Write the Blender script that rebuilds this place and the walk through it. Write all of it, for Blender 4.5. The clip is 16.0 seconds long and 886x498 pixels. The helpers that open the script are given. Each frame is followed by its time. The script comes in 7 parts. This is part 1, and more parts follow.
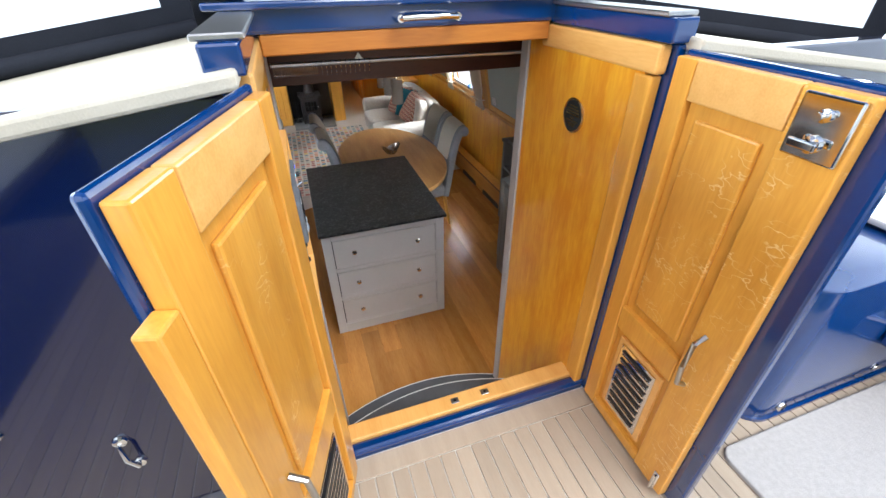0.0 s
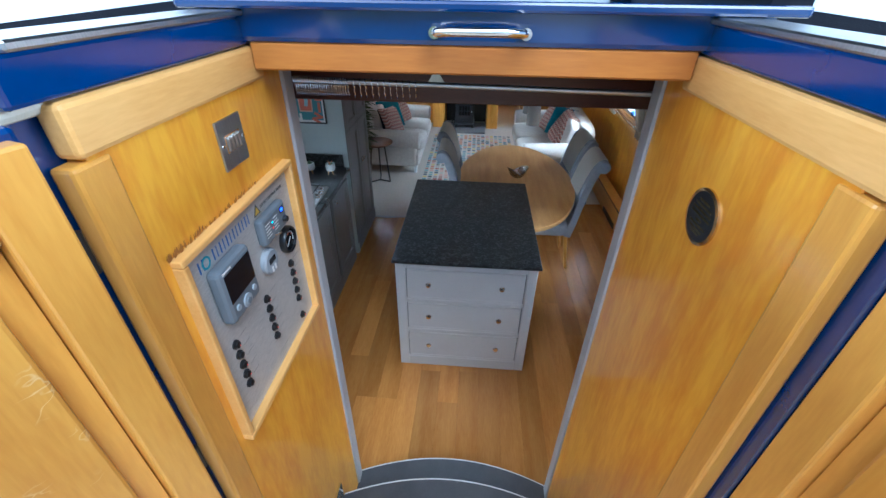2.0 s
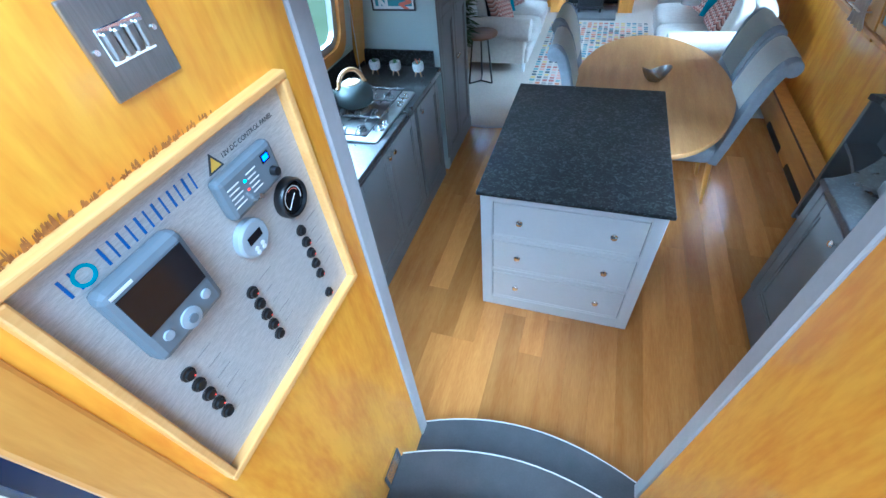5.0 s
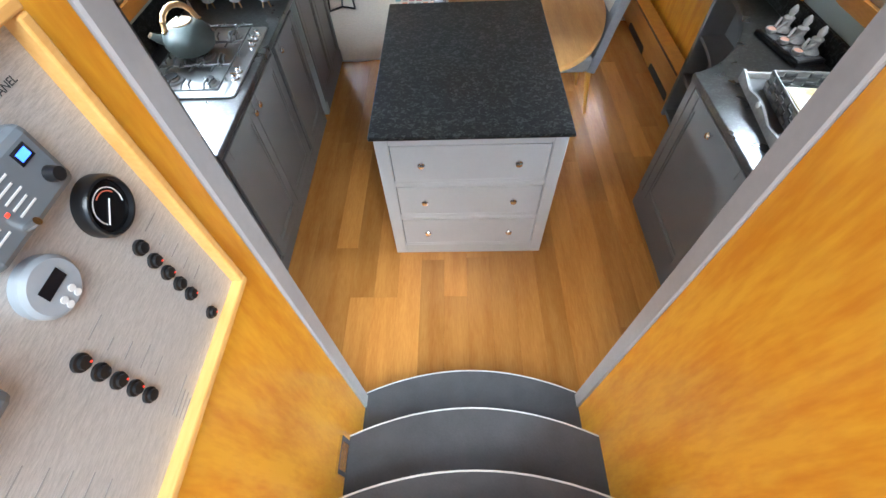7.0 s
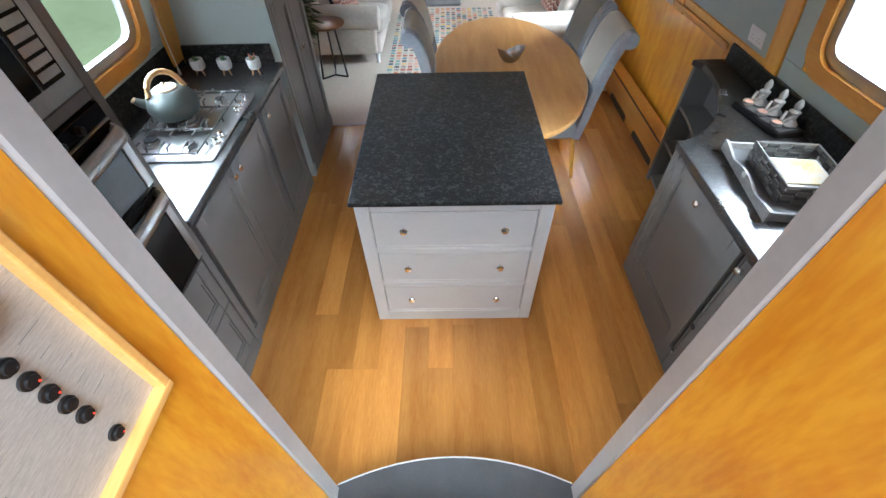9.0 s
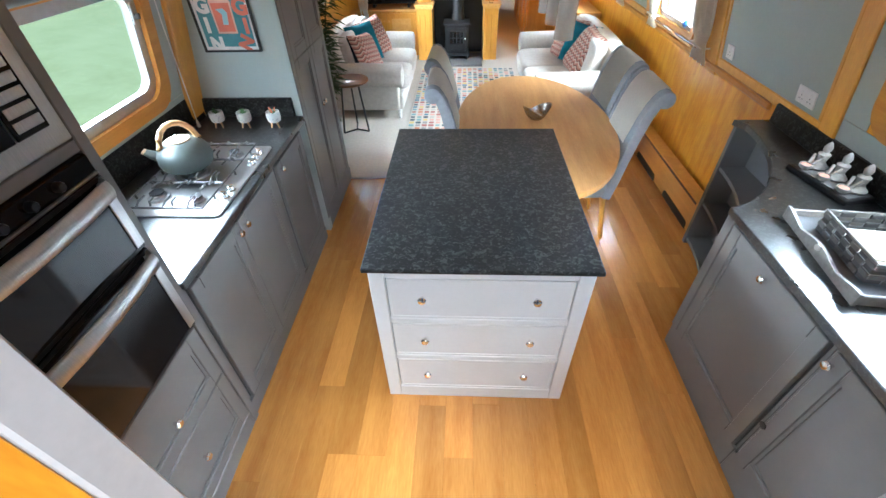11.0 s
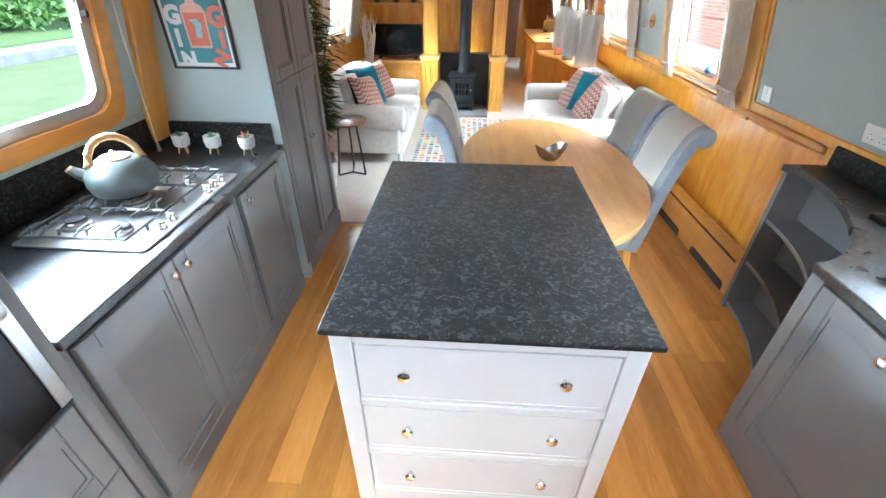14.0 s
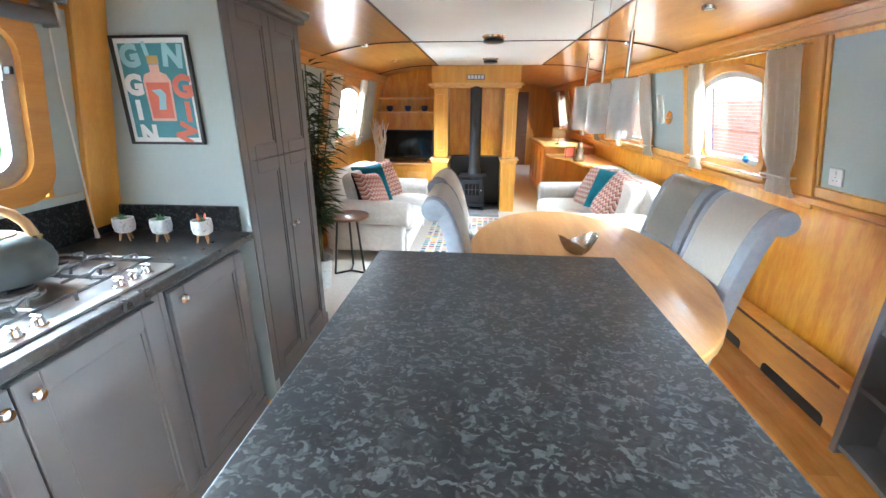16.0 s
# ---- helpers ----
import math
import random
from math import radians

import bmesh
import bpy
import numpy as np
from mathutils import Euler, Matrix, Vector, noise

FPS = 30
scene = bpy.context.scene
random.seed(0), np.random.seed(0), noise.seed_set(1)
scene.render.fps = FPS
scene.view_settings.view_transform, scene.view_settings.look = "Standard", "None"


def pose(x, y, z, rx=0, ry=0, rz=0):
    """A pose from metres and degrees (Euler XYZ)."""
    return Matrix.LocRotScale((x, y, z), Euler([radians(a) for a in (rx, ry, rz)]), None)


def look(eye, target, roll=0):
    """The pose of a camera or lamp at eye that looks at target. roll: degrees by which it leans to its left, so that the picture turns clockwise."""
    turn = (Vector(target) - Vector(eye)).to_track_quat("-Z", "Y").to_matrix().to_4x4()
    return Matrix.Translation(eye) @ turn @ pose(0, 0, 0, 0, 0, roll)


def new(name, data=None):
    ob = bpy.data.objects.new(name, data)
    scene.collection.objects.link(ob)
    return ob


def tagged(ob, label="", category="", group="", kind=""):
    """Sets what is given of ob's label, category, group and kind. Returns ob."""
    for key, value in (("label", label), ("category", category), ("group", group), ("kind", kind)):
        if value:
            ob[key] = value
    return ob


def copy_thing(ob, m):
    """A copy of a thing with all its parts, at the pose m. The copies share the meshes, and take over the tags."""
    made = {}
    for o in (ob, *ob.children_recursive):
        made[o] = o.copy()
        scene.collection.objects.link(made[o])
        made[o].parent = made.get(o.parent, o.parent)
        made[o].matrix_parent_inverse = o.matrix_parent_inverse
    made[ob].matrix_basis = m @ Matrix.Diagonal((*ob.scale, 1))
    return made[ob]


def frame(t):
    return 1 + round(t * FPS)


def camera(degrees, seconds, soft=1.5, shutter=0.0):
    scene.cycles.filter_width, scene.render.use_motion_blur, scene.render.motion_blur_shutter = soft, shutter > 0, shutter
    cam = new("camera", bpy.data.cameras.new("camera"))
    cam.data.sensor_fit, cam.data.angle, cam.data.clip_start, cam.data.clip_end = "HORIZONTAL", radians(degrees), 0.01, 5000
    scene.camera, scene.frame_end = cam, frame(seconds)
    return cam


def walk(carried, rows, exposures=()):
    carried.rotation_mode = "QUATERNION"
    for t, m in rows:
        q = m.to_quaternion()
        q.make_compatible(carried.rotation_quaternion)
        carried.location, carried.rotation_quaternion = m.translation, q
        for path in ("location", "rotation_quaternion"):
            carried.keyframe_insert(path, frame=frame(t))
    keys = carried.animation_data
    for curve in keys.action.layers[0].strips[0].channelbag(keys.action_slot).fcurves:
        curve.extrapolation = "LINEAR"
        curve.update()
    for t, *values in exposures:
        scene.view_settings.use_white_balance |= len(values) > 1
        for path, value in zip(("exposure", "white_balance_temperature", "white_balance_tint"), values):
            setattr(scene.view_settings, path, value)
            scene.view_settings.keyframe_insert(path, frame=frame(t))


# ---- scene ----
cam = camera(93.7, 16.0)
PATH = [
    (0, (-0.411, -1.567, 2.37), (0.118, 0.004, 1.252), -0.7),
    (0.5, (-0.248, -1.415, 2.36), (0.219, 0.198, 1.273), 0.8),
    (1, (-0.151, -1.305, 2.348), (0.154, 0.354, 1.273), 1.0),
    (1.5, (-0.045, -1.208, 2.356), (0.05, 0.473, 1.276), 1.0),
    (2, (0.005, -1.127, 2.342), (-0.117, 0.541, 1.245), 0.7),
    (2.5, (-0.035, -0.979, 2.298), (-0.361, 0.635, 1.163), 0.3),
    (3, (-0.081, -0.865, 2.272), (-0.613, 0.667, 1.102), -1.2),
    (5.3, (-0.005, -0.66, 2.176), (-0.529, 0.587, 0.703), -7.9),
    (5.5, (-0.005, -0.646, 2.166), (-0.453, 0.59, 0.659), -7.7),
    (6, (-0.021, -0.603, 2.152), (-0.299, 0.593, 0.574), -6.9),
    (6.5, (-0.037, -0.57, 2.124), (-0.192, 0.58, 0.496), -5.6),
    (7, (-0.071, -0.535, 2.104), (-0.137, 0.609, 0.465), -3.5),
    (7.5, (-0.075, -0.498, 2.097), (-0.093, 0.686, 0.485), -2.4),
    (8, (-0.037, -0.492, 2.115), (-0.012, 0.737, 0.538), -0.8),
    (8.5, (-0.031, -0.479, 2.1), (-0.037, 0.796, 0.559), -1.7),
    (9, (-0.032, -0.424, 2.061), (-0.057, 0.926, 0.586), -1.5),
    (11.5, (-0.086, -0.172, 1.942), (-0.191, 1.361, 0.663), -1.3),
    (12, (-0.091, -0.112, 1.896), (-0.207, 1.446, 0.648), -0.5),
    (12.5, (-0.085, -0.019, 1.82), (-0.23, 1.575, 0.622), -0.1),
    (13, (-0.064, 0.021, 1.769), (-0.193, 1.625, 0.581), 0.8),
    (13.5, (-0.07, 0.043, 1.755), (-0.205, 1.681, 0.616), 0.4),
    (14, (-0.078, 0.112, 1.689), (-0.175, 1.785, 0.596), 0.5),
    (14.5, (-0.11, 0.25, 1.578), (-0.193, 1.974, 0.568), 0.3),
    (15, (-0.115, 0.329, 1.559), (-0.209, 2.094, 0.623), 0.1),
    (15.5, (-0.109, 0.406, 1.532), (-0.241, 2.24, 0.746), 0.1),
    (16, (-0.062, 0.565, 1.454), (-0.236, 2.449, 0.805), 0.1),
]
EXPOSED = [(0, 0.78, 6000, 8), (1.5, 0.7, 5100, 4), (2.0, 0.7, 4800, 2), (2.5, 0.85, 4300, 0), (3, 1.12, 3900, -1), (5.5, 1.6, 4200, -6), (6.5, 1.55, 5500, 3), (9, 1.62, 5500, 3), (12.5, 2.52, 5200, 0), (16, 2.66, 5350, 2)]
walk(cam, [(t, look(eye, target, roll)) for t, eye, target, roll in PATH], EXPOSED)
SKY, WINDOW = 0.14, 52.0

# ---- world, sun, lamps ----
world = bpy.data.worlds.new("sky")
scene.world = world
world.use_nodes = True
wn = world.node_tree.nodes
sky = wn.new("ShaderNodeTexSky")
sky.sky_type = "NISHITA"
sky.sun_disc = False
sky.sun_elevation, sky.sun_rotation = radians(52), radians(212)
sky.air_density, sky.dust_density = 1.0, 3.0
wn["Background"].inputs["Strength"].default_value = SKY
world.node_tree.links.new(sky.outputs[0], wn["Background"].inputs[0])
sun = new("sun", bpy.data.lights.new("sun", "SUN"))
sun.data.energy, sun.data.angle, sun.data.color = 2.3, radians(40), (1.0, 0.97, 0.92)
sun.matrix_basis = pose(0, 0, 20, 38, 0, 212 - 180)


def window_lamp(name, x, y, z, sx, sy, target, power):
    """An area lamp added outside a window, standing in for the sky's light through it."""
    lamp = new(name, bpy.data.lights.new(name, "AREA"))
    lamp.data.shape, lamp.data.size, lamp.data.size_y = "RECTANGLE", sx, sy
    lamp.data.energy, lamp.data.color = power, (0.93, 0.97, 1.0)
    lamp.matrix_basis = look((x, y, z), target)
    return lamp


# added lamps outside the panes, sized and aimed to brighten the cabin
window_lamp("sky_standin_left_galley", -4.2, 1.9, 3.0, 4.8, 1.7, (-1.5, 1.45, 1.3), WINDOW * 8.6)
window_lamp("sky_standin_right_galley", 4.3, 1.6, 3.05, 4.2, 1.4, (1.5, 1.1, 1.3), WINDOW * 6.8)
window_lamp("sky_standin_right_dining", 2.75, 3.7, 2.4, 1.2, 0.9, (1.3, 3.3, 1.3), WINDOW * 1.35)
window_lamp("sky_standin_right_saloon", 2.75, 5.9, 2.4, 1.2, 0.9, (1.4, 5.9, 1.25), WINDOW * 0.5)
window_lamp("sky_standin_left_saloon", -2.0, 5.6, 1.55, 0.9, 0.6, (0.9, 3.4, 0.9), WINDOW * 0.32)
window_lamp("sky_standin_right_desk", 2.75, 7.9, 2.4, 1.2, 0.9, (1.4, 7.9, 1.25), WINDOW * 0.8)



# ---- materials ----
def material(name, base, rough=0.5, metal=0.0, base2=None, scale=8.0, stretch=(1, 1, 1), bump=0.0, fine=60.0,
             var=0.0, detail=4.0, coat=0.0, spec=0.5, contrast=(0.35, 0.65), rough2=None):
    """A surface with two colours mixed by stretched noise, a finer grain, relief and per-object variation."""
    m = bpy.data.materials.new(name)
    m.use_nodes = True
    n, l = m.node_tree.nodes, m.node_tree.links
    b = n["Principled BSDF"]
    b.inputs["Roughness"].default_value = rough
    b.inputs["Metallic"].default_value = metal
    b.inputs["Coat Weight"].default_value = coat
    b.inputs["Coat Roughness"].default_value = 0.12
    b.inputs["Specular IOR Level"].default_value = spec
    base2 = base2 or tuple(c * 0.86 for c in base)
    tc = n.new("ShaderNodeTexCoord")
    mp = n.new("ShaderNodeMapping")
    mp.inputs["Scale"].default_value = stretch
    l.new(tc.outputs["Object"], mp.inputs[0])
    info = n.new("ShaderNodeObjectInfo")
    shift = n.new("ShaderNodeVectorMath")
    shift.operation = "SCALE"
    shift.inputs[0].default_value = (7.3, 3.1, 5.7)
    l.new(info.outputs["Random"], shift.inputs["Scale"])
    add = n.new("ShaderNodeVectorMath")
    l.new(mp.outputs[0], add.inputs[0])
    l.new(shift.outputs[0], add.inputs[1])
    n1 = n.new("ShaderNodeTexNoise")
    n1.inputs["Scale"].default_value, n1.inputs["Detail"].default_value = scale, detail
    n2 = n.new("ShaderNodeTexNoise")
    n2.inputs["Scale"].default_value, n2.inputs["Detail"].default_value = fine, 3.0
    l.new(add.outputs[0], n1.inputs["Vector"])
    l.new(add.outputs[0], n2.inputs["Vector"])
    ramp = n.new("ShaderNodeValToRGB")
    ramp.color_ramp.elements[0].position, ramp.color_ramp.elements[1].position = contrast
    ramp.color_ramp.elements[0].color, ramp.color_ramp.elements[1].color = (*base2, 1), (*base, 1)
    mixf = n.new("ShaderNodeMix")
    mixf.inputs[0].default_value = 0.35
    l.new(n1.outputs[0], mixf.inputs[2])
    l.new(n2.outputs[0], mixf.inputs[3])
    l.new(mixf.outputs[0], ramp.inputs[0])
    colour = ramp.outputs[0]
    if var:
        hsv = n.new("ShaderNodeHueSaturation")
        mr = n.new("ShaderNodeMapRange")
        mr.inputs[3].default_value, mr.inputs[4].default_value = 1 - var, 1 + var
        l.new(info.outputs["Random"], mr.inputs[0])
        l.new(mr.outputs[0], hsv.inputs["Value"])
        l.new(colour, hsv.inputs["Color"])
        colour = hsv.outputs[0]
    l.new(colour, b.inputs["Base Color"])
    if rough2 is not None:
        rr = n.new("ShaderNodeMapRange")
        rr.inputs[1].default_value, rr.inputs[2].default_value = 0.3, 0.7
        rr.inputs[3].default_value, rr.inputs[4].default_value = rough, rough2
        l.new(n1.outputs[0], rr.inputs[0])
        l.new(rr.outputs[0], b.inputs["Roughness"])
    if bump:
        bp = n.new("ShaderNodeBump")
        bp.inputs["Strength"].default_value, bp.inputs["Distance"].default_value = bump, 0.002
        l.new(n2.outputs[0], bp.inputs["Height"])
        l.new(bp.outputs[0], b.inputs["Normal"])
    return m


def granite(name, spec, rough):
    """Dark honed granite with grey flecks."""
    m = material(name, (0.045, 0.047, 0.05), rough, bump=0.12, fine=140, rough2=rough + 0.08, spec=spec)
    n, l = m.node_tree.nodes, m.node_tree.links
    b = n["Principled BSDF"]
    tc = n.new("ShaderNodeTexCoord")
    nz = n.new("ShaderNodeTexNoise")
    nz.inputs["Scale"].default_value = 30
    warp = n.new("ShaderNodeMix")
    warp.data_type = "RGBA"
    warp.blend_type = "LINEAR_LIGHT"
    warp.inputs[0].default_value = 0.035
    l.new(tc.outputs["Object"], nz.inputs["Vector"])
    l.new(tc.outputs["Object"], warp.inputs[6])
    l.new(nz.outputs["Color"], warp.inputs[7])
    v = n.new("ShaderNodeTexVoronoi")
    v.inputs["Scale"].default_value = 90
    v.feature = "SMOOTH_F1"
    v.inputs["Smoothness"].default_value = 0.55
    oblong = n.new("ShaderNodeMapping")
    oblong.inputs["Scale"].default_value = (0.8, 1.2, 1.0)
    l.new(warp.outputs[2], oblong.inputs[0])
    l.new(oblong.outputs[0], v.inputs["Vector"])
    sep = n.new("ShaderNodeSeparateColor")
    l.new(v.outputs["Color"], sep.inputs[0])
    r = n.new("ShaderNodeValToRGB")
    e = r.color_ramp.elements
    e[0].position, e[0].color = 0.30, (0.006, 0.0062, 0.0062, 1)
    e[1].position, e[1].color = 0.92, (0.056, 0.057, 0.056, 1)
    mid = e.new(0.58)
    mid.color = (0.014, 0.0145, 0.0145, 1)
    l.new(sep.outputs[0], r.inputs[0])
    l.new(r.outputs[0], b.inputs["Base Color"])
    return m


def weave(name, a, b2, scale, rough=0.9):
    """A woven cloth in two yarn colours."""
    m = material(name, a, rough, base2=b2, scale=scale, bump=0.5, fine=350, spec=0.2)
    return m


def zigzag(name, a, b2, c):
    """A woven zigzag in three yarn colours, in the cloth's own plane."""
    m = material(name, a, 0.9, bump=0.4, fine=300, spec=0.2)
    n, l = m.node_tree.nodes, m.node_tree.links
    tc, sep = n.new("ShaderNodeTexCoord"), n.new("ShaderNodeSeparateXYZ")
    l.new(tc.outputs["Object"], sep.inputs[0])
    pp = n.new("ShaderNodeMath")
    pp.operation = "PINGPONG"
    pp.inputs[1].default_value = 0.026
    l.new(sep.outputs["X"], pp.inputs[0])
    ad = n.new("ShaderNodeMath")
    l.new(pp.outputs[0], ad.inputs[0])
    l.new(sep.outputs["Z"], ad.inputs[1])
    mo = n.new("ShaderNodeMath")
    mo.operation = "FLOORED_MODULO"
    mo.inputs[1].default_value = 0.044
    l.new(ad.outputs[0], mo.inputs[0])
    sc2 = n.new("ShaderNodeMath")
    sc2.operation = "DIVIDE"
    sc2.inputs[1].default_value = 0.044
    l.new(mo.outputs[0], sc2.inputs[0])
    r = n.new("ShaderNodeValToRGB")
    r.color_ramp.interpolation = "CONSTANT"
    e = r.color_ramp.elements
    e[0].position, e[0].color = 0.0, (*a, 1)
    e[1].position, e[1].color = 0.42, (*b2, 1)
    x = e.new(0.72)
    x.color = (*c, 1)
    l.new(sc2.outputs[0], r.inputs[0])
    l.new(r.outputs[0], n["Principled BSDF"].inputs["Base Color"])
    return m


def glow(name, colour, strength):
    m = bpy.data.materials.new(name)
    m.use_nodes = True
    n = m.node_tree.nodes
    b = n["Principled BSDF"]
    b.inputs["Base Color"].default_value = (*colour, 1)
    b.inputs["Emission Color"].default_value = (*colour, 1)
    b.inputs["Emission Strength"].default_value = strength
    return m


def translucent(m, share):
    """Lets light through a thin cloth or frosted glass."""
    n, l = m.node_tree.nodes, m.node_tree.links
    b = n["Principled BSDF"]
    t = n.new("ShaderNodeBsdfTranslucent")
    if b.inputs["Base Color"].links:
        l.new(b.inputs["Base Color"].links[0].from_socket, t.inputs[0])
    else:
        t.inputs[0].default_value = b.inputs["Base Color"].default_value
    mx = n.new("ShaderNodeMixShader")
    mx.inputs[0].default_value = share
    l.new(b.outputs[0], mx.inputs[1])
    l.new(t.outputs[0], mx.inputs[2])
    l.new(mx.outputs[0], n["Material Output"].inputs[0])
    return m


def hazy(name, colour, share):
    """Thin clouded glass: mostly clear, with a share of pale haze that catches light."""
    m = material(name, colour, 0.15, scale=6)
    translucent(m, 0.5)
    n, l = m.node_tree.nodes, m.node_tree.links
    clear = n.new("ShaderNodeBsdfTransparent")
    mx = n.new("ShaderNodeMixShader")
    mx.inputs[0].default_value = share
    l.new(clear.outputs[0], mx.inputs[1])
    l.new(n["Material Output"].inputs[0].links[0].from_socket, mx.inputs[2])
    l.new(mx.outputs[0], n["Material Output"].inputs[0])
    return m


def glass(name, rough=0.0, tint=(1, 1, 1), thin=True):
    m = bpy.data.materials.new(name)
    m.use_nodes = True
    n, l = m.node_tree.nodes, m.node_tree.links
    b = n["Principled BSDF"]
    b.inputs["Base Color"].default_value = (*tint, 1)
    b.inputs["Roughness"].default_value = rough
    b.inputs["Transmission Weight"].default_value = 1.0
    b.inputs["IOR"].default_value = 1.08 if thin else 1.45
    return m


OAK = material("honey_oak", (0.73, 0.37, 0.058), 0.3, base2=(0.60, 0.27, 0.036), scale=3.0, stretch=(6, 6, 0.7), fine=26, bump=0.15, coat=0.35, var=0.06)
OAK_LONG = material("honey_oak_lengthwise", (0.66, 0.31, 0.055), 0.3, base2=(0.53, 0.22, 0.034), scale=3.0, stretch=(6, 0.7, 6), fine=26, bump=0.12, coat=0.3, var=0.06)


def rayed(m, pale):
    """Adds the pale curved ray flecks of quarter-sawn oak, in patches."""
    n, l = m.node_tree.nodes, m.node_tree.links
    b = n["Principled BSDF"]
    tc, mp = n.new("ShaderNodeTexCoord"), n.new("ShaderNodeMapping")
    mp.inputs["Scale"].default_value = (1.0, 1.0, 1.9)
    l.new(tc.outputs["Object"], mp.inputs[0])
    lines, patch = n.new("ShaderNodeTexNoise"), n.new("ShaderNodeTexNoise")
    lines.inputs["Scale"].default_value, lines.inputs["Detail"].default_value = 26, 1.5
    patch.inputs["Scale"].default_value, patch.inputs["Detail"].default_value = 11, 1.0
    l.new(mp.outputs[0], lines.inputs["Vector"])
    l.new(tc.outputs["Object"], patch.inputs["Vector"])
    band, where, both = n.new("ShaderNodeValToRGB"), n.new("ShaderNodeMapRange"), n.new("ShaderNodeMath")
    e = band.color_ramp.elements
    e[0].position, e[0].color = 0.475, (0, 0, 0, 1)
    e[1].position, e[1].color = 0.525, (0, 0, 0, 1)
    top = e.new(0.5)
    top.color = (1, 1, 1, 1)
    where.inputs[1].default_value, where.inputs[2].default_value = 0.52, 0.66
    both.operation = "MULTIPLY"
    l.new(lines.outputs[0], band.inputs[0])
    l.new(patch.outputs[0], where.inputs[0])
    l.new(band.outputs[0], both.inputs[0])
    l.new(where.outputs[0], both.inputs[1])
    mix = n.new("ShaderNodeMix")
    mix.data_type = "RGBA"
    l.new(both.outputs[0], mix.inputs[0])
    l.new(b.inputs["Base Color"].links[0].from_socket, mix.inputs[6])
    mix.inputs[7].default_value = (*pale, 1)
    l.new(mix.outputs[2], b.inputs["Base Color"])
    return m


OAK_RAYED = rayed(material("quarter_sawn_oak", (0.73, 0.37, 0.058), 0.3, base2=(0.60, 0.27, 0.036), scale=3.0, stretch=(6, 6, 0.7), fine=26, bump=0.15, coat=0.35, var=0.06), (0.86, 0.60, 0.26))
OAK_PALE = material("pale_oak", (0.78, 0.45, 0.14), 0.33, base2=(0.66, 0.34, 0.085), scale=3.0, stretch=(6, 0.7, 6), fine=30, bump=0.2, coat=0.3, var=0.05)
PLY = material("varnished_ply", (0.80, 0.40, 0.026), 0.28, base2=(0.66, 0.25, 0.010), scale=4.0, stretch=(4.5, 4.5, 0.9), fine=18, bump=0.06, coat=0.45, contrast=(0.38, 0.62))
# darker copy of the oak: shade under the hatch lid is in the colour
HEADER = material("shaded_reddish_oak", (0.50, 0.20, 0.035), 0.35, base2=(0.38, 0.13, 0.022), scale=3.0, stretch=(0.7, 6, 6), fine=26, bump=0.12, coat=0.2)
DARKWOOD = material("dark_red_wood", (0.10, 0.032, 0.018), 0.35, base2=(0.06, 0.018, 0.012), scale=4, stretch=(0.6, 5, 5))
PLANK = material("oak_floor_plank", (0.55, 0.25, 0.055), 0.26, base2=(0.41, 0.16, 0.029), scale=2.2, stretch=(7, 0.8, 7), fine=22, bump=0.12, coat=0.25, var=0.2)
GREY = material("warm_grey_paint", (0.150, 0.146, 0.142), 0.42, scale=5, bump=0.05, contrast=(0.2, 0.8))
GREYDARK = material("deep_grey_paint", (0.14, 0.14, 0.145), 0.45, scale=5, bump=0.05)
WHITEISH = material("pale_grey_paint", (0.66, 0.645, 0.63), 0.4, base2=(0.62, 0.605, 0.59), scale=5, bump=0.05)
TRIMGREY = material("grey_jamb_paint", (0.40, 0.39, 0.39), 0.4, scale=6)
SAGE = material("grey_green_panel", (0.36, 0.41, 0.39), 0.6, base2=(0.33, 0.38, 0.36), scale=2, bump=0.04)
DUCK = material("pale_duck_egg_paint", (0.43, 0.48, 0.455), 0.6, base2=(0.40, 0.45, 0.425), scale=2, bump=0.04)
CEIL = material("cream_ceiling_board", (0.78, 0.75, 0.70), 0.6, base2=(0.75, 0.72, 0.66), scale=1.5)
GRAN = granite("dark_granite", 0.32, 0.36)
GRAN_SIDE = granite("polished_dark_granite", 0.5, 0.26)
GRAN_SIDE.node_tree.nodes["Principled BSDF"].inputs["IOR"].default_value = 2.0
CARPET = material("cream_carpet", (0.62, 0.56, 0.48), 0.95, base2=(0.54, 0.48, 0.41), scale=40, bump=0.8, fine=260, spec=0.1)
STEEL = material("brushed_steel", (0.52, 0.52, 0.51), 0.32, 1.0, base2=(0.42, 0.42, 0.41), scale=30, stretch=(1, 12, 0.6), fine=120, bump=0.15)
SATIN = material("satin_brushed_plate", (0.60, 0.58, 0.55), 0.5, 0.3, base2=(0.42, 0.41, 0.39), scale=40, stretch=(1, 1.5, 14), fine=160, bump=0.25)
CHROME = material("polished_chrome", (0.86, 0.85, 0.83), 0.09, 1.0, scale=5)
BRASSY = material("warm_brass", (0.66, 0.50, 0.26), 0.22, 1.0, scale=5)
BLACK = material("black_plastic", (0.012, 0.012, 0.013), 0.3, scale=20)
BLACKGLASS = material("black_glass", (0.008, 0.008, 0.009), 0.08, scale=20, spec=0.3)
IRON = material("black_cast_iron", (0.018, 0.018, 0.019), 0.55, base2=(0.012, 0.012, 0.013), scale=30, bump=0.4)
RUBBER = material("black_tread_rubber", (0.055, 0.056, 0.06), 0.5, base2=(0.075, 0.075, 0.08), scale=9, fine=160, bump=0.4, rough2=0.62)
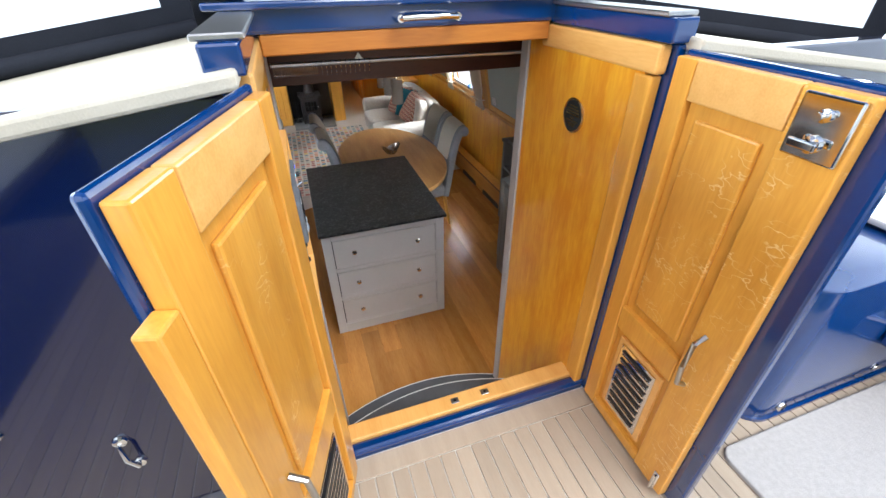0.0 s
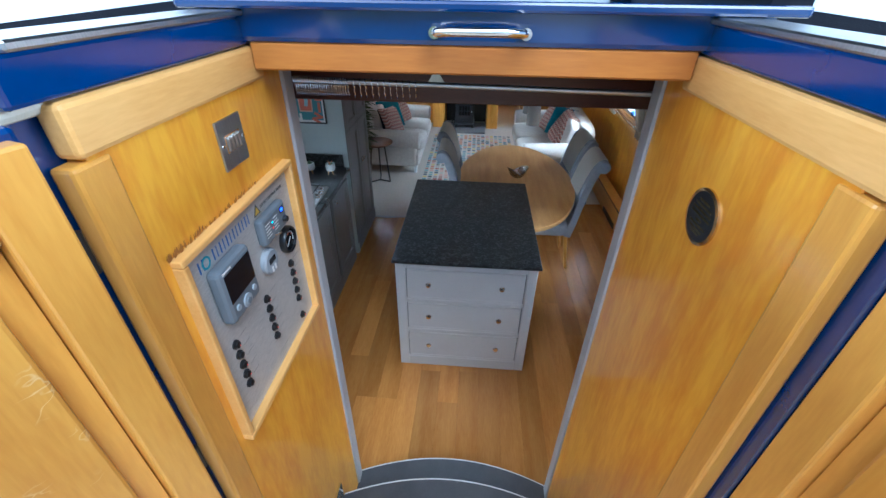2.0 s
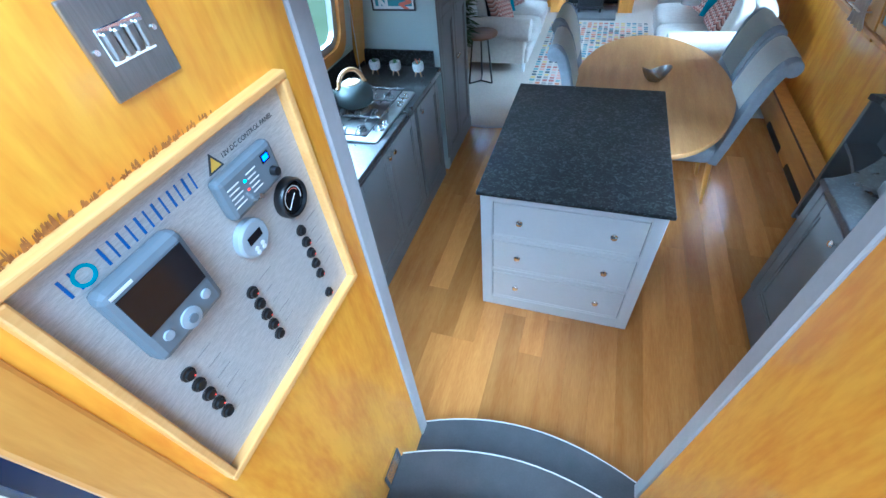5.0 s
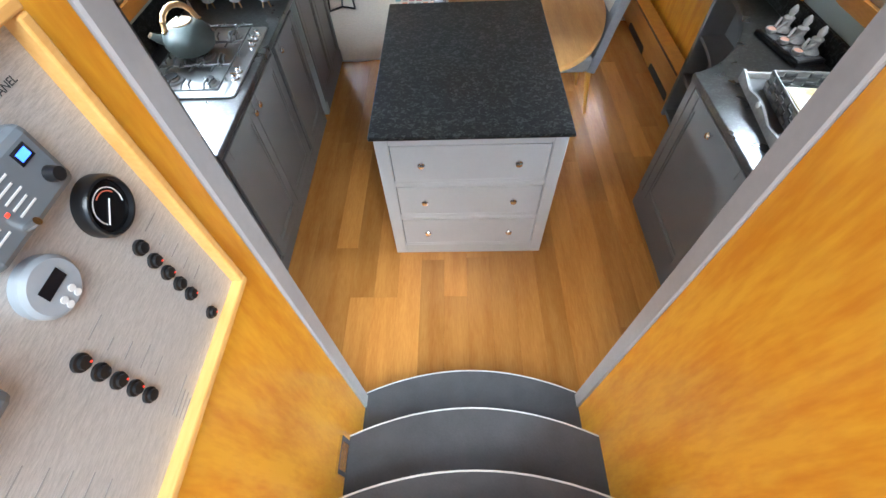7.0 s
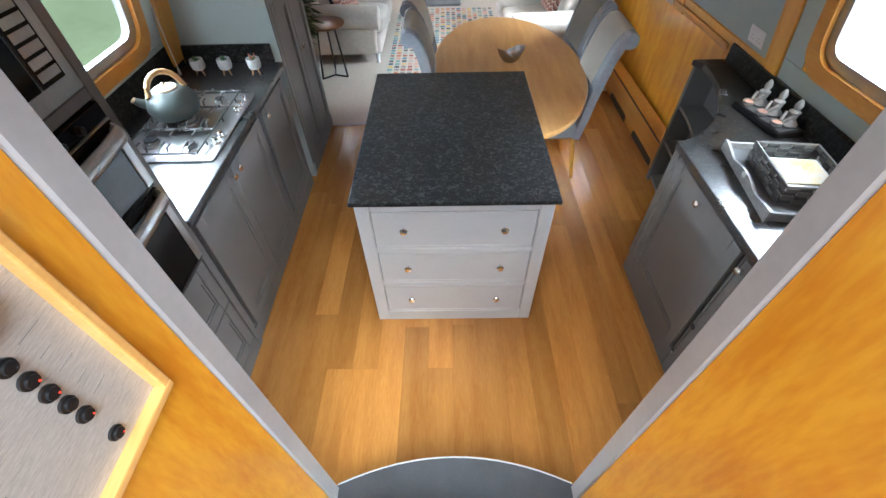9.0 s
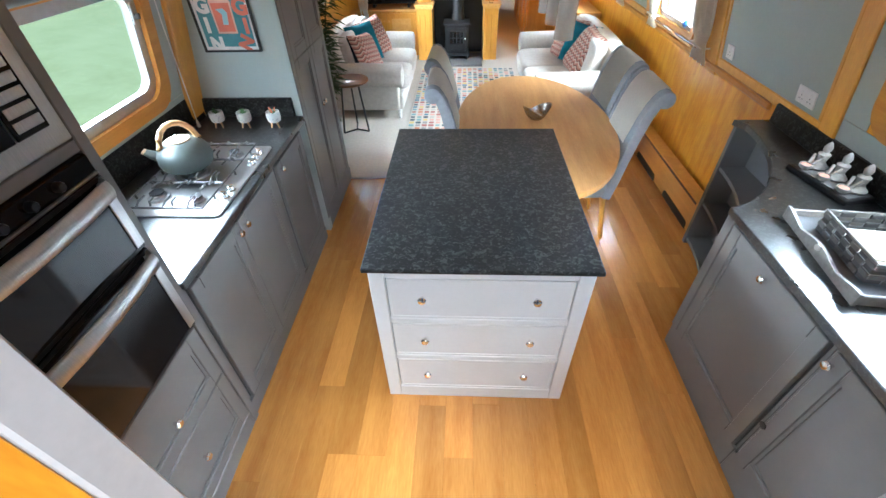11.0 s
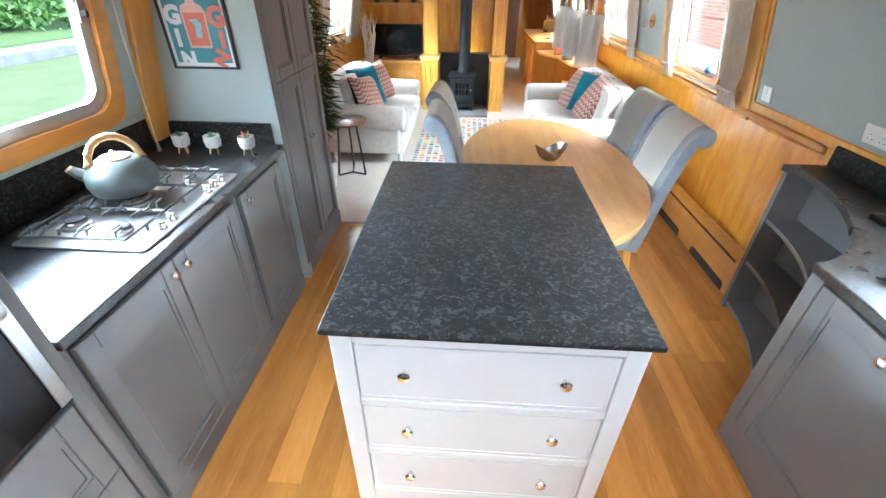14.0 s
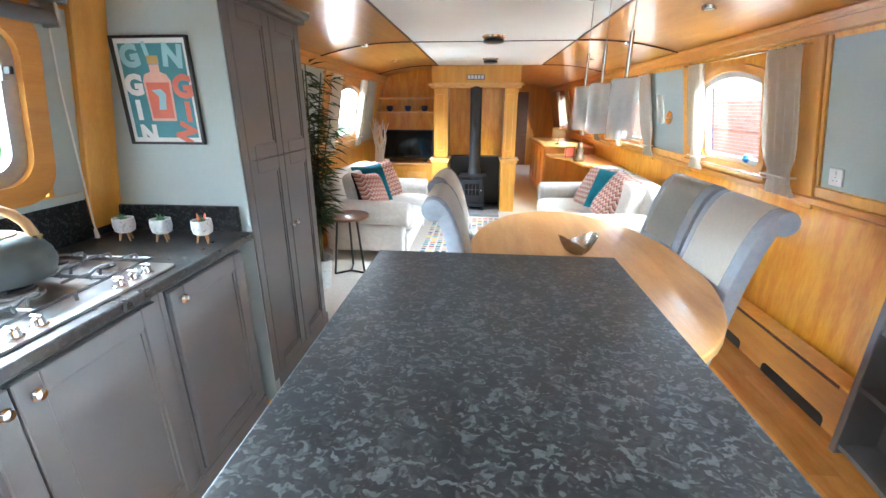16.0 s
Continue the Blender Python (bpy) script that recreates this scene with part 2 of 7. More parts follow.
WHITE = material("white_paint", (0.78, 0.77, 0.75), 0.4, scale=6)
BLUE = material("blue_gloss_paint", (0.001, 0.033, 0.15), 0.12, base2=(0.0008, 0.028, 0.13), scale=3, coat=1.0, spec=0.6)
NAVY = material("navy_gloss_paint", (0.0010, 0.0045, 0.034), 0.05, base2=(0.0008, 0.0038, 0.028), scale=3, coat=1.0, spec=0.6)
ROOF = material("cream_roof_paint", (0.52, 0.49, 0.40), 0.6, base2=(0.45, 0.42, 0.34), scale=5, fine=200, bump=0.6)
CANVAS = material("navy_canopy_canvas", (0.018, 0.021, 0.03), 0.85, base2=(0.013, 0.015, 0.022), scale=5, fine=320, bump=0.6, spec=0.2)
TEAK = material("pale_synthetic_teak", (0.42, 0.345, 0.26), 0.6, base2=(0.36, 0.29, 0.215), scale=3, stretch=(8, 0.6, 8), fine=60, bump=0.35, var=0.08)
CAULK = material("white_caulking", (0.68, 0.66, 0.60), 0.6, scale=10)
MATT = material("pale_grey_mat", (0.47, 0.455, 0.44), 0.95, base2=(0.40, 0.385, 0.37), scale=60, fine=300, bump=1.0, spec=0.1)
SOFA = weave("oatmeal_upholstery", (0.56, 0.52, 0.46), (0.48, 0.44, 0.39), 30)
CHAIRGREY = weave("blue_grey_upholstery", (0.33, 0.345, 0.37), (0.28, 0.295, 0.32), 40)
CHAIRCREAM = weave("cream_cover", (0.82, 0.78, 0.69), (0.77, 0.72, 0.63), 60)
TEAL = weave("teal_velvet", (0.02, 0.17, 0.22), (0.012, 0.11, 0.15), 12)
ZIG = zigzag("rust_zigzag_cloth", (0.42, 0.20, 0.15), (0.58, 0.44, 0.36), (0.16, 0.07, 0.06))
CURTAIN = translucent(weave("linen_curtain", (0.88, 0.85, 0.79), (0.83, 0.79, 0.72), 25), 0.5)
LEAF = material("bamboo_leaf", (0.05, 0.10, 0.022), 0.5, base2=(0.025, 0.06, 0.012), scale=20, var=0.2)
STEM = material("bamboo_cane", (0.12, 0.11, 0.03), 0.5, base2=(0.07, 0.07, 0.02), scale=15)
WALNUT = material("brown_tabletop", (0.22, 0.10, 0.05), 0.35, base2=(0.15, 0.065, 0.03), scale=4, stretch=(1, 7, 7), coat=0.2)
TABLEOAK = material("oak_tabletop", (0.58, 0.32, 0.11), 0.36, base2=(0.44, 0.215, 0.06), scale=2.5, stretch=(7, 0.8, 7), fine=24, bump=0.1, coat=0.35, var=0.1)
CERAMIC = material("white_ceramic", (0.52, 0.52, 0.50), 0.35, base2=(0.28, 0.30, 0.31), scale=110, contrast=(0.38, 0.46))
STONEWARE = material("pale_stone", (0.38, 0.37, 0.35), 0.6, base2=(0.27, 0.26, 0.25), scale=40, bump=0.4)
KETTLE = material("sage_enamel", (0.10, 0.125, 0.12), 0.42, base2=(0.08, 0.10, 0.096), scale=12)
KWOOD = material("beech_handle", (0.58, 0.36, 0.17), 0.45, base2=(0.46, 0.27, 0.11), scale=8, stretch=(1, 6, 1))
SUCC = material("succulent_green", (0.10, 0.22, 0.09), 0.5, scale=30, var=0.2)
GREYPLASTIC = material("slate_grey_plastic", (0.15, 0.17, 0.19), 0.4, scale=10)
LIGHTPLASTIC = material("light_grey_plastic", (0.34, 0.37, 0.40), 0.4, scale=10)
SCREEN = material("dark_screen", (0.012, 0.010, 0.012), 0.12, scale=10)
PAPER = material("white_paper", (0.78, 0.77, 0.74), 0.7, scale=10)
INK = material("dark_ink", (0.05, 0.055, 0.06), 0.6, scale=10)
INKBLUE = material("blue_ink", (0.03, 0.12, 0.38), 0.4, scale=10)
INKTEAL = material("teal_ink", (0.03, 0.33, 0.42), 0.4, scale=10)
PTEAL = material("poster_teal", (0.07, 0.24, 0.27), 0.5, scale=10)
PBLUE = material("poster_pale_blue", (0.34, 0.58, 0.62), 0.5, scale=10)
PRED = material("poster_coral", (0.66, 0.15, 0.08), 0.5, scale=10)
PPINK = material("poster_pink", (0.70, 0.40, 0.30), 0.5, scale=10)
PGOLD = material("poster_gold", (0.55, 0.33, 0.10), 0.5, scale=10)
YELLOW = material("warning_yellow", (0.75, 0.48, 0.05), 0.5, scale=10)
NAPKIN = material("yellow_white_napkin", (0.76, 0.74, 0.66), 0.8, base2=(0.78, 0.58, 0.20), scale=9)
SILVER = material("hammered_silver", (0.72, 0.70, 0.67), 0.2, 1.0, scale=40, bump=0.5, fine=50)
SCORCH = material("scorched_varnish", (0.42, 0.17, 0.03), 0.5, base2=(0.24, 0.09, 0.018), scale=60)
TWIG = material("white_twig", (0.82, 0.79, 0.72), 0.7, scale=30)
GLASS = glass("window_glass")
PENDANT = hazy("ribbed_pendant_glass", (0.96, 0.95, 0.93), 0.3)
FROST = hazy("frosted_white_glass", (0.92, 0.91, 0.88), 0.85)
# pale haze in the vinyl stands in for white sky behind it
VINYL = hazy("sky_whitened_vinyl", (0.60, 0.63, 0.66), 0.88)
LED_RED = glow("red_led", (1.0, 0.05, 0.02), 0.5)
LED_BLUE = glow("blue_led", (0.05, 0.12, 1.0), 2.0)
LED_CYAN = glow("cyan_led", (0.1, 0.7, 1.0), 2.0)
MIRROR = material("mirror_glass", (0.9, 0.9, 0.9), 0.02, 1.0)


# ---- mesh helpers ----
def bm_box(x0, x1, y0, y1, z0, z1, bevel=0.003, bm=None, seg=1):
    own = bmesh.new()
    bmesh.ops.create_cube(own, size=1.0)
    for v in own.verts:
        v.co = Vector((x0 + (v.co.x + 0.5) * (x1 - x0), y0 + (v.co.y + 0.5) * (y1 - y0), z0 + (v.co.z + 0.5) * (z1 - z0)))
    bevel = min(bevel, 0.45 * min(abs(x1 - x0), abs(y1 - y0), abs(z1 - z0)))
    if bevel > 0:
        bmesh.ops.bevel(own, geom=own.edges[:], offset=bevel, segments=seg, affect="EDGES", profile=0.5)
    bmesh.ops.recalc_face_normals(own, faces=own.faces[:])
    return join(bm, own)


def join(bm, own):
    if bm is None:
        return own
    me = bpy.data.meshes.new("tmp")
    own.to_mesh(me)
    own.free()
    bm.from_mesh(me)
    bpy.data.meshes.remove(me)
    return bm


def bm_cyl(p, q, r, r2=None, n=16, bm=None, bevel=0.0):
    """A tapered round bar from p to q."""
    own = bmesh.new()
    p, q = Vector(p), Vector(q)
    bmesh.ops.create_cone(own, cap_ends=True, segments=n, radius1=r, radius2=r if r2 is None else r2, depth=(q - p).length)
    if bevel:
        es = [e for e in own.edges if len(e.link_faces) == 2 and any(len(f.verts) > 4 for f in e.link_faces)]
        bmesh.ops.bevel(own, geom=es, offset=bevel, segments=2, affect="EDGES", profile=0.5)
    m = Matrix.Translation((p + q) / 2) @ (q - p).to_track_quat("Z", "Y").to_matrix().to_4x4()
    own.transform(m)
    return join(bm, own)


def bm_lathe(profile, n=24, at=(0, 0, 0), axis=None, bm=None):
    """A turned shape from (radius, height) pairs."""
    own = bmesh.new()
    rings = []
    for r, h in profile:
        rings.append([own.verts.new((max(r, 1e-4) * math.cos(2 * math.pi * i / n), max(r, 1e-4) * math.sin(2 * math.pi * i / n), h)) for i in range(n)])
    for a, b in zip(rings, rings[1:]):
        for i in range(n):
            own.faces.new((a[i], a[(i + 1) % n], b[(i + 1) % n], b[i]))
    own.faces.new(rings[0][::-1])
    own.faces.new(rings[-1])
    if axis is not None:
        own.transform(Vector(axis).to_track_quat("Z", "Y").to_matrix().to_4x4())
    own.transform(Matrix.Translation(at))
    bmesh.ops.recalc_face_normals(own, faces=own.faces[:])
    return join(bm, own)


def bm_prism(outline, z0, z1, bm=None, bevel=0.0):
    """An upright prism over an outline of (x, y)."""
    own = bmesh.new()
    lo = [own.verts.new((x, y, z0)) for x, y in outline]
    hi = [own.verts.new((x, y, z1)) for x, y in outline]
    n = len(outline)
    own.faces.new(lo[::-1])
    top = own.faces.new(hi)
    for i in range(n):
        own.faces.new((lo[i], lo[(i + 1) % n], hi[(i + 1) % n], hi[i]))
    bmesh.ops.recalc_face_normals(own, faces=own.faces[:])
    if bevel:
        bmesh.ops.bevel(own, geom=list(top.edges), offset=bevel, segments=2, affect="EDGES", profile=0.5)
    return join(bm, own)


def bm_tube(points, r, n=8, bm=None, closed=False):
    """A round tube along points."""
    own = bmesh.new()
    pts = [Vector(p) for p in points]
    rings = []
    up = Vector((0.13, 0.31, 0.94))
    for i, p in enumerate(pts):
        a = pts[(i - 1) % len(pts)] if closed or i else p
        b = pts[(i + 1) % len(pts)] if closed or i < len(pts) - 1 else p
        d = (b - a).normalized()
        s = d.cross(up)
        if s.length < 0.05:
            s = d.cross(Vector((1, 0, 0)))
        s.normalize()
        u = s.cross(d)
        rr = r[i] if isinstance(r, (list, tuple)) else r
        rings.append([own.verts.new(p + rr * (math.cos(2 * math.pi * k / n) * s + math.sin(2 * math.pi * k / n) * u)) for k in range(n)])
    pairs = list(zip(rings, rings[1:])) + ([(rings[-1], rings[0])] if closed else [])
    for a, b in pairs:
        for k in range(n):
            own.faces.new((a[k], a[(k + 1) % n], b[(k + 1) % n], b[k]))
    if not closed:
        own.faces.new(rings[0][::-1])
        own.faces.new(rings[-1])
    bmesh.ops.recalc_face_normals(own, faces=own.faces[:])
    return join(bm, own)


def bm_cushion(sx, sy, sz, power=0.45, n=12, bm=None):
    """A soft stuffed block centred on the origin; a low power squares it up."""
    own = bmesh.new()
    bmesh.ops.create_cube(own, size=2.0)
    bmesh.ops.subdivide_edges(own, edges=own.edges[:], cuts=n - 1, use_grid_fill=True)
    for v in own.verts:
        c = v.co
        k = (abs(c.x) ** 6 + abs(c.y) ** 6 + abs(c.z) ** 6) ** (1 / 6)
        d = c / k
        sag = 1 - 0.22 * power * (d.x ** 2 + d.y ** 2) * 0.5
        v.co = Vector((d.x * sx / 2, d.y * sy / 2, d.z * sz / 2 * sag))
    return join(bm, own)


def bm_pillow(w, h, d, bm=None, n=12):
    """A scatter cushion standing in the xz plane: thick in the middle, pinched at its corners."""
    own = bmesh.new()
    front, back = {}, {}
    for i in range(n + 1):
        for j in range(n + 1):
            u, v = 2 * i / n - 1, 2 * j / n - 1
            t = max(0.0, (1 - u ** 4) * (1 - v ** 4)) ** 0.5
            pinch = 1 - 0.07 * (1 - abs(u)) * abs(v) - 0.07 * (1 - abs(v)) * abs(u)
            x, z = u * w / 2 * pinch, v * h / 2 * pinch
            front[i, j] = own.verts.new((x, -d / 2 * t, z))
            back[i, j] = front[i, j] if t < 1e-6 else own.verts.new((x, d / 2 * t, z))
    for i in range(n):
        for j in range(n):
            for g, flip in ((front, False), (back, True)):
                q = [g[i, j], g[i + 1, j], g[i + 1, j + 1], g[i, j + 1]]
                own.faces.new(q[::-1] if flip else q)
    bmesh.ops.recalc_face_normals(own, faces=own.faces[:])
    return join(bm, own)


def rounded(y0, y1, z0, z1, r, n=6, arch=0.0):
    """A rounded rectangle as (y, z); arch lifts the middle of its top."""
    pts = []
    for cy, cz, a in ((y1 - r, z0 + r, -90), (y1 - r, z1 - r, 0), (y0 + r, z1 - r, 90), (y0 + r, z0 + r, 180)):
        for k in range(n + 1):
            t = radians(a + 90 * k / n)
            pts.append((cy + r * math.cos(t), cz + r * math.sin(t)))
        if arch and a == 0:
            for k in range(1, 10):
                f = k / 10
                pts.append((y1 - r + (y0 - y1 + 2 * r) * f, z1 + arch * 4 * f * (1 - f)))
    return pts


def bm_ring(outer, inner, o0, o1, put, bm=None):
    """A frame between two outlines of as many points, from depth o0 to o1; put(o, a, b) gives the place."""
    own = bmesh.new()
    n = len(outer)
    loops = []
    for outline, o in ((outer, o0), (outer, o1), (inner, o1), (inner, o0)):
        loops.append([own.verts.new(put(o, a, b)) for a, b in outline])
    for k in range(4):
        a, b = loops[k], loops[(k + 1) % 4]
        for i in range(n):
            own.faces.new((a[i], a[(i + 1) % n], b[(i + 1) % n], b[i]))
    bmesh.ops.recalc_face_normals(own, faces=own.faces[:])
    return join(bm, own)


def bm_plate(outline, o0, o1, put, bm=None):
    own = bmesh.new()
    a = [own.verts.new(put(o0, *p)) for p in outline]
    b = [own.verts.new(put(o1, *p)) for p in outline]
    own.faces.new(a)
    own.faces.new(b[::-1])
    for i in range(len(a)):
        own.faces.new((a[i], a[(i + 1) % len(a)], b[(i + 1) % len(a)], b[i]))
    bmesh.ops.recalc_face_normals(own, faces=own.faces[:])
    return join(bm, own)


def link(name, bm, mat, smooth=False):
    me = bpy.data.meshes.new(name)
    bm.to_mesh(me)
    bm.free()
    me.materials.append(mat)
    if smooth:
        me.shade_smooth()
        me.set_sharp_from_angle(angle=radians(38))
    return new(name, me)


def part(name, bm, mat, parent, label="", smooth=False):
    """One mesh of world coordinates under a thing or a part."""
    ob = link(name, bm, mat, smooth)
    ob.parent = parent
    if parent.type == "EMPTY":
        ob.matrix_parent_inverse = parent.matrix_basis.inverted()
    if label:
        tagged(ob, label)
    return ob


def thing(name, at, label, category, group="", kind=""):
    """An Empty at a thing's base; its parts are built in world coordinates."""
    ob = new(name)
    ob.empty_display_size = 0.05
    ob.matrix_basis = Matrix.Translation(at)
    return tagged(ob, label, category, group, kind)


def single(name, bm, mat, label, category, group="", kind="", smooth=False):
    return tagged(link(name, bm, mat, smooth), label, category, group, kind)


def setting(name, bm, mat, label, category, smooth=False):
    return single(name, bm, mat, label, category, kind="structure", smooth=smooth)


def text_bm(s, size, depth=0.0005, m=None, bm=None, bold=0.0):
    cu = bpy.data.curves.new("txt", "FONT")
    cu.body, cu.size, cu.extrude, cu.offset = s, size, depth, bold
    cu.align_x, cu.align_y = "CENTER", "CENTER"
    cu.resolution_u = 3
    ob = bpy.data.objects.new("txt", cu)
    me = bpy.data.meshes.new_from_object(ob)
    own = bmesh.new()
    own.from_mesh(me)
    bpy.data.objects.remove(ob)
    bpy.data.curves.remove(cu)
    bpy.data.meshes.remove(me)
    if m is not None:
        own.transform(m)
    return join(bm, own)


WALLX, KNEE, LEANIN = 1.735, 0.93, 0.185


def hull(side):
    """Places on the cabin side: depth inward from its inner face, along the boat, and height."""
    def put(o, y, z):
        return Vector((side * (WALLX - LEANIN * max(0.0, z - KNEE) - o), y, z))
    return put


def bm_side(side, y0, y1, z0, z1, o0, o1, bm=None, bevel=0.0):
    """A slab that follows the leaning cabin side."""
    own = bm_box(o0, o1, y0, y1, z0, z1, bevel)
    put = hull(side)
    for v in own.verts:
        v.co = put(v.co.x, v.co.y, v.co.z)
    bmesh.ops.recalc_face_normals(own, faces=own.faces[:])
    return join(bm, own)


# ---- the setting: ground and outside ----
setting("ground", bm_box(-400, 400, -400, 400, -1.6, -1.5, 0), material("earth", (0.12, 0.13, 0.07), 0.9, base2=(0.08, 0.10, 0.04), scale=0.4), "wide rough grassy earth of the canal valley", "ground")
# matt mottled green over the whole water surface
WATER = material("canal_water", (0.125, 0.15, 0.078), 0.6, base2=(0.092, 0.115, 0.052), scale=1.3, bump=0.3, fine=7, contrast=(0.3, 0.7), spec=0.05)
setting("water", bm_box(-12.2, -1.98, -40, 60, -0.6, -0.35, 0), WATER, "canal water with a matt mottled green surface", "water")
PAVE = material("pale_concrete", (0.52, 0.49, 0.45), 0.85, base2=(0.44, 0.41, 0.37), scale=3, fine=60, bump=0.5)
setting("pavement", bm_box(2.05, 7.0, -40, 60, -0.2, 0.35, 0), PAVE, "pale concrete quay along the mooring", "pavement")
BRICKM = material("orange_red_brick", (0.48, 0.23, 0.15), 0.85, base2=(0.40, 0.17, 0.11), scale=9, bump=0.4, var=0.15)
MORTAR = material("pale_mortar", (0.55, 0.50, 0.44), 0.9, scale=20)
setting("wall_quay", bm_box(5.6, 5.9, -6, 24, 0.35, 1.62, 0), MORTAR, "orange red brick wall across the quay", "wall")
BANK = material("grass_bank", (0.085, 0.13, 0.04), 0.9, base2=(0.06, 0.10, 0.025), scale=2.5, fine=40, bump=1.0)
setting("bank", bm_box(-60, -13.2, -40, 60, -0.7, 0.0, 0.05), BANK, "grassy far canal bank", "bank")
KERB = material("grey_coping_stone", (0.36, 0.35, 0.32), 0.8, base2=(0.26, 0.25, 0.23), scale=4, bump=0.5)
kerb_base = setting("kerb", bm_box(-13.2, -12.22, -40, 60, -0.7, -0.06, 0.02), KERB, "grey stone coping along the far canal bank", "kerb")


def leaf_clump(name, cx, cy, cz, rx, ry, rz, count, size, mat, label, seed):
    """An uneven hedge of many small leaves round a few stems."""
    rnd = random.Random(seed)
    own = bmesh.new()
    for _ in range(count):
        a, b = rnd.uniform(0, 2 * math.pi), rnd.uniform(-0.3, 1)
        k = rnd.uniform(0.55, 1.08)
        c = Vector((cx + rx * k * math.cos(a) * math.sqrt(max(0, 1 - b * b)), cy + ry * k * math.sin(a) * math.sqrt(max(0, 1 - b * b)), cz + rz * k * b))
        d = Vector((rnd.uniform(-1, 1), rnd.uniform(-1, 1), rnd.uniform(-0.6, 1))).normalized()
        s = d.cross(Vector((rnd.uniform(-1, 1), rnd.uniform(-1, 1), rnd.uniform(-1, 1)))).normalized()
        l = size * rnd.uniform(0.6, 1.5)
        q = [own.verts.new(c), own.verts.new(c + d * l * 0.5 + s * l * 0.25), own.verts.new(c + d * l), own.verts.new(c + d * l * 0.5 - s * l * 0.25)]
        own.faces.new(q)
    return single(name, own, mat, label, "hedge", "hedge on the far bank", "stuff")


HEDGE = material("hedge_leaf", (0.12, 0.22, 0.05), 0.6, base2=(0.08, 0.16, 0.03), scale=1.2, fine=9)
for i in range(9):
    leaf_clump("hedge", -16.6 - (i % 3) * 0.7, -6 + 4.0 * i, 0.6, 2.1, 3.0, 2.1 + 0.5 * (i % 2), 2600, 0.28, HEDGE, "dense light green hedge on the far bank", i)

# ---- the boat's shell ----
Y0, Y1 = 0.05, 11.8
LEFT_OPEN = [(0.90, 1.98, 1.13, 1.76), (5.15, 5.95, 1.08, 1.66)]
RIGHT_OPEN = [(0.62, 1.56, 1.15, 1.78), (3.36, 4.16, 1.06, 1.66), (5.42, 6.22, 1.06, 1.66), (7.5, 8.3, 1.06, 1.66), (9.56, 10.36, 1.06, 1.66)]
TOPZ = 1.87


def cabin_side(name, side, openings, label):
    bm = bm_side(side, -0.72, Y1, -0.35, KNEE, 0.0, -0.16)
    y = -0.72
    for a, b, lo, hi in openings:
        bm_side(side, y, a, KNEE, TOPZ + 0.2, 0.0, -0.07, bm)
        bm_side(side, a, b, KNEE, lo, 0.0, -0.07, bm)
        bm_side(side, a, b, hi, TOPZ + 0.2, 0.0, -0.07, bm)
        y = b
    bm_side(side, y, Y1, KNEE, TOPZ + 0.2, 0.0, -0.07, bm)
    return setting(name, bm, PLY, label, "wall")


def hull_skin(side, openings, label):
    bm = bm_side(side, -0.72, Y1, -0.35, KNEE, -0.161, -0.172)
    y = -0.72
    for a, b, lo, hi in openings:
        bm_side(side, y, a, KNEE, TOPZ + 0.2, -0.071, -0.082, bm)
        bm_side(side, a, b, KNEE, lo, -0.071, -0.082, bm)
        bm_side(side, a, b, hi, TOPZ + 0.2, -0.071, -0.082, bm)
        y = b
    bm_side(side, y, Y1, KNEE, TOPZ + 0.2, -0.071, -0.082, bm)
    return setting("hull_skin", bm, NAVY, label, "hull")


hull_skin(-1, LEFT_OPEN, "navy gloss painted steel cabin side")
hull_skin(1, RIGHT_OPEN, "navy gloss painted steel cabin side")
wall_left = cabin_side("wall_left", -1, LEFT_OPEN, "honey oak lined cabin side with window openings")
wall_right = cabin_side("wall_right", 1, RIGHT_OPEN, "honey oak lined cabin side with window openings")
setting("floor", bm_box(-1.76, 1.76, -0.7, Y1, -0.10, -0.02, 0), DARKWOOD, "dark subfloor under the oak planks", "floor")

# ceiling: cream middle boards, honey wood coves at both sides
CE, CX, CZ = 0.0, 0.69, 1.985


def cove(side):
    own = bmesh.new()
    n = 7
    rows = []
    for k in range(n + 1):
        f = k / n
        x = side * (CX + (WALLX - LEANIN * (TOPZ - KNEE) - CX) * f)
        z = CZ + (TOPZ - CZ) * f + 0.035 * math.sin(math.pi * f)
        rows.append([own.verts.new((x, y, z + dz)) for y in (0.05, Y1) for dz in (0, 0.03)])
    for a, b in zip(rows, rows[1:]):
        own.faces.new((a[0], a[2], b[2], b[0]))
        own.faces.new((a[1], a[3], b[3], b[1]))
        own.faces.new((a[0], a[1], b[1], b[0]))
    bmesh.ops.recalc_face_normals(own, faces=own.faces[:])
    return own


setting("ceiling_left", cove(-1), OAK_LONG, "curved honey wood ceiling cove", "ceiling", True)
setting("ceiling_right", cove(1), OAK_LONG, "curved honey wood ceiling cove", "ceiling", True)


def cove_rib(side, y):
    pts = []
    for k in range(9):
        f = k / 8
        pts.append((side * (CX + (WALLX - LEANIN * (TOPZ - KNEE) - CX) * f), y, CZ + (TOPZ - CZ) * f + 0.035 * math.sin(math.pi * f) - 0.003))
    return bm_tube(pts, 0.008, 8)


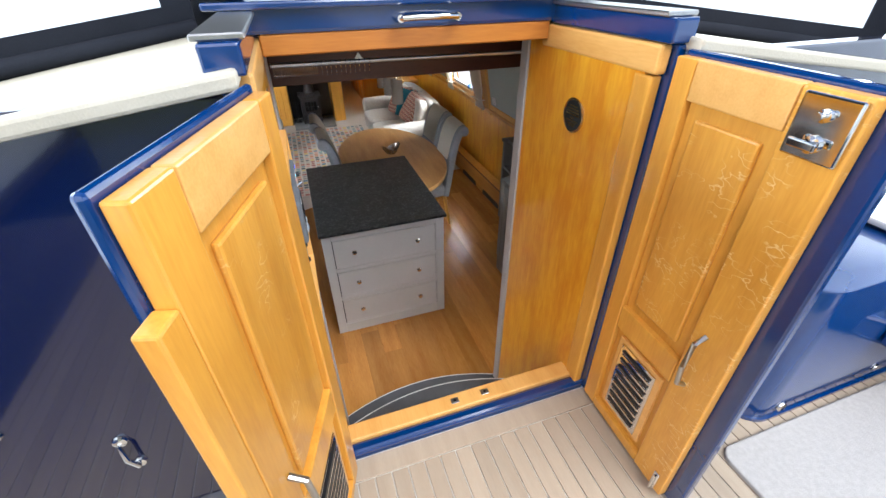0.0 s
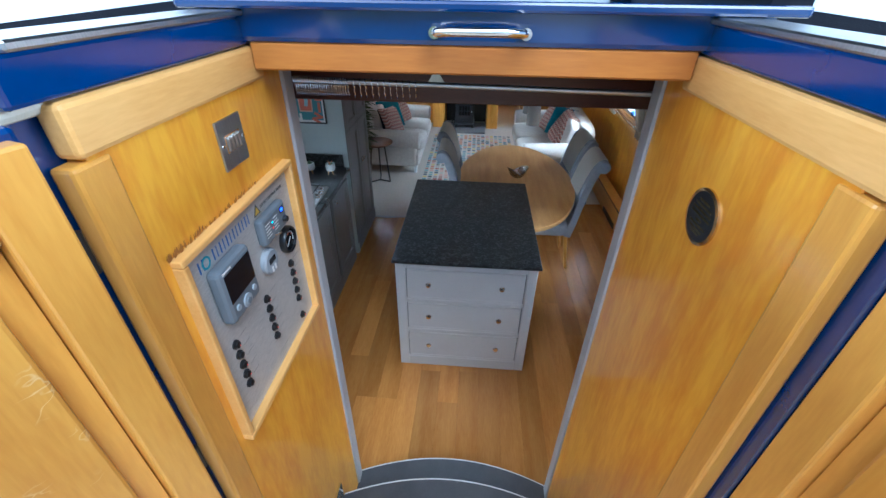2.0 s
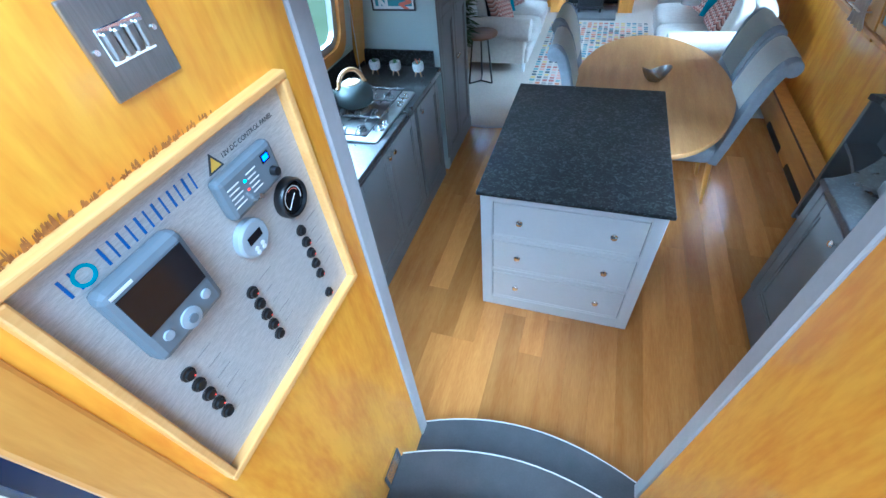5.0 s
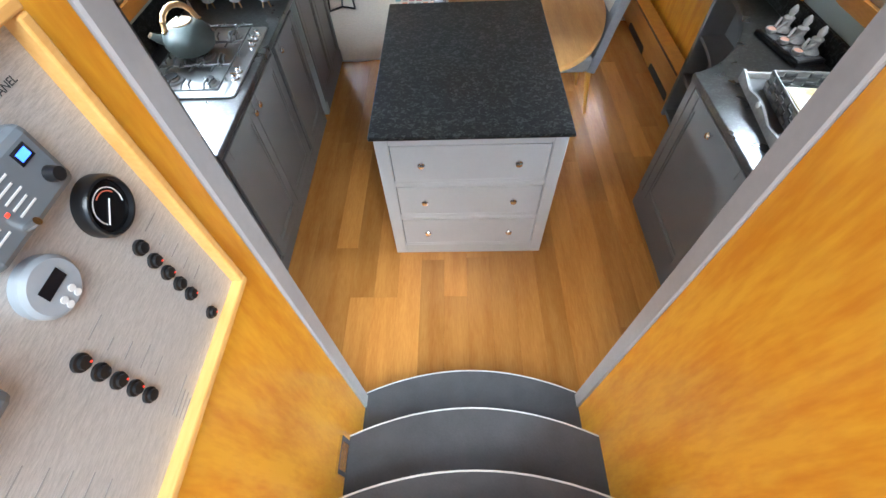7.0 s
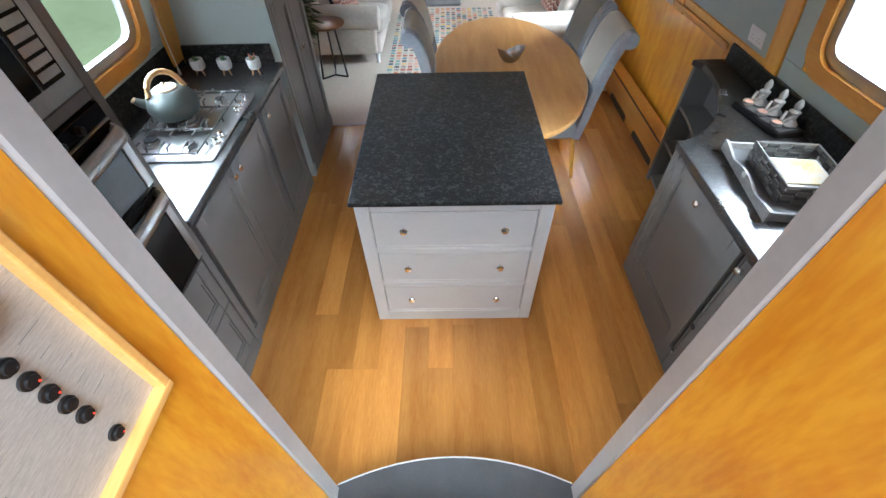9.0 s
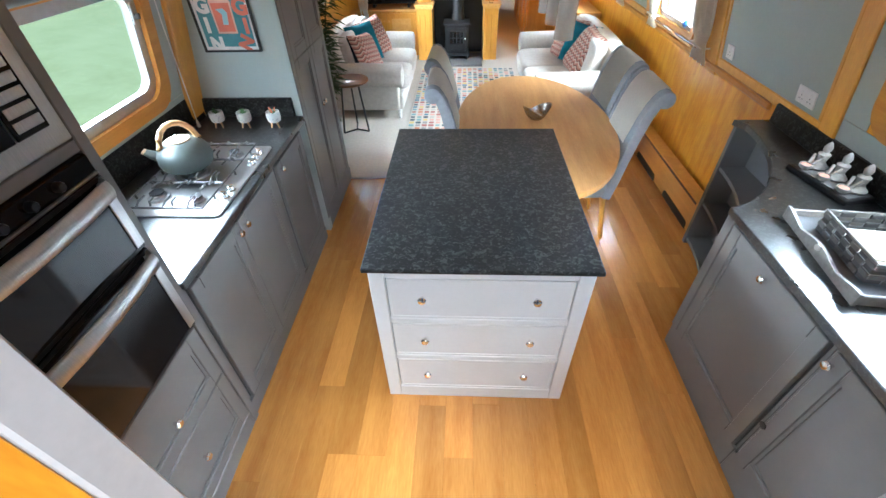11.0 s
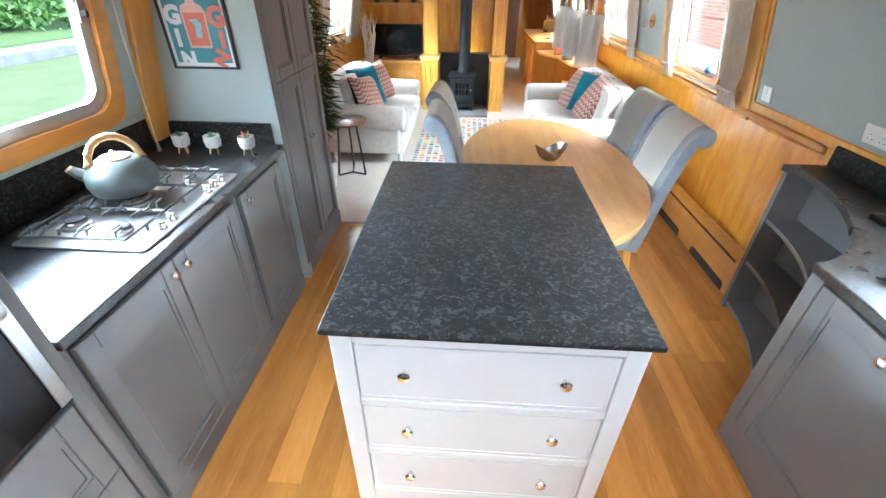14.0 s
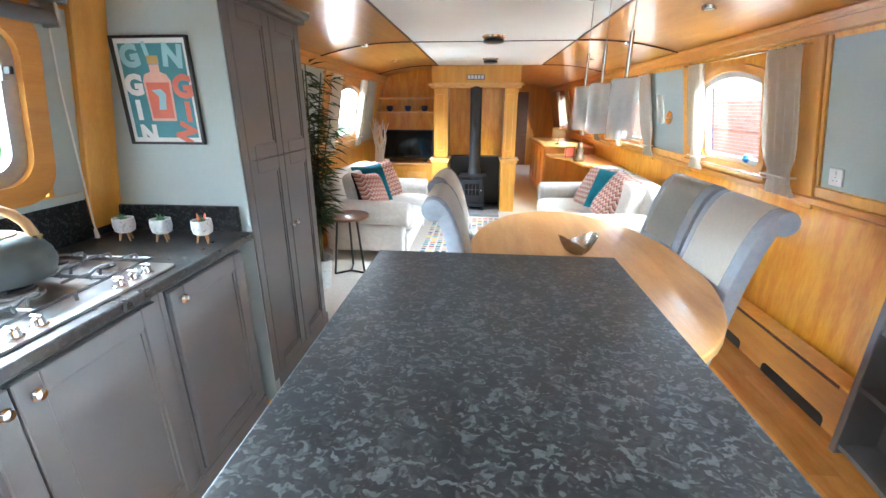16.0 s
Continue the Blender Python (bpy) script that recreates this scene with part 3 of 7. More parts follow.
for side in (-1, 1):
    for y in (2.285, 4.485, 6.66):
        setting("ceiling_rib", cove_rib(side, y), DARKWOOD, "thin dark wood rib across the ceiling cove", "trim", True)
cm = None
for a, b in ((0.376, 2.28), (2.29, 4.48), (4.49, 6.66)):
    cm = bm_box(-CX + 0.006, CX - 0.006, a, b, CZ - 0.004, CZ + 0.03, 0.002, cm)
setting("ceiling_middle", cm, CEIL, "cream ceiling boards between dark wood strips", "ceiling")
cm = bm_box(-CX - 0.008, -CX + 0.008, 0.376, 6.7, CZ - 0.012, CZ + 0.02)
bm_box(CX - 0.008, CX + 0.008, 0.376, 6.7, CZ - 0.012, CZ + 0.02, 0.003, cm)
for y in (2.285, 4.485):
    bm_box(-CX, CX, y - 0.006, y + 0.006, CZ - 0.01, CZ + 0.02, 0.003, cm)
setting("trim_ceiling", cm, DARKWOOD, "thin dark wood strips on the ceiling", "trim")
setting("ceiling_corridor", bm_box(-CX, CX, 6.66, Y1, CZ - 0.02, CZ + 0.03, 0), OAK_LONG, "honey wood ceiling of the corridor", "ceiling")
for side, nm in ((-1, "left"), (1, "right")):
    bm = bm_side(side, 2.3, Y1, TOPZ - 0.085, TOPZ + 0.0, 0.0, 0.03, None, 0.008)
    bm_side(side, 2.3, Y1, TOPZ - 0.03, TOPZ + 0.01, 0.0, 0.055, bm, 0.012)
    setting("cornice_" + nm, bm, OAK_LONG, "moulded honey oak cornice above the windows", "trim")

# ---- roof, hatch and stern ----
def roof_side(side):
    own = bmesh.new()
    for x0, x1 in ((0.5, 1.62),):
        vs = []
        for y in (-0.76, Y1):
            for x in (x0, x1):
                z = 2.235 - 0.133 * (x - 0.487)
                vs.append([own.verts.new((side * x, y, z + d)) for d in (-0.032, 0)])
        a, b, c, d = vs
        for q in ((a[0], b[0], d[0], c[0]), (a[1], b[1], d[1], c[1]), (a[0], a[1], b[1], b[0]), (c[0], c[1], d[1], d[0]), (a[0], a[1], c[1], c[0]), (b[0], b[1], d[1], d[0])):
            own.faces.new(q)
    bmesh.ops.recalc_face_normals(own, faces=own.faces[:])
    bmesh.ops.bevel(own, geom=own.edges[:], offset=0.008, segments=2, affect="EDGES", profile=0.5)
    return own


setting("roof_left", roof_side(-1), ROOF, "cream gritty non-slip steel roof", "roof")
setting("roof_right", roof_side(1), ROOF, "cream gritty non-slip steel roof", "roof")
setting("roof_middle", bm_box(-0.52, 0.52, 0.376, Y1, 2.13, 2.2, 0.004), ROOF, "cream steel roof under the hatch", "roof")
PL, PR = -0.485, 0.448
for side, nm, xi in ((-1, "left", PL), (1, "right", PR)):
    lo, hi = sorted((side * 0.53, side * 1.6))
    setting("bulkhead_" + nm, bm_box(lo, hi, -0.72, -0.66, 0.2, 2.19, 0.006), NAVY, "glossy navy blue steel stern bulkhead", "wall")
    a, b = sorted((xi, xi + side * 0.03))
    setting("passage_wall_" + nm, bm_box(a, b, -0.66, -0.0625, 0.0, 2.16, 0.002), PLY, "glossy honey plywood wall of the companionway", "wall")
    a, b = sorted((xi - side * 0.006, xi + side * 0.03))
    setting("passage_rail_" + nm, bm_box(a, b, -0.672 if side < 0 else -0.70, -0.15, 2.144, 2.214, 0.008, None, 2), OAK_PALE, "pale oak top rail of the companionway", "trim")
    a, b = sorted((xi - side * 0.004, xi + side * 0.03))
    setting("passage_post_" + nm, bm_box(a, b, -0.69, -0.625, 0.95, 2.14, 0.006, None, 2), OAK, "oak door post of the companionway", "trim")
    a, b = sorted((xi + side * 0.032, xi + side * 0.075))
    setting("door_frame_" + nm, bm_box(a, b, -0.715, -0.64, 0.93, 2.215, 0.004), BLUE, "blue steel door frame of the companionway", "door frame")
    a, b = sorted((xi - side * 0.0, xi + side * 0.07))
    setting("coaming_" + nm, bm_box(a, b, -0.72, 0.1, 2.216, 2.272, 0.006, None, 2), BLUE, "blue steel hatch coaming", "trim")
    setting("hatch_runner_" + nm, bm_box(min(a, b) - 0.01, max(a, b) + 0.01, -0.70, 0.6, 2.272, 2.284, 0.003), STEEL, "grey metal hatch runner on the coaming", "trim")
    a, b = sorted((xi - side * 0.007, xi + side * 0.045))
    setting("jamb_" + nm, bm_box(a, b, -0.062, -0.006, 0.0, 2.16, 0.004), TRIMGREY, "grey painted door jamb at the foot of the steps", "door frame")
    lo, hi = sorted((xi + side * 0.046, side * 1.73))
    setting("wall_aft_" + nm, bm_box(lo, hi, -0.05, 0.0, 0.0, 2.05, 0), DUCK, "painted end wall of the galley", "wall")
setting("lintel", bm_box(-0.75, 0.75, 0.345, 0.375, 1.975, 2.2, 0.003), DARKWOOD, "dark red wood lintel over the steps", "trim")

hatch = thing("sliding_hatch", (0, 0.2, 2.2), "glossy blue steel sliding hatch pushed open with a steel handle", "hatch")
hb = bm_box(-0.56, 0.56, -0.20, 1.0, 2.222, 2.30, 0.012, None, 2)
part("lid", hb, BLUE, hatch)
part("lip", bm_box(-0.60, 0.60, -0.225, -0.19, 2.285, 2.305, 0.006, None, 2), BLUE, hatch)
part("header", bm_box(-0.478, 0.440, -0.195, -0.165, 2.168, 2.224, 0.004), HEADER, hatch, "reddish oak header with the hatch's shade painted into its colour")
grip = part("handle", bm_tube([(-0.082 + 0.0, -0.232, 2.252), (-0.075, -0.25, 2.254), (-0.045, -0.258, 2.256), (0.055, -0.258, 2.256), (0.085, -0.25, 2.254), (0.093, -0.232, 2.252)], 0.0085, 10), CHROME, hatch, "brushed steel grab handle", True)
for x in (-0.082, 0.093):
    part("handle_foot", bm_cyl((x, -0.198, 2.252), (x, -0.24, 2.252), 0.014, 0.011, 16), CHROME, grip, "", True)

# ---- curtain rod over the steps ----
rod = thing("curtain_rod", (0, 0.0, 2.11), "thin steel curtain rod with bunched hanging hooks", "curtain rod")
part("rod", bm_cyl((PL + 0.013, -0.02, 2.116), (PR - 0.013, -0.02, 2.104), 0.007, None, 12), STEEL, rod, "", True)
rnd = random.Random(4)
hook = None
for i in range(34):
    x = PL + 0.02 + (i * 0.0062 if i < 22 else 0.137 + (i - 22) * 0.016) + rnd.uniform(-0.001, 0.001)
    z = 2.115 - 0.012 * (x - PL)
    pts = [(x + 0.001 * math.sin(k), -0.02 + 0.010 * math.sin(2 * math.pi * k / 10), z + 0.010 * math.cos(2 * math.pi * k / 10)) for k in range(10)]
    bm = bm_tube(pts, 0.0012, 5, None, True)
    bm_tube([(x, -0.02, z - 0.010), (x, -0.024, z - 0.022), (x, -0.016, z - 0.030), (x, -0.02, z - 0.038)], 0.0012, 5, bm)
    part("hook", bm, CHROME, rod)
single("wall_clip", bm_plate([(-0.16, 2.045), (-0.105, 2.045), (-0.118, 2.065), (-0.132, 2.085), (-0.147, 2.065)], 0.340, 0.344, lambda o, a, b: Vector((a, o, b))), STEEL, "small grey metal clip above the curtain rod", "clip")

# ---- steps ----
def arc_outline(ye, ya, yback, grow=0.0):
    pts = [(PL, yback), (PR, yback)]
    for k in range(17):
        f = k / 16
        pts.append((PR + (PL - PR) * f, ye + grow + (ya - ye) * 4 * f * (1 - f)))
    return pts


stairs = thing("companionway_steps", (0, -0.2, 0), "curved black rubber steps with white nosings", "steps")
for z, ye, ya, yb in ((0.21, 0.0, 0.10, -0.42), (0.42, -0.22, -0.118, -0.60), (0.63, -0.455, -0.36, -0.64)):
    t = part("tread", bm_prism(arc_outline(ye, ya, yb), z - 0.03, z), RUBBER, stairs)
    riser = part("riser", bm_prism(arc_outline(ye - 0.02, ya - 0.02, yb), z - 0.21, z - 0.03), RUBBER, stairs)
    nose = [(PR + (PL - PR) * k / 16, ye + (ya - ye) * 4 * k / 16 * (1 - k / 16) + 0.001, z - 0.003) for k in range(17)]
    part("nosing", bm_tube(nose, 0.0045, 6), WHITE, stairs, "thin white nosing strip", True)
part("riser", bm_box(PL, PR, -0.66, -0.60, 0.5, 0.94, 0.002), RUBBER, stairs)
grille = thing("air_grille", (PL, -0.3, 0.45), "small chrome louvred air grille beside the steps", "vent")
gp = lambda o, a, b: Vector((PL + o, a, b))
part("frame", bm_ring(rounded(-0.36, -0.24, 0.43, 0.56, 0.006, 2), rounded(-0.345, -0.255, 0.445, 0.545, 0.004, 2), 0.0, 0.008, gp), CHROME, grille)
for k in range(7):
    part("slat", bm_box(PL + 0.001, PL + 0.007, -0.345, -0.255, 0.449 + k * 0.0135, 0.457 + k * 0.0135, 0.001), CHROME, grille)

# ---- sill and deck ----
setting("door_sill", bm_box(PL - 0.02, PR + 0.03, -0.655, -0.585, 0.93, 0.972, 0.006, None, 2), OAK_PALE, "pale oak door sill", "sill")
setting("sill_edge", bm_box(PL - 0.03, PR + 0.04, -0.70, -0.656, 0.90, 0.962, 0.012, None, 2), BLUE, "rounded blue steel sill edge", "sill")
for x in (-0.051, 0.075):
    b = thing("bolt_keep", (x, -0.62, 0.972), "small steel bolt keep let into the sill", "keep", "bolt keeps in the sill")
    part("plate", bm_box(x - 0.016, x + 0.016, -0.632, -0.608, 0.972, 0.975, 0.001), STEEL, b)
    part("hole", bm_cyl((x, -0.62, 0.9745), (x, -0.62, 0.9757), 0.006, None, 12), BLACK, b)
deck = setting("deck", bm_box(-1.75, 1.95, -3.2, -0.66, 0.80, 0.924, 0), CAULK, "pale synthetic teak stern deck with white caulking", "deck")


# ---- companionway doors ----
def door_leaf(name, hinge, angle, flip, label, lock=True, W=0.425):
    """An oak lined steel door, open: built along +x from its hinge, oak face towards -y (flip: +y)."""
    Z0, Z1 = 0.955, 2.195
    sw = 0.12 if lock else 0.105
    f = -1 if flip else 1
    d = thing(name, (0, 0, 0), label, "door", "companionway doors")

    def bx(x0, x1, o0, o1, z0, z1, bev=0.004, bm=None):
        a, b = sorted((-f * o0, -f * o1))
        return bm_box(x0, x1, a, b, z0, z1, bev, bm, 2)

    part("skin", bx(-0.01, W + (0.05 if lock else -0.012), -0.03 if lock else -0.018, -0.002, Z0 - 0.02, Z1 + 0.012, 0.008), BLUE, d, "blue gloss steel outer skin")
    part("stile", bx(0.0, 0.06, 0.0, 0.03, Z0, Z1), OAK, d)
    if lock:
        part("stile", bx(W - sw, W, 0.0, 0.03, Z0, Z1), OAK_RAYED, d)
    else:
        part("stile", bx(W - sw, W - 0.02, 0.0, 0.03, Z0, Z1), OAK, d)
        part("rebate", bx(W - 0.0195, W + 0.025, 0.0, 0.03, Z0, 2.065), OAK, d, "projecting oak rebate strip")
    part("rail", bx(0.062, W - sw - 0.002, 0.0, 0.03, Z1 - 0.09, Z1), OAK_PALE, d)
    part("rail", bx(0.062, W - sw - 0.002, 0.0, 0.03, 1.37, 1.46), OAK, d)
    part("rail", bx(0.062, W - sw - 0.002, 0.0, 0.03, Z0, 0.995), OAK, d)
    pn = bx(0.062, W - sw - 0.002, 0.0, 0.012, 1.46, Z1 - 0.09, 0.001)
    part("panel", pn, OAK, d)
    part("raised_field", bx(0.095, W - sw - 0.035, 0.010, 0.024, 1.495, Z1 - 0.125, 0.010), OAK_RAYED, d)
    part("panel", bx(0.062, W - sw - 0.002, 0.0, 0.012, 0.995, 1.37, 0.001), OAK, d)
    part("vent_frame", bx(0.085, W - sw - 0.025, 0.01, 0.022, 1.02, 1.345, 0.004), OAK_PALE, d)
    v = part("vent", bx(0.105, W - sw - 0.045, 0.018, 0.026, 1.035, 1.33, 0.003), CHROME, d, "polished louvred vent")
    for k in range(16):
        part("slat", bx(0.118, W - sw - 0.058, 0.0255, 0.031, 1.05 + k * 0.0168, 1.059 + k * 0.0168, 0.001), BLACK if k % 2 else CHROME, v)
    hx = W - 0.08
    part("handle", bm_tube([(hx, -f * 0.03, 1.595), (hx, -f * 0.06, 1.58), (hx, -f * 0.068, 1.50), (hx, -f * 0.06, 1.43), (hx, -f * 0.03, 1.412)], 0.007, 8), STEEL, d, "curved brushed steel pull handle", True)
    if lock:
        lk = part("lock", bx(W - 0.105, W - 0.006, 0.03, 0.042, 2.075, 2.188, 0.004), CHROME, d, "polished chrome rim lock")
        part("thumb_turn", bm_lathe([(0.016, 0), (0.016, 0.006), (0.007, 0.008), (0.007, 0.016)], 16, (W - 0.055, -f * 0.042, 2.105), (0, -f, 0)), CHROME, lk, "", True)
        part("lever", bm_box(W - 0.085, W - 0.035, min(-f * 0.058, -f * 0.066), max(-f * 0.058, -f * 0.066), 2.098, 2.114, 0.003, None, 2), CHROME, lk)
        part("snib", bm_lathe([(0.012, 0), (0.012, 0.004), (0.004, 0.006), (0.004, 0.016), (0.008, 0.018), (0.008, 0.022)], 14, (W - 0.055, -f * 0.042, 2.155), (0, -f, 0)), CHROME, lk, "", True)
    bt = part("barrel_bolt", bx(W - 0.04, W - 0.02, 0.03, 0.038, 0.96, 1.04, 0.002), CHROME, d, "small chrome barrel bolt")
    part("bolt_rod", bm_cyl((W - 0.03, -f * 0.042, 0.957), (W - 0.03, -f * 0.042, 1.03), 0.004, None, 8), CHROME, bt)
    for z in (1.1, 1.6, 2.05):
        part("hinge", bm_cyl((-0.006, -f * 0.012, z - 0.03), (-0.006, -f * 0.012, z + 0.03), 0.006, None, 10), BLACK, d)
    d.matrix_basis = pose(hinge[0], hinge[1], 0, 0, 0, angle)
    return d


door_leaf("companionway_door", (0.492, -0.735), -92, False, "honey oak panelled door with chrome lock standing open")
door_leaf("companionway_door", (-0.481, -0.737), -107, True, "honey oak panelled door with notched edge standing open", False, 0.442)

# ---- galley island ----
isl = thing("kitchen_island", (0, 1.3, 0), "pale grey island drawer unit with chrome knobs", "island")
IX0, IX1, IY0, IY1 = -0.437, 0.430, 0.91, 1.62
part("plinth", bm_box(IX0 + 0.004, IX1 - 0.004, IY0 + 0.006, IY1, 0.0, 0.075, 0.002), WHITEISH, isl)
part("carcass", bm_box(IX0, IX1, IY0 + 0.02, IY1, 0.075, 0.899, 0.002), WHITEISH, isl)
part("stile", bm_box(IX0, IX0 + 0.062, IY0, IY0 + 0.021, 0.0, 0.899, 0.003), WHITEISH, isl)
part("stile", bm_box(IX1 - 0.062, IX1, IY0, IY0 + 0.021, 0.0, 0.899, 0.003), WHITEISH, isl)
for z0, z1 in ((0.845, 0.899), (0.577, 0.607), (0.318, 0.348), (0.0, 0.083)):
    part("rail", bm_box(IX0 + 0.063, IX1 - 0.063, IY0, IY0 + 0.021, z0, z1, 0.003), WHITEISH, isl)
# dark sheet behind the fronts: painted shade for the drawer gaps
part("reveal", bm_box(IX0 + 0.05, IX1 - 0.05, IY0 + 0.0175, IY0 + 0.0195, 0.06, 0.86, 0), INK, isl, "dark sheet painted as the shade in the gaps round the drawers")
for z0, z1 in ((0.613, 0.839), (0.354, 0.571), (0.089, 0.312)):
    dr = part("drawer_front", bm_box(IX0 + 0.068, IX1 - 0.068, IY0 + 0.004, IY0 + 0.022, z0, z1, 0.002), WHITEISH, isl)
    fr = bm_ring(rounded(IX0 + 0.068, IX1 - 0.068, z0, z1, 0.002, 1), rounded(IX0 + 0.078, IX1 - 0.078, z0 + 0.012, z1 - 0.012, 0.002, 1), IY0 + 0.001, IY0 + 0.006, lambda o, a, b: Vector((a, o, b)))
    part("bead", fr, WHITEISH, dr)
    for x in (-0.232, 0.224):
        part("knob", bm_lathe([(0.006, 0), (0.006, 0.010), (0.017, 0.016), (0.019, 0.022), (0.015, 0.028), (0.005, 0.030)], 16, (x, IY0 + 0.003, (z0 + z1) / 2 + 0.012), (0, -1, 0)), CHROME, dr, "round chrome knob", True)
single("island_worktop", bm_box(-0.452, 0.446, 0.878, 2.083, 0.9, 0.92, 0.005, None, 2), GRAN, "dark flecked honed granite island worktop", "worktop")


# ---- cabinet fronts that face along x ----
def shaker(parent, side, xf, y0, y1, z0, z1, mat, knob=None, name="door"):
    """A framed door on a face that looks along x; side is the way it looks."""
    def bx(a, b, o0, o1, c, e, bev=0.003):
        lo, hi = sorted((xf + side * o0, xf + side * o1))
        return bm_box(lo, hi, a, b, c, e, bev)
    w = 0.062
    # dark backing plate, painting the shadow line round the door
    part("reveal", bx(y0 - 0.004, y1 + 0.004, -0.003, 0.0012, z0 - 0.004, z1 + 0.004, 0), INK, parent)
    d = part(name, bx(y0 + w, y1 - w, 0.0, 0.009, z0 + w, z1 - w, 0.001), mat, parent)
    for a, b, c, e in ((y0, y0 + w, z0, z1), (y1 - w, y1, z0, z1), (y0 + w, y1 - w, z0, z0 + w), (y0 + w, y1 - w, z1 - w, z1)):
        part("frame", bx(a, b, 0.0, 0.02, c, e), mat, d)
    put = lambda o, a, b: Vector((xf + side * o, a, b))
    part("bead", bm_ring(rounded(y0 + w, y1 - w, z0 + w, z1 - w, 0.002, 1), rounded(y0 + w + 0.012, y1 - w - 0.012, z0 + w + 0.012, z1 - w - 0.012, 0.002, 1), 0.008, 0.014, put), mat, d)
    if knob:
        part("knob", bm_lathe([(0.006, 0), (0.006, 0.010), (0.015, 0.016), (0.017, 0.022), (0.013, 0.028), (0.004, 0.030)], 16, (xf + side * 0.02, knob[0], knob[1]), (side, 0, 0)), CHROME, d, "round chrome knob", True)
    return d


LF = -1.105
base = thing("base_cabinet", (-1.4, 1.2, 0), "warm grey painted base cabinet under the hob", "cabinet", "hob side galley units")
part("body", bm_box(-1.70, LF - 0.002, 0.785, 1.711, 0.0, 0.885, 0.002), GREY, base)
part("plinth", bm_box(LF - 0.002, LF + 0.012, 0.785, 1.711, 0.0, 0.10, 0.003), GREY, base)
shaker(base, 1, LF, 0.82, 1.237, 0.115, 0.865, GREY, (1.205, 0.822))
shaker(base, 1, LF, 1.243, 1.675, 0.115, 0.865, GREY, (1.275, 0.822))
base = thing("base_cabinet", (-1.4, 1.95, 0), "warm grey painted narrow base cabinet beside the tall cupboard", "cabinet", "hob side galley units")
part("body", bm_box(-1.70, LF - 0.002, 1.713, 2.20, 0.0, 0.885, 0.002), GREY, base)
part("plinth", bm_box(LF - 0.002, LF + 0.012, 1.713, 2.20, 0.0, 0.10, 0.003), GREY, base)
shaker(base, 1, LF, 1.738, 2.17, 0.115, 0.865, GREY, (1.774, 0.828))
single("worktop", bm_box(-1.735, -1.078, 0.79, 2.278, 0.886, 0.92, 0.006, None, 2), GRAN_SIDE, "dark granite worktop beneath the galley window", "worktop")
single("upstand", bm_box(-1.728, -1.70, 0.79, 2.255, 0.921, 1.09, 0.004), GRAN, "dark granite upstand below the window", "upstand")
single("upstand", bm_box(-1.70, -1.13, 2.256, 2.277, 0.921, 1.035, 0.003), GRAN, "low granite upstand below the poster", "upstand")
setting("bulkhead_galley", bm_box(-1.735, -1.09, 2.28, 2.33, 0.0, 2.0, 0), DUCK, "pale duck egg painted bulkhead", "wall")
tall = thing("tall_cupboard", (-1.35, 2.7, 0), "tall warm grey cupboard with two panelled doors and a cornice", "cupboard")
part("body", bm_box(-1.55, -1.105, 2.331, 3.06, 0.0, 1.93, 0.003), GREY, tall)
part("plinth", bm_box(-1.105, -1.092, 2.29, 3.06, 0.0, 0.11, 0.003), GREY, tall)
part("side_stile", bm_box(-1.105, -1.083, 2.285, 2.335, 0.11, 1.88, 0.003), GREY, tall)
for y0, y1, ky in ((2.34, 2.672, 2.648), (2.676, 3.01, 2.70)):
    shaker(tall, 1, -1.105, y0, y1, 0.115, 1.22, GREY, (ky, 0.853))
    shaker(tall, 1, -1.105, y0, y1, 1.222, 1.86, GREY)
cn = bm_box(-1.56, -1.07, 2.275, 3.08, 1.88, 1.905, 0.005)
bm_box(-1.56, -1.045, 2.255, 3.10, 1.905, 1.94, 0.01, cn, 2)
part("cornice", cn, GREY, tall)

# ---- oven tower ----
tower = thing("oven_tower", (-1.4, 0.5, 0), "warm grey tall oven housing", "cabinet", "hob side galley units")
part("body", bm_box(-1.70, LF, 0.12, 0.784, 0.0, 1.93, 0.003), GREY, tower)
for a, b in ((0.12, 0.215), (0.745, 0.784)):
    part("stile", bm_box(LF, LF + 0.022, a, b, 0.0, 1.93, 0.003), GREY, tower)
part("rail", bm_box(LF, LF + 0.02, 0.216, 0.744, 1.47, 1.505, 0.003), GREY, tower)
part("rail", bm_box(LF, LF + 0.02, 0.216, 0.744, 0.0, 0.10, 0.003), GREY, tower)
shaker(tower, 1, LF, 0.22, 0.74, 0.445, 0.74, GREY, (0.45, 0.565), "drawer")
shaker(tower, 1, LF, 0.22, 0.74, 0.105, 0.438, GREY, (0.45, 0.297), "drawer")
oven = thing("double_oven", (-1.1, 0.5, 0.75), "black glass and steel built-in double oven", "oven")
part("body", bm_box(-1.5, LF + 0.002, 0.225, 0.738, 0.75, 1.465, 0.002), BLACK, oven)
part("control_strip", bm_box(LF + 0.003, LF + 0.03, 0.22, 0.742, 1.412, 1.465, 0.004), BLACKGLASS, oven)
part("control_trim", bm_box(LF + 0.003, LF + 0.034, 0.22, 0.742, 1.404, 1.411, 0.003), STEEL, oven)
for k in range(4):
    part("dial", bm_lathe([(0.014, 0), (0.013, 0.014), (0.010, 0.018)], 16, (LF + 0.03, 0.36 + 0.085 * k, 1.438), (1, 0, 0)), BLACK, oven, "black rotary dial", True)
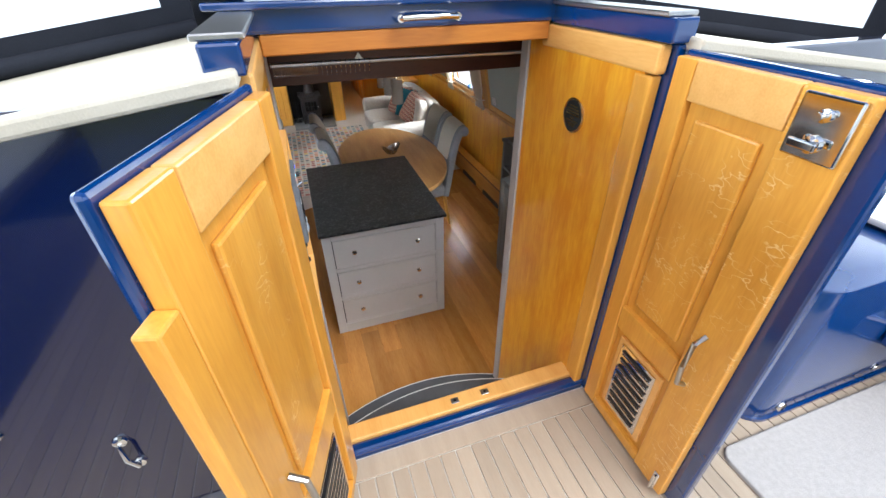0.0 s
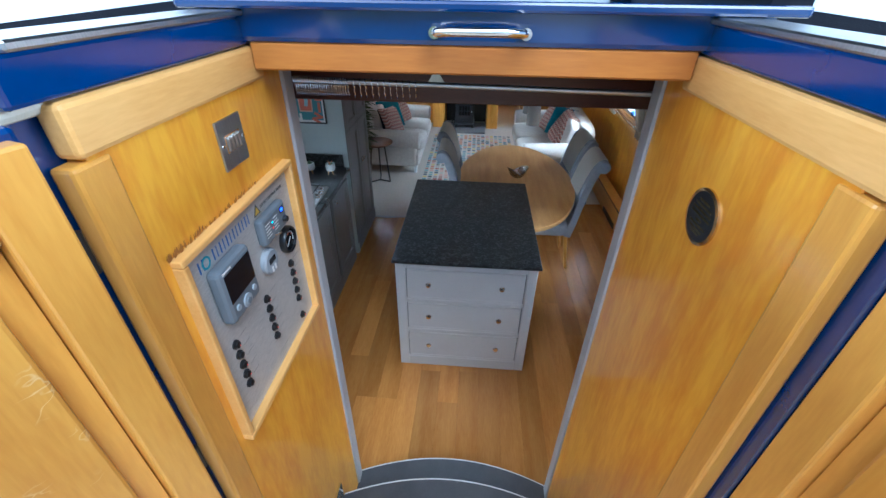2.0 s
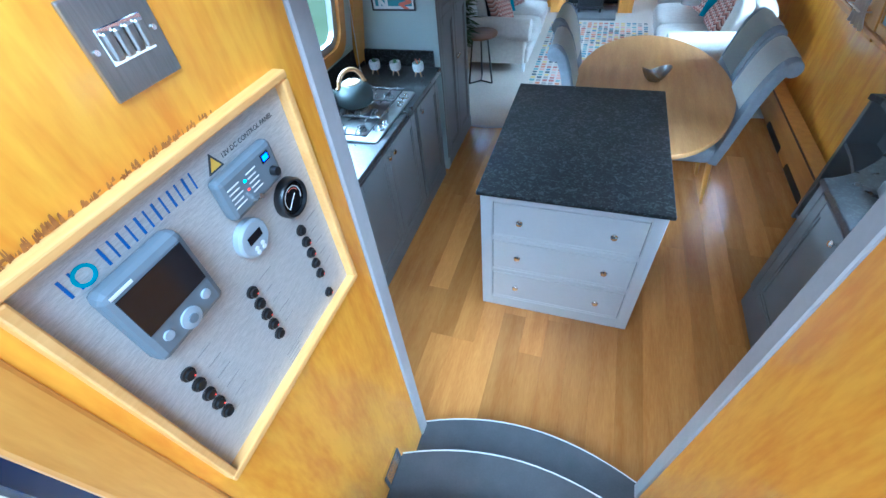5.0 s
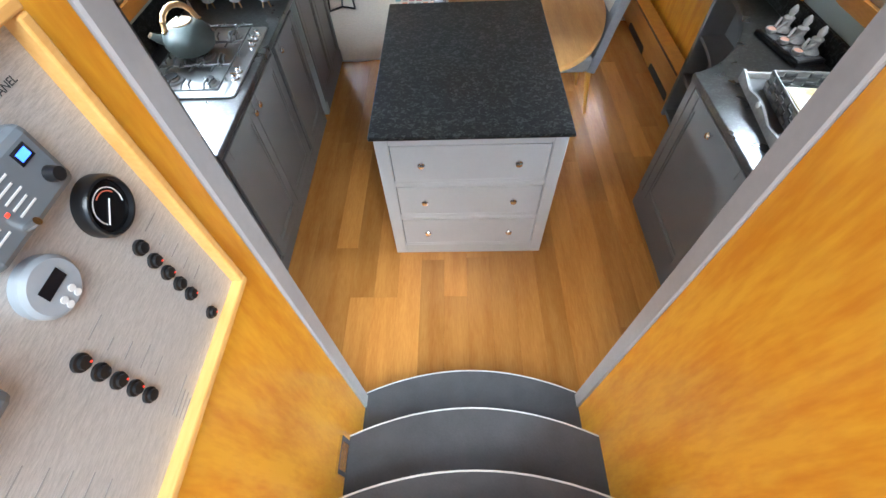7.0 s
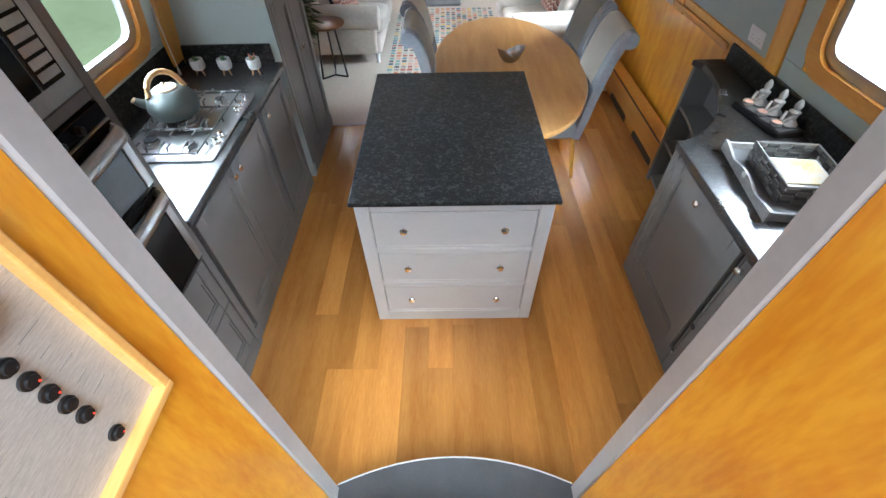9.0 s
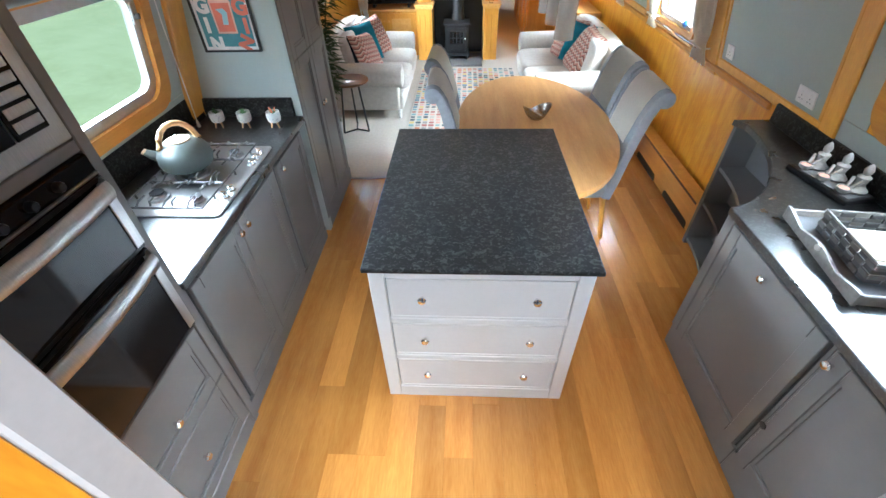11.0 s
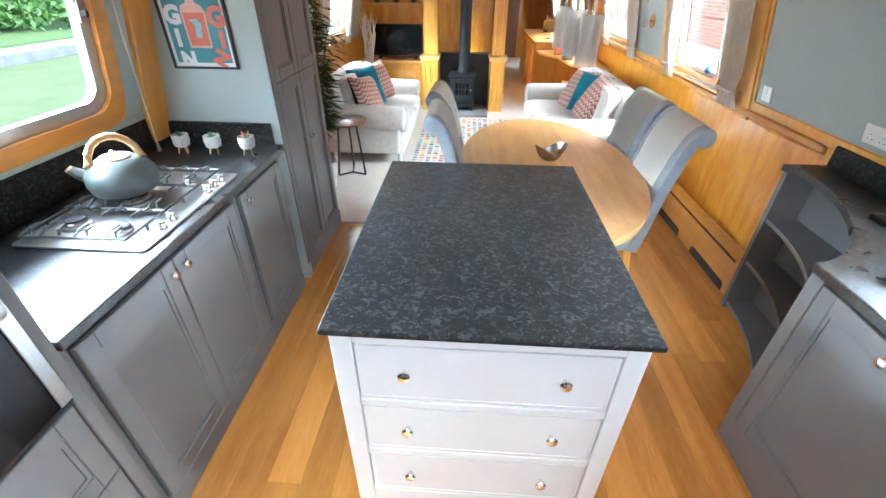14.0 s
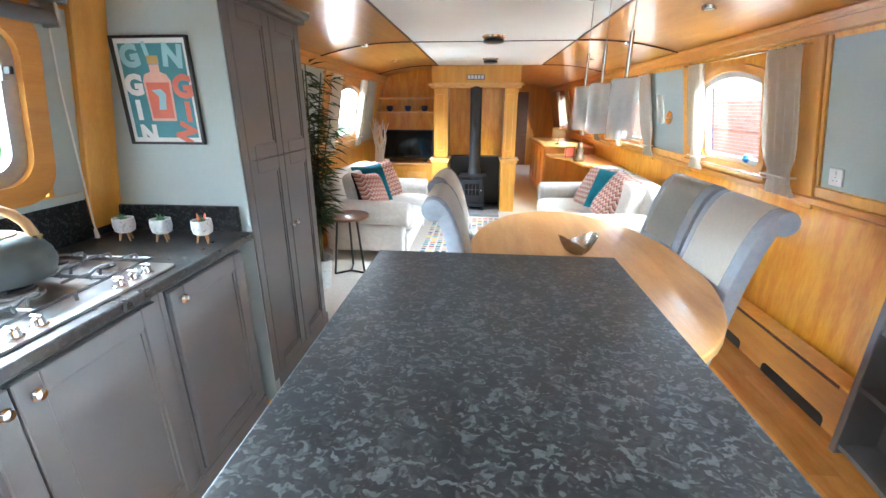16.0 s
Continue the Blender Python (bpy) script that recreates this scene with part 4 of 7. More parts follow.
for z0, z1 in ((1.148, 1.402), (0.765, 1.14)):
    dd = part("oven_door", bm_box(LF + 0.003, LF + 0.035, 0.222, 0.740, z0, z1, 0.004), BLACKGLASS, oven, "black glass oven door")
    for zz in (z0, z1 - 0.012):
        part("edge_trim", bm_box(LF + 0.034, LF + 0.037, 0.224, 0.738, zz, zz + 0.012, 0.001), BLACK, dd)
    part("side_trim", bm_box(LF + 0.0355, LF + 0.040, 0.706, 0.741, z0 + 0.012, z1 - 0.014, 0.002), STEEL, dd, "brushed steel edge of the oven door")
    hb2 = bm_tube([(LF + 0.034, 0.232, 0), (LF + 0.062, 0.25, 0), (LF + 0.074, 0.36, 0), (LF + 0.078, 0.48, 0), (LF + 0.074, 0.60, 0), (LF + 0.062, 0.712, 0), (LF + 0.034, 0.73, 0)], 0.012, 12)
    hb2.transform(Matrix.Translation((0, 0, z1 - 0.032)) @ Matrix.Diagonal((1, 1, 2.4, 1)))
    part("handle", hb2, STEEL, dd, "broad bowed brushed steel handle", True)
micro = thing("microwave", (-1.1, 0.5, 1.51), "built-in steel microwave with dark door", "microwave")
part("frame", bm_box(-1.5, LF + 0.024, 0.22, 0.742, 1.508, 1.86, 0.004), STEEL, micro)
part("door", bm_box(LF + 0.025, LF + 0.032, 0.26, 0.60, 1.56, 1.83, 0.003), BLACKGLASS, micro)
part("keypad", bm_box(LF + 0.025, LF + 0.031, 0.605, 0.70, 1.56, 1.83, 0.003), BLACKGLASS, micro)
for k in range(6):
    part("button", bm_box(LF + 0.031, LF + 0.034, 0.615, 0.69, 1.575 + k * 0.032, 1.598 + k * 0.032, 0.002), STEEL, micro)

# ---- right galley unit with curved end shelves ----
RF = 1.10
for y0, y1, ky, kz in ((0.614, 1.30, 0.938, 0.828), (0.06, 0.612, 0.558, 0.828)):
    u = thing("base_cabinet", (1.4, (y0 + y1) / 2, 0), "warm grey painted base cabinet with a window above", "cabinet", "window side galley units")
    part("body", bm_box(RF + 0.002, 1.72, y0, y1, 0.0, 0.885, 0.002), GREY, u)
    part("plinth", bm_box(RF - 0.012, RF + 0.002, y0, y1, 0.0, 0.152, 0.003), GREY, u)
    if y1 > 1:
        part("stile", bm_box(RF - 0.02, RF + 0.002, 1.246, y1, 0.1525, 0.885, 0.003), GREY, u)
    shaker(u, -1, RF, y0 + 0.018, min(y1 - 0.02, 1.240), 0.158, 0.872, GREY, (ky + 0.015, kz))
single("latch_hole", bm_lathe([(0.016, 0), (0.015, 0.003), (0.003, 0.004)], 18, (RF - 0.021, 0.594, 0.403), (-1, 0, 0)), BLACK, "small black oval latch in the cabinet door", "latch", smooth=True)


def sweep(x0=1.075, y0=1.30, x1=1.555, y1=2.13):
    c = []
    for k in range(15):
        f = k / 14
        t = math.pi / 2 * f
        c.append((x0 + (x1 - x0) * math.sin(t) ** 1.2, y0 + (y1 - y0) * (1 - math.cos(t)) ** 0.9))
    return c


top_outline = [(1.075, 0.055), (1.73, 0.055), (1.73, 2.20), (1.515, 2.20)] + sweep()[::-1]
single("worktop", bm_prism(top_outline, 0.886, 0.92, None, 0.005), GRAN_SIDE, "dark granite worktop with a hollow curved end", "worktop")
single("upstand", bm_box(1.69, 1.725, 0.055, 2.17, 0.921, 1.03, 0.006), GRAN, "dark granite upstand with a window above", "upstand")
shelf = thing("curved_end_shelf", (1.4, 1.7, 0), "grey open end shelves with hollow curved fronts", "shelf")
part("back", bm_box(1.695, 1.725, 1.302, 2.20, 0.0, 0.885, 0.002), GREY, shelf)
part("side", bm_box(1.11, 1.694, 1.302, 1.325, 0.0, 0.885, 0.002), GREY, shelf)
part("post", bm_box(1.53, 1.694, 2.17, 2.20, 0.0, 0.885, 0.003), GREY, shelf)
for z in (0.03, 0.33, 0.60):
    part("shelf_board", bm_prism([(1.694, 1.326), (1.694, 2.169)] + [(max(x, 1.112), min(max(y, 1.326), 2.169)) for x, y in sweep(1.10, 1.32, 1.54, 2.19)][::-1], z, z + 0.022), GREY, shelf)

# ---- saloon: partition, chimney breast and stove ----
PY = 6.70
breast = setting("chimney_breast", bm_box(-0.78, 0.41, PY + 0.36, PY + 0.5, 0.0, 1.985, 0.002), PLY, "honey oak stove surround with panelled pilasters", "wall")
PX0, PX1, NX0, NX1 = -0.79, 0.43, -0.53, 0.19


def yput(o, a, b):
    return Vector((a, o, b))


surround = thing("stove_surround", (-0.18, PY, 0), "honey oak fire surround with fluted pilasters and mantel", "fireplace")
for a, b in ((PX0, NX0), (NX1, PX1)):
    p = part("pilaster", bm_box(a + 0.02, b - 0.02, PY - 0.16, PY + 0.099, 0.0, 0.70, 0.004), OAK, surround)
    for k in range(3):
        x = a + 0.055 + k * (b - a - 0.11) / 2
        part("flute", bm_box(x - 0.012, x + 0.012, PY - 0.168, PY - 0.159, 0.12, 0.62, 0.004), OAK, p)
    cap = bm_box(a, b, PY - 0.185, PY + 0.099, 0.70, 0.735, 0.008, None, 2)
    bm_box(a - 0.015, b + 0.015, PY - 0.20, PY + 0.099, 0.735, 0.76, 0.008, cap, 2)
    part("capital", cap, OAK_PALE, surround)
    u = part("upper_pilaster", bm_box(a + 0.03, b - 0.03, PY - 0.02, PY + 0.359, 0.762, 1.70, 0.004), OAK, surround)
    part("panel_bead", bm_ring(rounded(a + 0.06, b - 0.08, 0.85, 1.62, 0.004, 1), rounded(a + 0.072, b - 0.092, 0.862, 1.608, 0.004, 1), PY - 0.026, PY - 0.019, yput), OAK_PALE, u)
frz = bm_box(PX0, PX1, PY - 0.03, PY + 0.099, 1.762, 1.983, 0.004)
part("frieze", frz, OAK, surround)
for a, b in ((PX0 + 0.02, NX0 - 0.012), (NX1 + 0.012, PX1 - 0.02)):
    part("cheek", bm_box(a, b, PY + 0.1, PY + 0.359, 0.0, 0.761, 0.002), OAK, surround)
part("soffit", bm_box(PX0, PX1, PY + 0.1, PY + 0.359, 1.762, 1.983, 0.002), OAK, surround)
mt = bm_box(PX0 - 0.02, PX1 + 0.02, PY - 0.05, PY + 0.099, 1.702, 1.735, 0.008, None, 2)
bm_box(PX0 - 0.04, PX1 + 0.04, PY - 0.07, PY + 0.099, 1.735, 1.762, 0.008, mt, 2)
part("mantel", mt, OAK_PALE, surround)
part("back_lower", bm_box(NX0 - 0.01, NX1 + 0.01, PY + 0.20, PY + 0.359, 0.03, 0.75, 0.001), BLACK, surround, "black heat shield behind the stove")
sg = thing("letter_plaque", (-0.18, PY - 0.03, 1.80), "small plaque of pale block letters above the stove", "sign")
part("board", bm_box(-0.30, -0.06, PY - 0.040, PY - 0.0305, 1.80, 1.865, 0.002), GREYDARK, sg)
for k in range(5):
    part("letter_bar", bm_box(-0.29 + k * 0.045, -0.255 + k * 0.045, PY - 0.044, PY - 0.0401, 1.81, 1.855, 0.001), WHITE, sg)
single("hearth", bm_box(NX0 + 0.0, NX1 + 0.0, PY - 0.50, PY + 0.084, 0.005, 0.035, 0.004), material("grey_slate", (0.20, 0.20, 0.20), 0.6, scale=6, bump=0.4), "grey slate hearth slab below the stove", "hearth")
st = thing("wood_stove", (-0.19, PY - 0.08, 0.035), "black cast iron wood stove with glazed door and flue", "stove")
SX, SY = -0.19, PY - 0.24
part("body", bm_box(SX - 0.17, SX + 0.17, SY, SY + 0.28, 0.11, 0.50, 0.012, None, 2), IRON, st)
part("top_plate", bm_box(SX - 0.195, SX + 0.195, SY - 0.03, SY + 0.30, 0.50, 0.53, 0.008, None, 2), IRON, st)
part("base_plate", bm_box(SX - 0.19, SX + 0.19, SY - 0.03, SY + 0.30, 0.09, 0.115, 0.006), IRON, st)
for x in (-0.15, 0.15):
    for y in (0.0, 0.25):
        part("leg", bm_cyl((SX + x, SY + y, 0.035), (SX + x, SY + y, 0.092), 0.016, 0.022, 10), IRON, st)
sd = part("door", bm_box(SX - 0.14, SX + 0.14, SY - 0.02, SY, 0.16, 0.47, 0.006, None, 2), IRON, st)
part("pane", bm_box(SX - 0.10, SX + 0.10, SY - 0.026, SY - 0.0205, 0.26, 0.42, 0.003), BLACKGLASS, sd, "dark stove glass")
for k in range(1, 4):
    part("glazing_bar", bm_box(SX - 0.10 + k * 0.05 - 0.004, SX - 0.10 + k * 0.05 + 0.004, SY - 0.03, SY - 0.0265, 0.26, 0.42, 0.001), IRON, sd)
part("glazing_bar", bm_box(SX - 0.10, SX + 0.10, SY - 0.033, SY - 0.0305, 0.335, 0.343, 0.001), IRON, sd)
part("vent_plate", bm_box(SX - 0.08, SX + 0.08, SY - 0.028, SY - 0.0205, 0.18, 0.23, 0.003), IRON, sd)
part("latch", bm_cyl((SX + 0.125, SY - 0.02, 0.33), (SX + 0.125, SY - 0.06, 0.33), 0.008, None, 8), STEEL, sd)
part("flue", bm_cyl((SX + 0.02, PY + 0.02, 0.52), (SX + 0.02, PY + 0.02, 1.715), 0.08, None, 24), IRON, st, "black enamelled flue pipe", True)
part("flue_collar", bm_cyl((SX + 0.02, PY + 0.02, 0.53), (SX + 0.02, PY + 0.02, 0.60), 0.10, 0.088, 24), IRON, st, "", True)
tool = thing("fire_tools", (-0.43, PY - 0.1, 0.035), "black companion set beside the stove", "fire tools")
part("stand", bm_cyl((-0.44, PY - 0.1, 0.035), (-0.44, PY - 0.1, 0.42), 0.008, None, 8), IRON, tool)
part("foot", bm_cyl((-0.44, PY - 0.1, 0.035), (-0.44, PY - 0.1, 0.05), 0.06, 0.05, 16), IRON, tool)
for k in range(3):
    x = -0.47 + 0.03 * k
    part("tool", bm_tube([(x, PY - 0.13, 0.40), (x, PY - 0.13, 0.12), (x, PY - 0.14, 0.08)], [0.005, 0.005, 0.018], 8), IRON, tool)
single("glass_tealights", bm_lathe([(0.03, 0), (0.034, 0.05), (0.03, 0.05), (0.026, 0.006)], 16, (0.30, PY - 0.12, 0.761)), GLASS, "small clear glass candle holder on the pilaster cap", "candle holder", smooth=True)

# ---- TV alcove ----
setting("wall_far", bm_box(-1.73, PX0, 7.22, 7.27, 0, 2.0, 0), PLY, "honey oak back of the alcove", "wall")
setting("partition_side", bm_box(0.36, 0.43, 7.2, Y1, 0, 2.0, 0), PLY, "honey oak corridor partition", "wall")
setting("wall_end", bm_box(-1.73, 1.73, Y1, Y1 + 0.05, 0, 2.1, 0), OAK, "honey oak end wall", "wall")
door3 = thing("corridor_door", (0.75, Y1, 0), "dark stained door at the corridor's end", "door", kind="structure")
part("leaf", bm_box(0.50, 1.05, Y1 - 0.04, Y1 - 0.002, 0.01, 1.80, 0.004), WALNUT, door3)
part("frame", bm_ring(rounded(0.44, 1.11, -0.02, 1.86, 0.003, 1), rounded(0.50, 1.05, -0.02, 1.80, 0.003, 1), Y1 - 0.05, Y1 - 0.002, yput), OAK, door3)
cup = thing("tv_cupboard", (-1.2, 6.9, 0), "honey oak low cupboard with raised panel doors", "cupboard")
part("body", bm_box(-1.70, PX0 - 0.002, 6.80, 7.215, 0.0, 0.62, 0.003), OAK, cup)
part("top", bm_box(-1.72, PX0 - 0.002, 6.77, 7.215, 0.622, 0.655, 0.008, None, 2), OAK_PALE, cup)
for a, b in ((-1.68, -1.26), (-1.25, -0.82)):
    dd = part("door", bm_box(a, b, 6.782, 6.799, 0.06, 0.60, 0.004), OAK, cup)
    part("raised_field", bm_box(a + 0.07, b - 0.07, 6.773, 6.7815, 0.13, 0.53, 0.008), OAK_PALE, dd)
    part("knob", bm_lathe([(0.006, 0), (0.006, 0.01), (0.014, 0.016), (0.010, 0.024)], 12, ((b - 0.03) if a < -1.5 else (a + 0.03), 6.782, 0.5), (0, -1, 0)), OAK_PALE, dd, "", True)
for z in (1.36, 1.56):
    single("wall_shelf", bm_box(-1.66, PX0 - 0.002, 7.02, 7.215, z, z + 0.025, 0.004), OAK_PALE, "honey oak alcove shelf", "shelf", "alcove shelves")
for x in (-1.48, -1.2, -0.95):
    single("small_pot", bm_lathe([(0.03, 0), (0.05, 0.04), (0.045, 0.08), (0.04, 0.08), (0.03, 0.02)], 14, (x, 7.11, 1.386)), INK, "small dark pot on the alcove shelf", "pot", "pots on the shelf", smooth=True)
tv = thing("television", (-1.18, 6.95, 0.656), "black flat television on the oak cupboard", "television")
part("case", bm_box(-1.575, -0.80, 6.95, 6.985, 0.70, 1.125, 0.005), BLACK, tv)
part("screen", bm_box(-1.56, -0.815, 6.946, 6.9495, 0.725, 1.11, 0.001), BLACKGLASS, tv, "dark switched-off screen")
for x in (-1.45, -0.92):
    part("foot", bm_box(x - 0.02, x + 0.02, 6.90, 7.04, 0.656, 0.70, 0.004), BLACK, tv)
tw = thing("white_branches", (-1.60, 6.72, 0.0), "bundle of white peeled branches in a floor vase", "branches")
rnd = random.Random(11)
part("vase", bm_lathe([(0.06, 0), (0.08, 0.15), (0.05, 0.40), (0.045, 0.40), (0.06, 0.15)], 16, (-1.52, 6.55, 0.004)), STONEWARE, tw, "", True)
for k in range(14):
    x, y = -1.52, 6.55
    dx, dy = rnd.uniform(-0.12, 0.16), rnd.uniform(-0.08, 0.04)
    pts = [(x + dx * f + 0.035 * math.sin(7 * f + k), y + dy * f + 0.015 * math.cos(6 * f + 2 * k), 0.3 + f * rnd.uniform(0.9, 1.0)) for f in (0, 0.25, 0.5, 0.75, 1.0)]
    part("branch", bm_tube(pts, [0.012, 0.011, 0.010, 0.008, 0.005], 6), TWIG, tw)


# ---- sofas ----
def sofa(label, m, L=1.5):
    """Facing +x, back along x = 0, from y = 0 to L."""
    s = thing("sofa", (0, 0, 0), label, "sofa", "pair of sofas")
    D = 0.92
    part("base", bm_box(0.05, D - 0.06, 0.03, L - 0.03, 0.12, 0.28, 0.03, None, 3), SOFA, s)
    bk = bm_cushion(0.22, L - 0.06, 0.56)
    bk.transform(pose(0.14, L / 2, 0.56, 0, -12, 0))
    part("backrest", bk, SOFA, s, "", True)
    for k in range(2):
        c = bm_cushion(D - 0.18, L / 2 - 0.16, 0.17, 0.3)
        c.transform(Matrix.Translation((D / 2 + 0.08, 0.16 + (L / 2 - 0.16) * (k + 0.5), 0.36)))
        part("seat_cushion", c, SOFA, s, "", True)
        c = bm_cushion(0.17, L / 2 - 0.17, 0.42, 0.5)
        c.transform(pose(0.27, 0.17 + (L / 2 - 0.17) * (k + 0.5), 0.62, 0, -14, 0))
        part("back_cushion", c, SOFA, s, "", True)
    for y in (0.08, L - 0.08):
        a = bm_box(0.06, D - 0.10, y - 0.075, y + 0.075, 0.12, 0.48, 0.03, None, 3)
        part("arm", a, SOFA, s, "", True)
        r = bm_cyl((0.06, y, 0.50), (D - 0.05, y, 0.475), 0.115, 0.12, 24, None, 0.03)
        part("arm_roll", r, SOFA, s, "", True)
    for x, y in ((0.1, 0.1), (0.1, L - 0.1), (D - 0.12, 0.1), (D - 0.12, L - 0.1)):
        part("leg", bm_cyl((x, y, 0.0), (x, y, 0.125), 0.018, 0.028, 12), WHITE, s, "turned pale leg", True)
    s.matrix_basis = m
    return s


sofa("oatmeal two-seat sofa with rolled arms beside the side table", pose(-1.60, 4.28, 0.004))
sofa("oatmeal two-seat sofa with rolled arms along the dado wall", pose(1.50, 5.70, 0.004, 0, 0, 180), 1.75)


def scatter(m, label, back=TEAL):
    c = thing("scatter_cushion", (0, 0, 0), label, "cushion", "scatter cushions")
    own = bm_pillow(0.43, 0.43, 0.19)
    half = own.copy()
    bmesh.ops.delete(own, geom=[f for f in own.faces if f.calc_center_median().y > 0.0], context="FACES")
    bmesh.ops.delete(half, geom=[f for f in half.faces if f.calc_center_median().y <= 0.0], context="FACES")
    part("front", own, ZIG, c, "rust and cream zigzag woven front", True)
    part("back", half, back, c, "teal velvet back", True)
    c.matrix_basis = m
    return c


NAVYCLOTH = weave("navy_velvet", (0.012, 0.02, 0.035), (0.008, 0.012, 0.02), 12)
scatter(pose(-1.16, 4.62, 0.63, -26, 8, 72), "rust zigzag cushion with a navy back on the sofa", NAVYCLOTH)
scatter(pose(-1.17, 5.18, 0.66, -25, -6, 60), "pink zigzag cushion with a teal back on the sofa")
scatter(pose(1.19, 4.50, 0.65, -32, 6, -84) @ Matrix.Scale(1.12, 4), "rust zigzag cushion with a teal back leaning on the sofa")
scatter(pose(1.15, 5.10, 0.64, -30, -4, -78) @ Matrix.Scale(1.1, 4), "dark rust zigzag cushion with a navy back on the sofa", NAVYCLOTH)

for m_, lb in ((pose(-1.22, 4.90, 0.67, -24, 0, 56), "plain teal velvet cushion on the sofa"), (pose(1.20, 4.82, 0.66, -26, 0, -56), "plain teal velvet cushion leaning on the sofa")):
    pl = single("scatter_cushion", bm_pillow(0.42, 0.42, 0.14), TEAL, lb, "cushion", "scatter cushions", smooth=True)
    pl.matrix_basis = m_

# ---- rug ----
rug = thing("rug", (0, 4.8, 0.004), "cream rug with rows of many coloured squares", "rug")
part("base", bm_box(-0.70, 0.64, 3.45, 6.13, 0.005, 0.013, 0.003), CARPET, rug)
RUGM = bpy.data.materials.new("rug_patches")
RUGM.use_nodes = True
_n, _l = RUGM.node_tree.nodes, RUGM.node_tree.links
_g, _r = _n.new("ShaderNodeNewGeometry"), _n.new("ShaderNodeValToRGB")
_r.color_ramp.interpolation = "CONSTANT"
_cols = [(0.10, 0.12, 0.13), (0.55, 0.22, 0.12), (0.20, 0.34, 0.33), (0.62, 0.46, 0.16), (0.30, 0.28, 0.26), (0.60, 0.34, 0.28), (0.12, 0.22, 0.28), (0.45, 0.42, 0.36), (0.36, 0.14, 0.12)]
_e = _r.color_ramp.elements
_e[0].position, _e[0].color = 0.0, (*_cols[0], 1)
_e[1].position, _e[1].color = 0.111, (*_cols[1], 1)
for _k in range(2, 9):
    _x = _e.new(_k / 9)
    _x.color = (*_cols[_k], 1)
_l.new(_g.outputs["Random Per Island"], _r.inputs[0])
_l.new(_r.outputs[0], _n["Principled BSDF"].inputs["Base Color"])
_n["Principled BSDF"].inputs["Roughness"].default_value = 0.95
own = bmesh.new()
rnd = random.Random(3)
nx, ny = 18, 36
for i in range(nx):
    for j in range(ny):
        cx, cy = -0.655 + i * 0.0735, 3.49 + j * 0.0735
        w = 0.026 + rnd.uniform(-0.003, 0.003)
        v = [own.verts.new((cx + a * w + rnd.uniform(-0.002, 0.002), cy + b * w, 0.0145)) for a, b in ((-1, -0.7), (-0.7, -1), (0.7, -1), (1, -0.7), (1, 0.7), (0.7, 1), (-0.7, 1), (-1, 0.7))]
        own.faces.new(v)
tagged(part("patches", own, RUGM, rug, "many small coloured woven squares"), kind="stuff")

# ---- side tables, bamboo ----
def side_table(x, y, z, r, label):
    s = thing("side_table", (x, y, 0.004), label, "side table")
    part("top", bm_lathe([(r - 0.01, z - 0.025), (r, z - 0.018), (r, z - 0.004), (r - 0.006, z)], 40, (x, y, 0)), WALNUT, s, "round brown wood top", True)
    for a in (100, 220, 340):
        t = radians(a)
        fx, fy = x + 0.8 * r * math.cos(t), y + 0.8 * r * math.sin(t)
        part("leg", bm_tube([(x + 0.5 * r * math.cos(t), y + 0.5 * r * math.sin(t), z - 0.025), (fx, fy, 0.016)], 0.010, 8), BLACK, s, "black metal leg")
        part("foot_bar", bm_tube([(fx, fy, 0.014), (x, y, 0.014)], 0.009, 8), BLACK, s)
    return s


side_table(-1.24, 4.06, 0.545, 0.19, "round brown side table on black metal legs")
side_table(1.28, 3.62, 0.50, 0.17, "small round brown side table between sofa and chairs")

bam = thing("bamboo_plant", (-1.45, 3.75, 0.004), "tall bushy green artificial bamboo in a pot", "plant")
part("pot", bm_lathe([(0.10, 0), (0.13, 0.22), (0.135, 0.25), (0.12, 0.25), (0.11, 0.20)], 20, (-1.42, 3.72, 0.005)), CERAMIC, bam, "", True)
rnd = random.Random(8)
leaves = bmesh.new()
for k in range(7):
    bx, by = -1.42 + rnd.uniform(-0.05, 0.05), 3.72 + rnd.uniform(-0.05, 0.05)
    tx, ty, tz = bx + rnd.uniform(-0.05, 0.14), by + rnd.uniform(-0.12, 0.25), rnd.uniform(1.35, 1.78)
    pts = [(bx + (tx - bx) * f * f, by + (ty - by) * f * f, 0.2 + (tz - 0.2) * f) for f in (0, 0.2, 0.4, 0.6, 0.8, 1)]
    part("cane", bm_tube(pts, [0.009, 0.009, 0.008, 0.007, 0.006, 0.004], 6), STEM, bam)
    for _ in range(95):
        f = rnd.uniform(0.25, 1.0)
        c = Vector((bx + (tx - bx) * f * f, by + (ty - by) * f * f, 0.2 + (tz - 0.2) * f))
        a = rnd.uniform(0, 2 * math.pi)
        d = Vector((math.cos(a), math.sin(a), rnd.uniform(-0.5, 0.5))).normalized()
        if (c + d * 0.25).x < -1.60:
            d.x = abs(d.x)
        c = c + d * rnd.uniform(0.0, 0.10)
        s = d.cross(Vector((0, 0, 1))).normalized()
        l, w = rnd.uniform(0.10, 0.17), rnd.uniform(0.009, 0.014)
        dr = Vector((0, 0, -0.03))
        q = [leaves.verts.new(p) for p in (c, c + d * l * 0.35 + s * w, c + d * l + dr, c + d * l * 0.35 - s * w)]
        leaves.faces.new(q)
tagged(part("foliage", leaves, LEAF, bam, "narrow pointed green leaves"), kind="stuff")

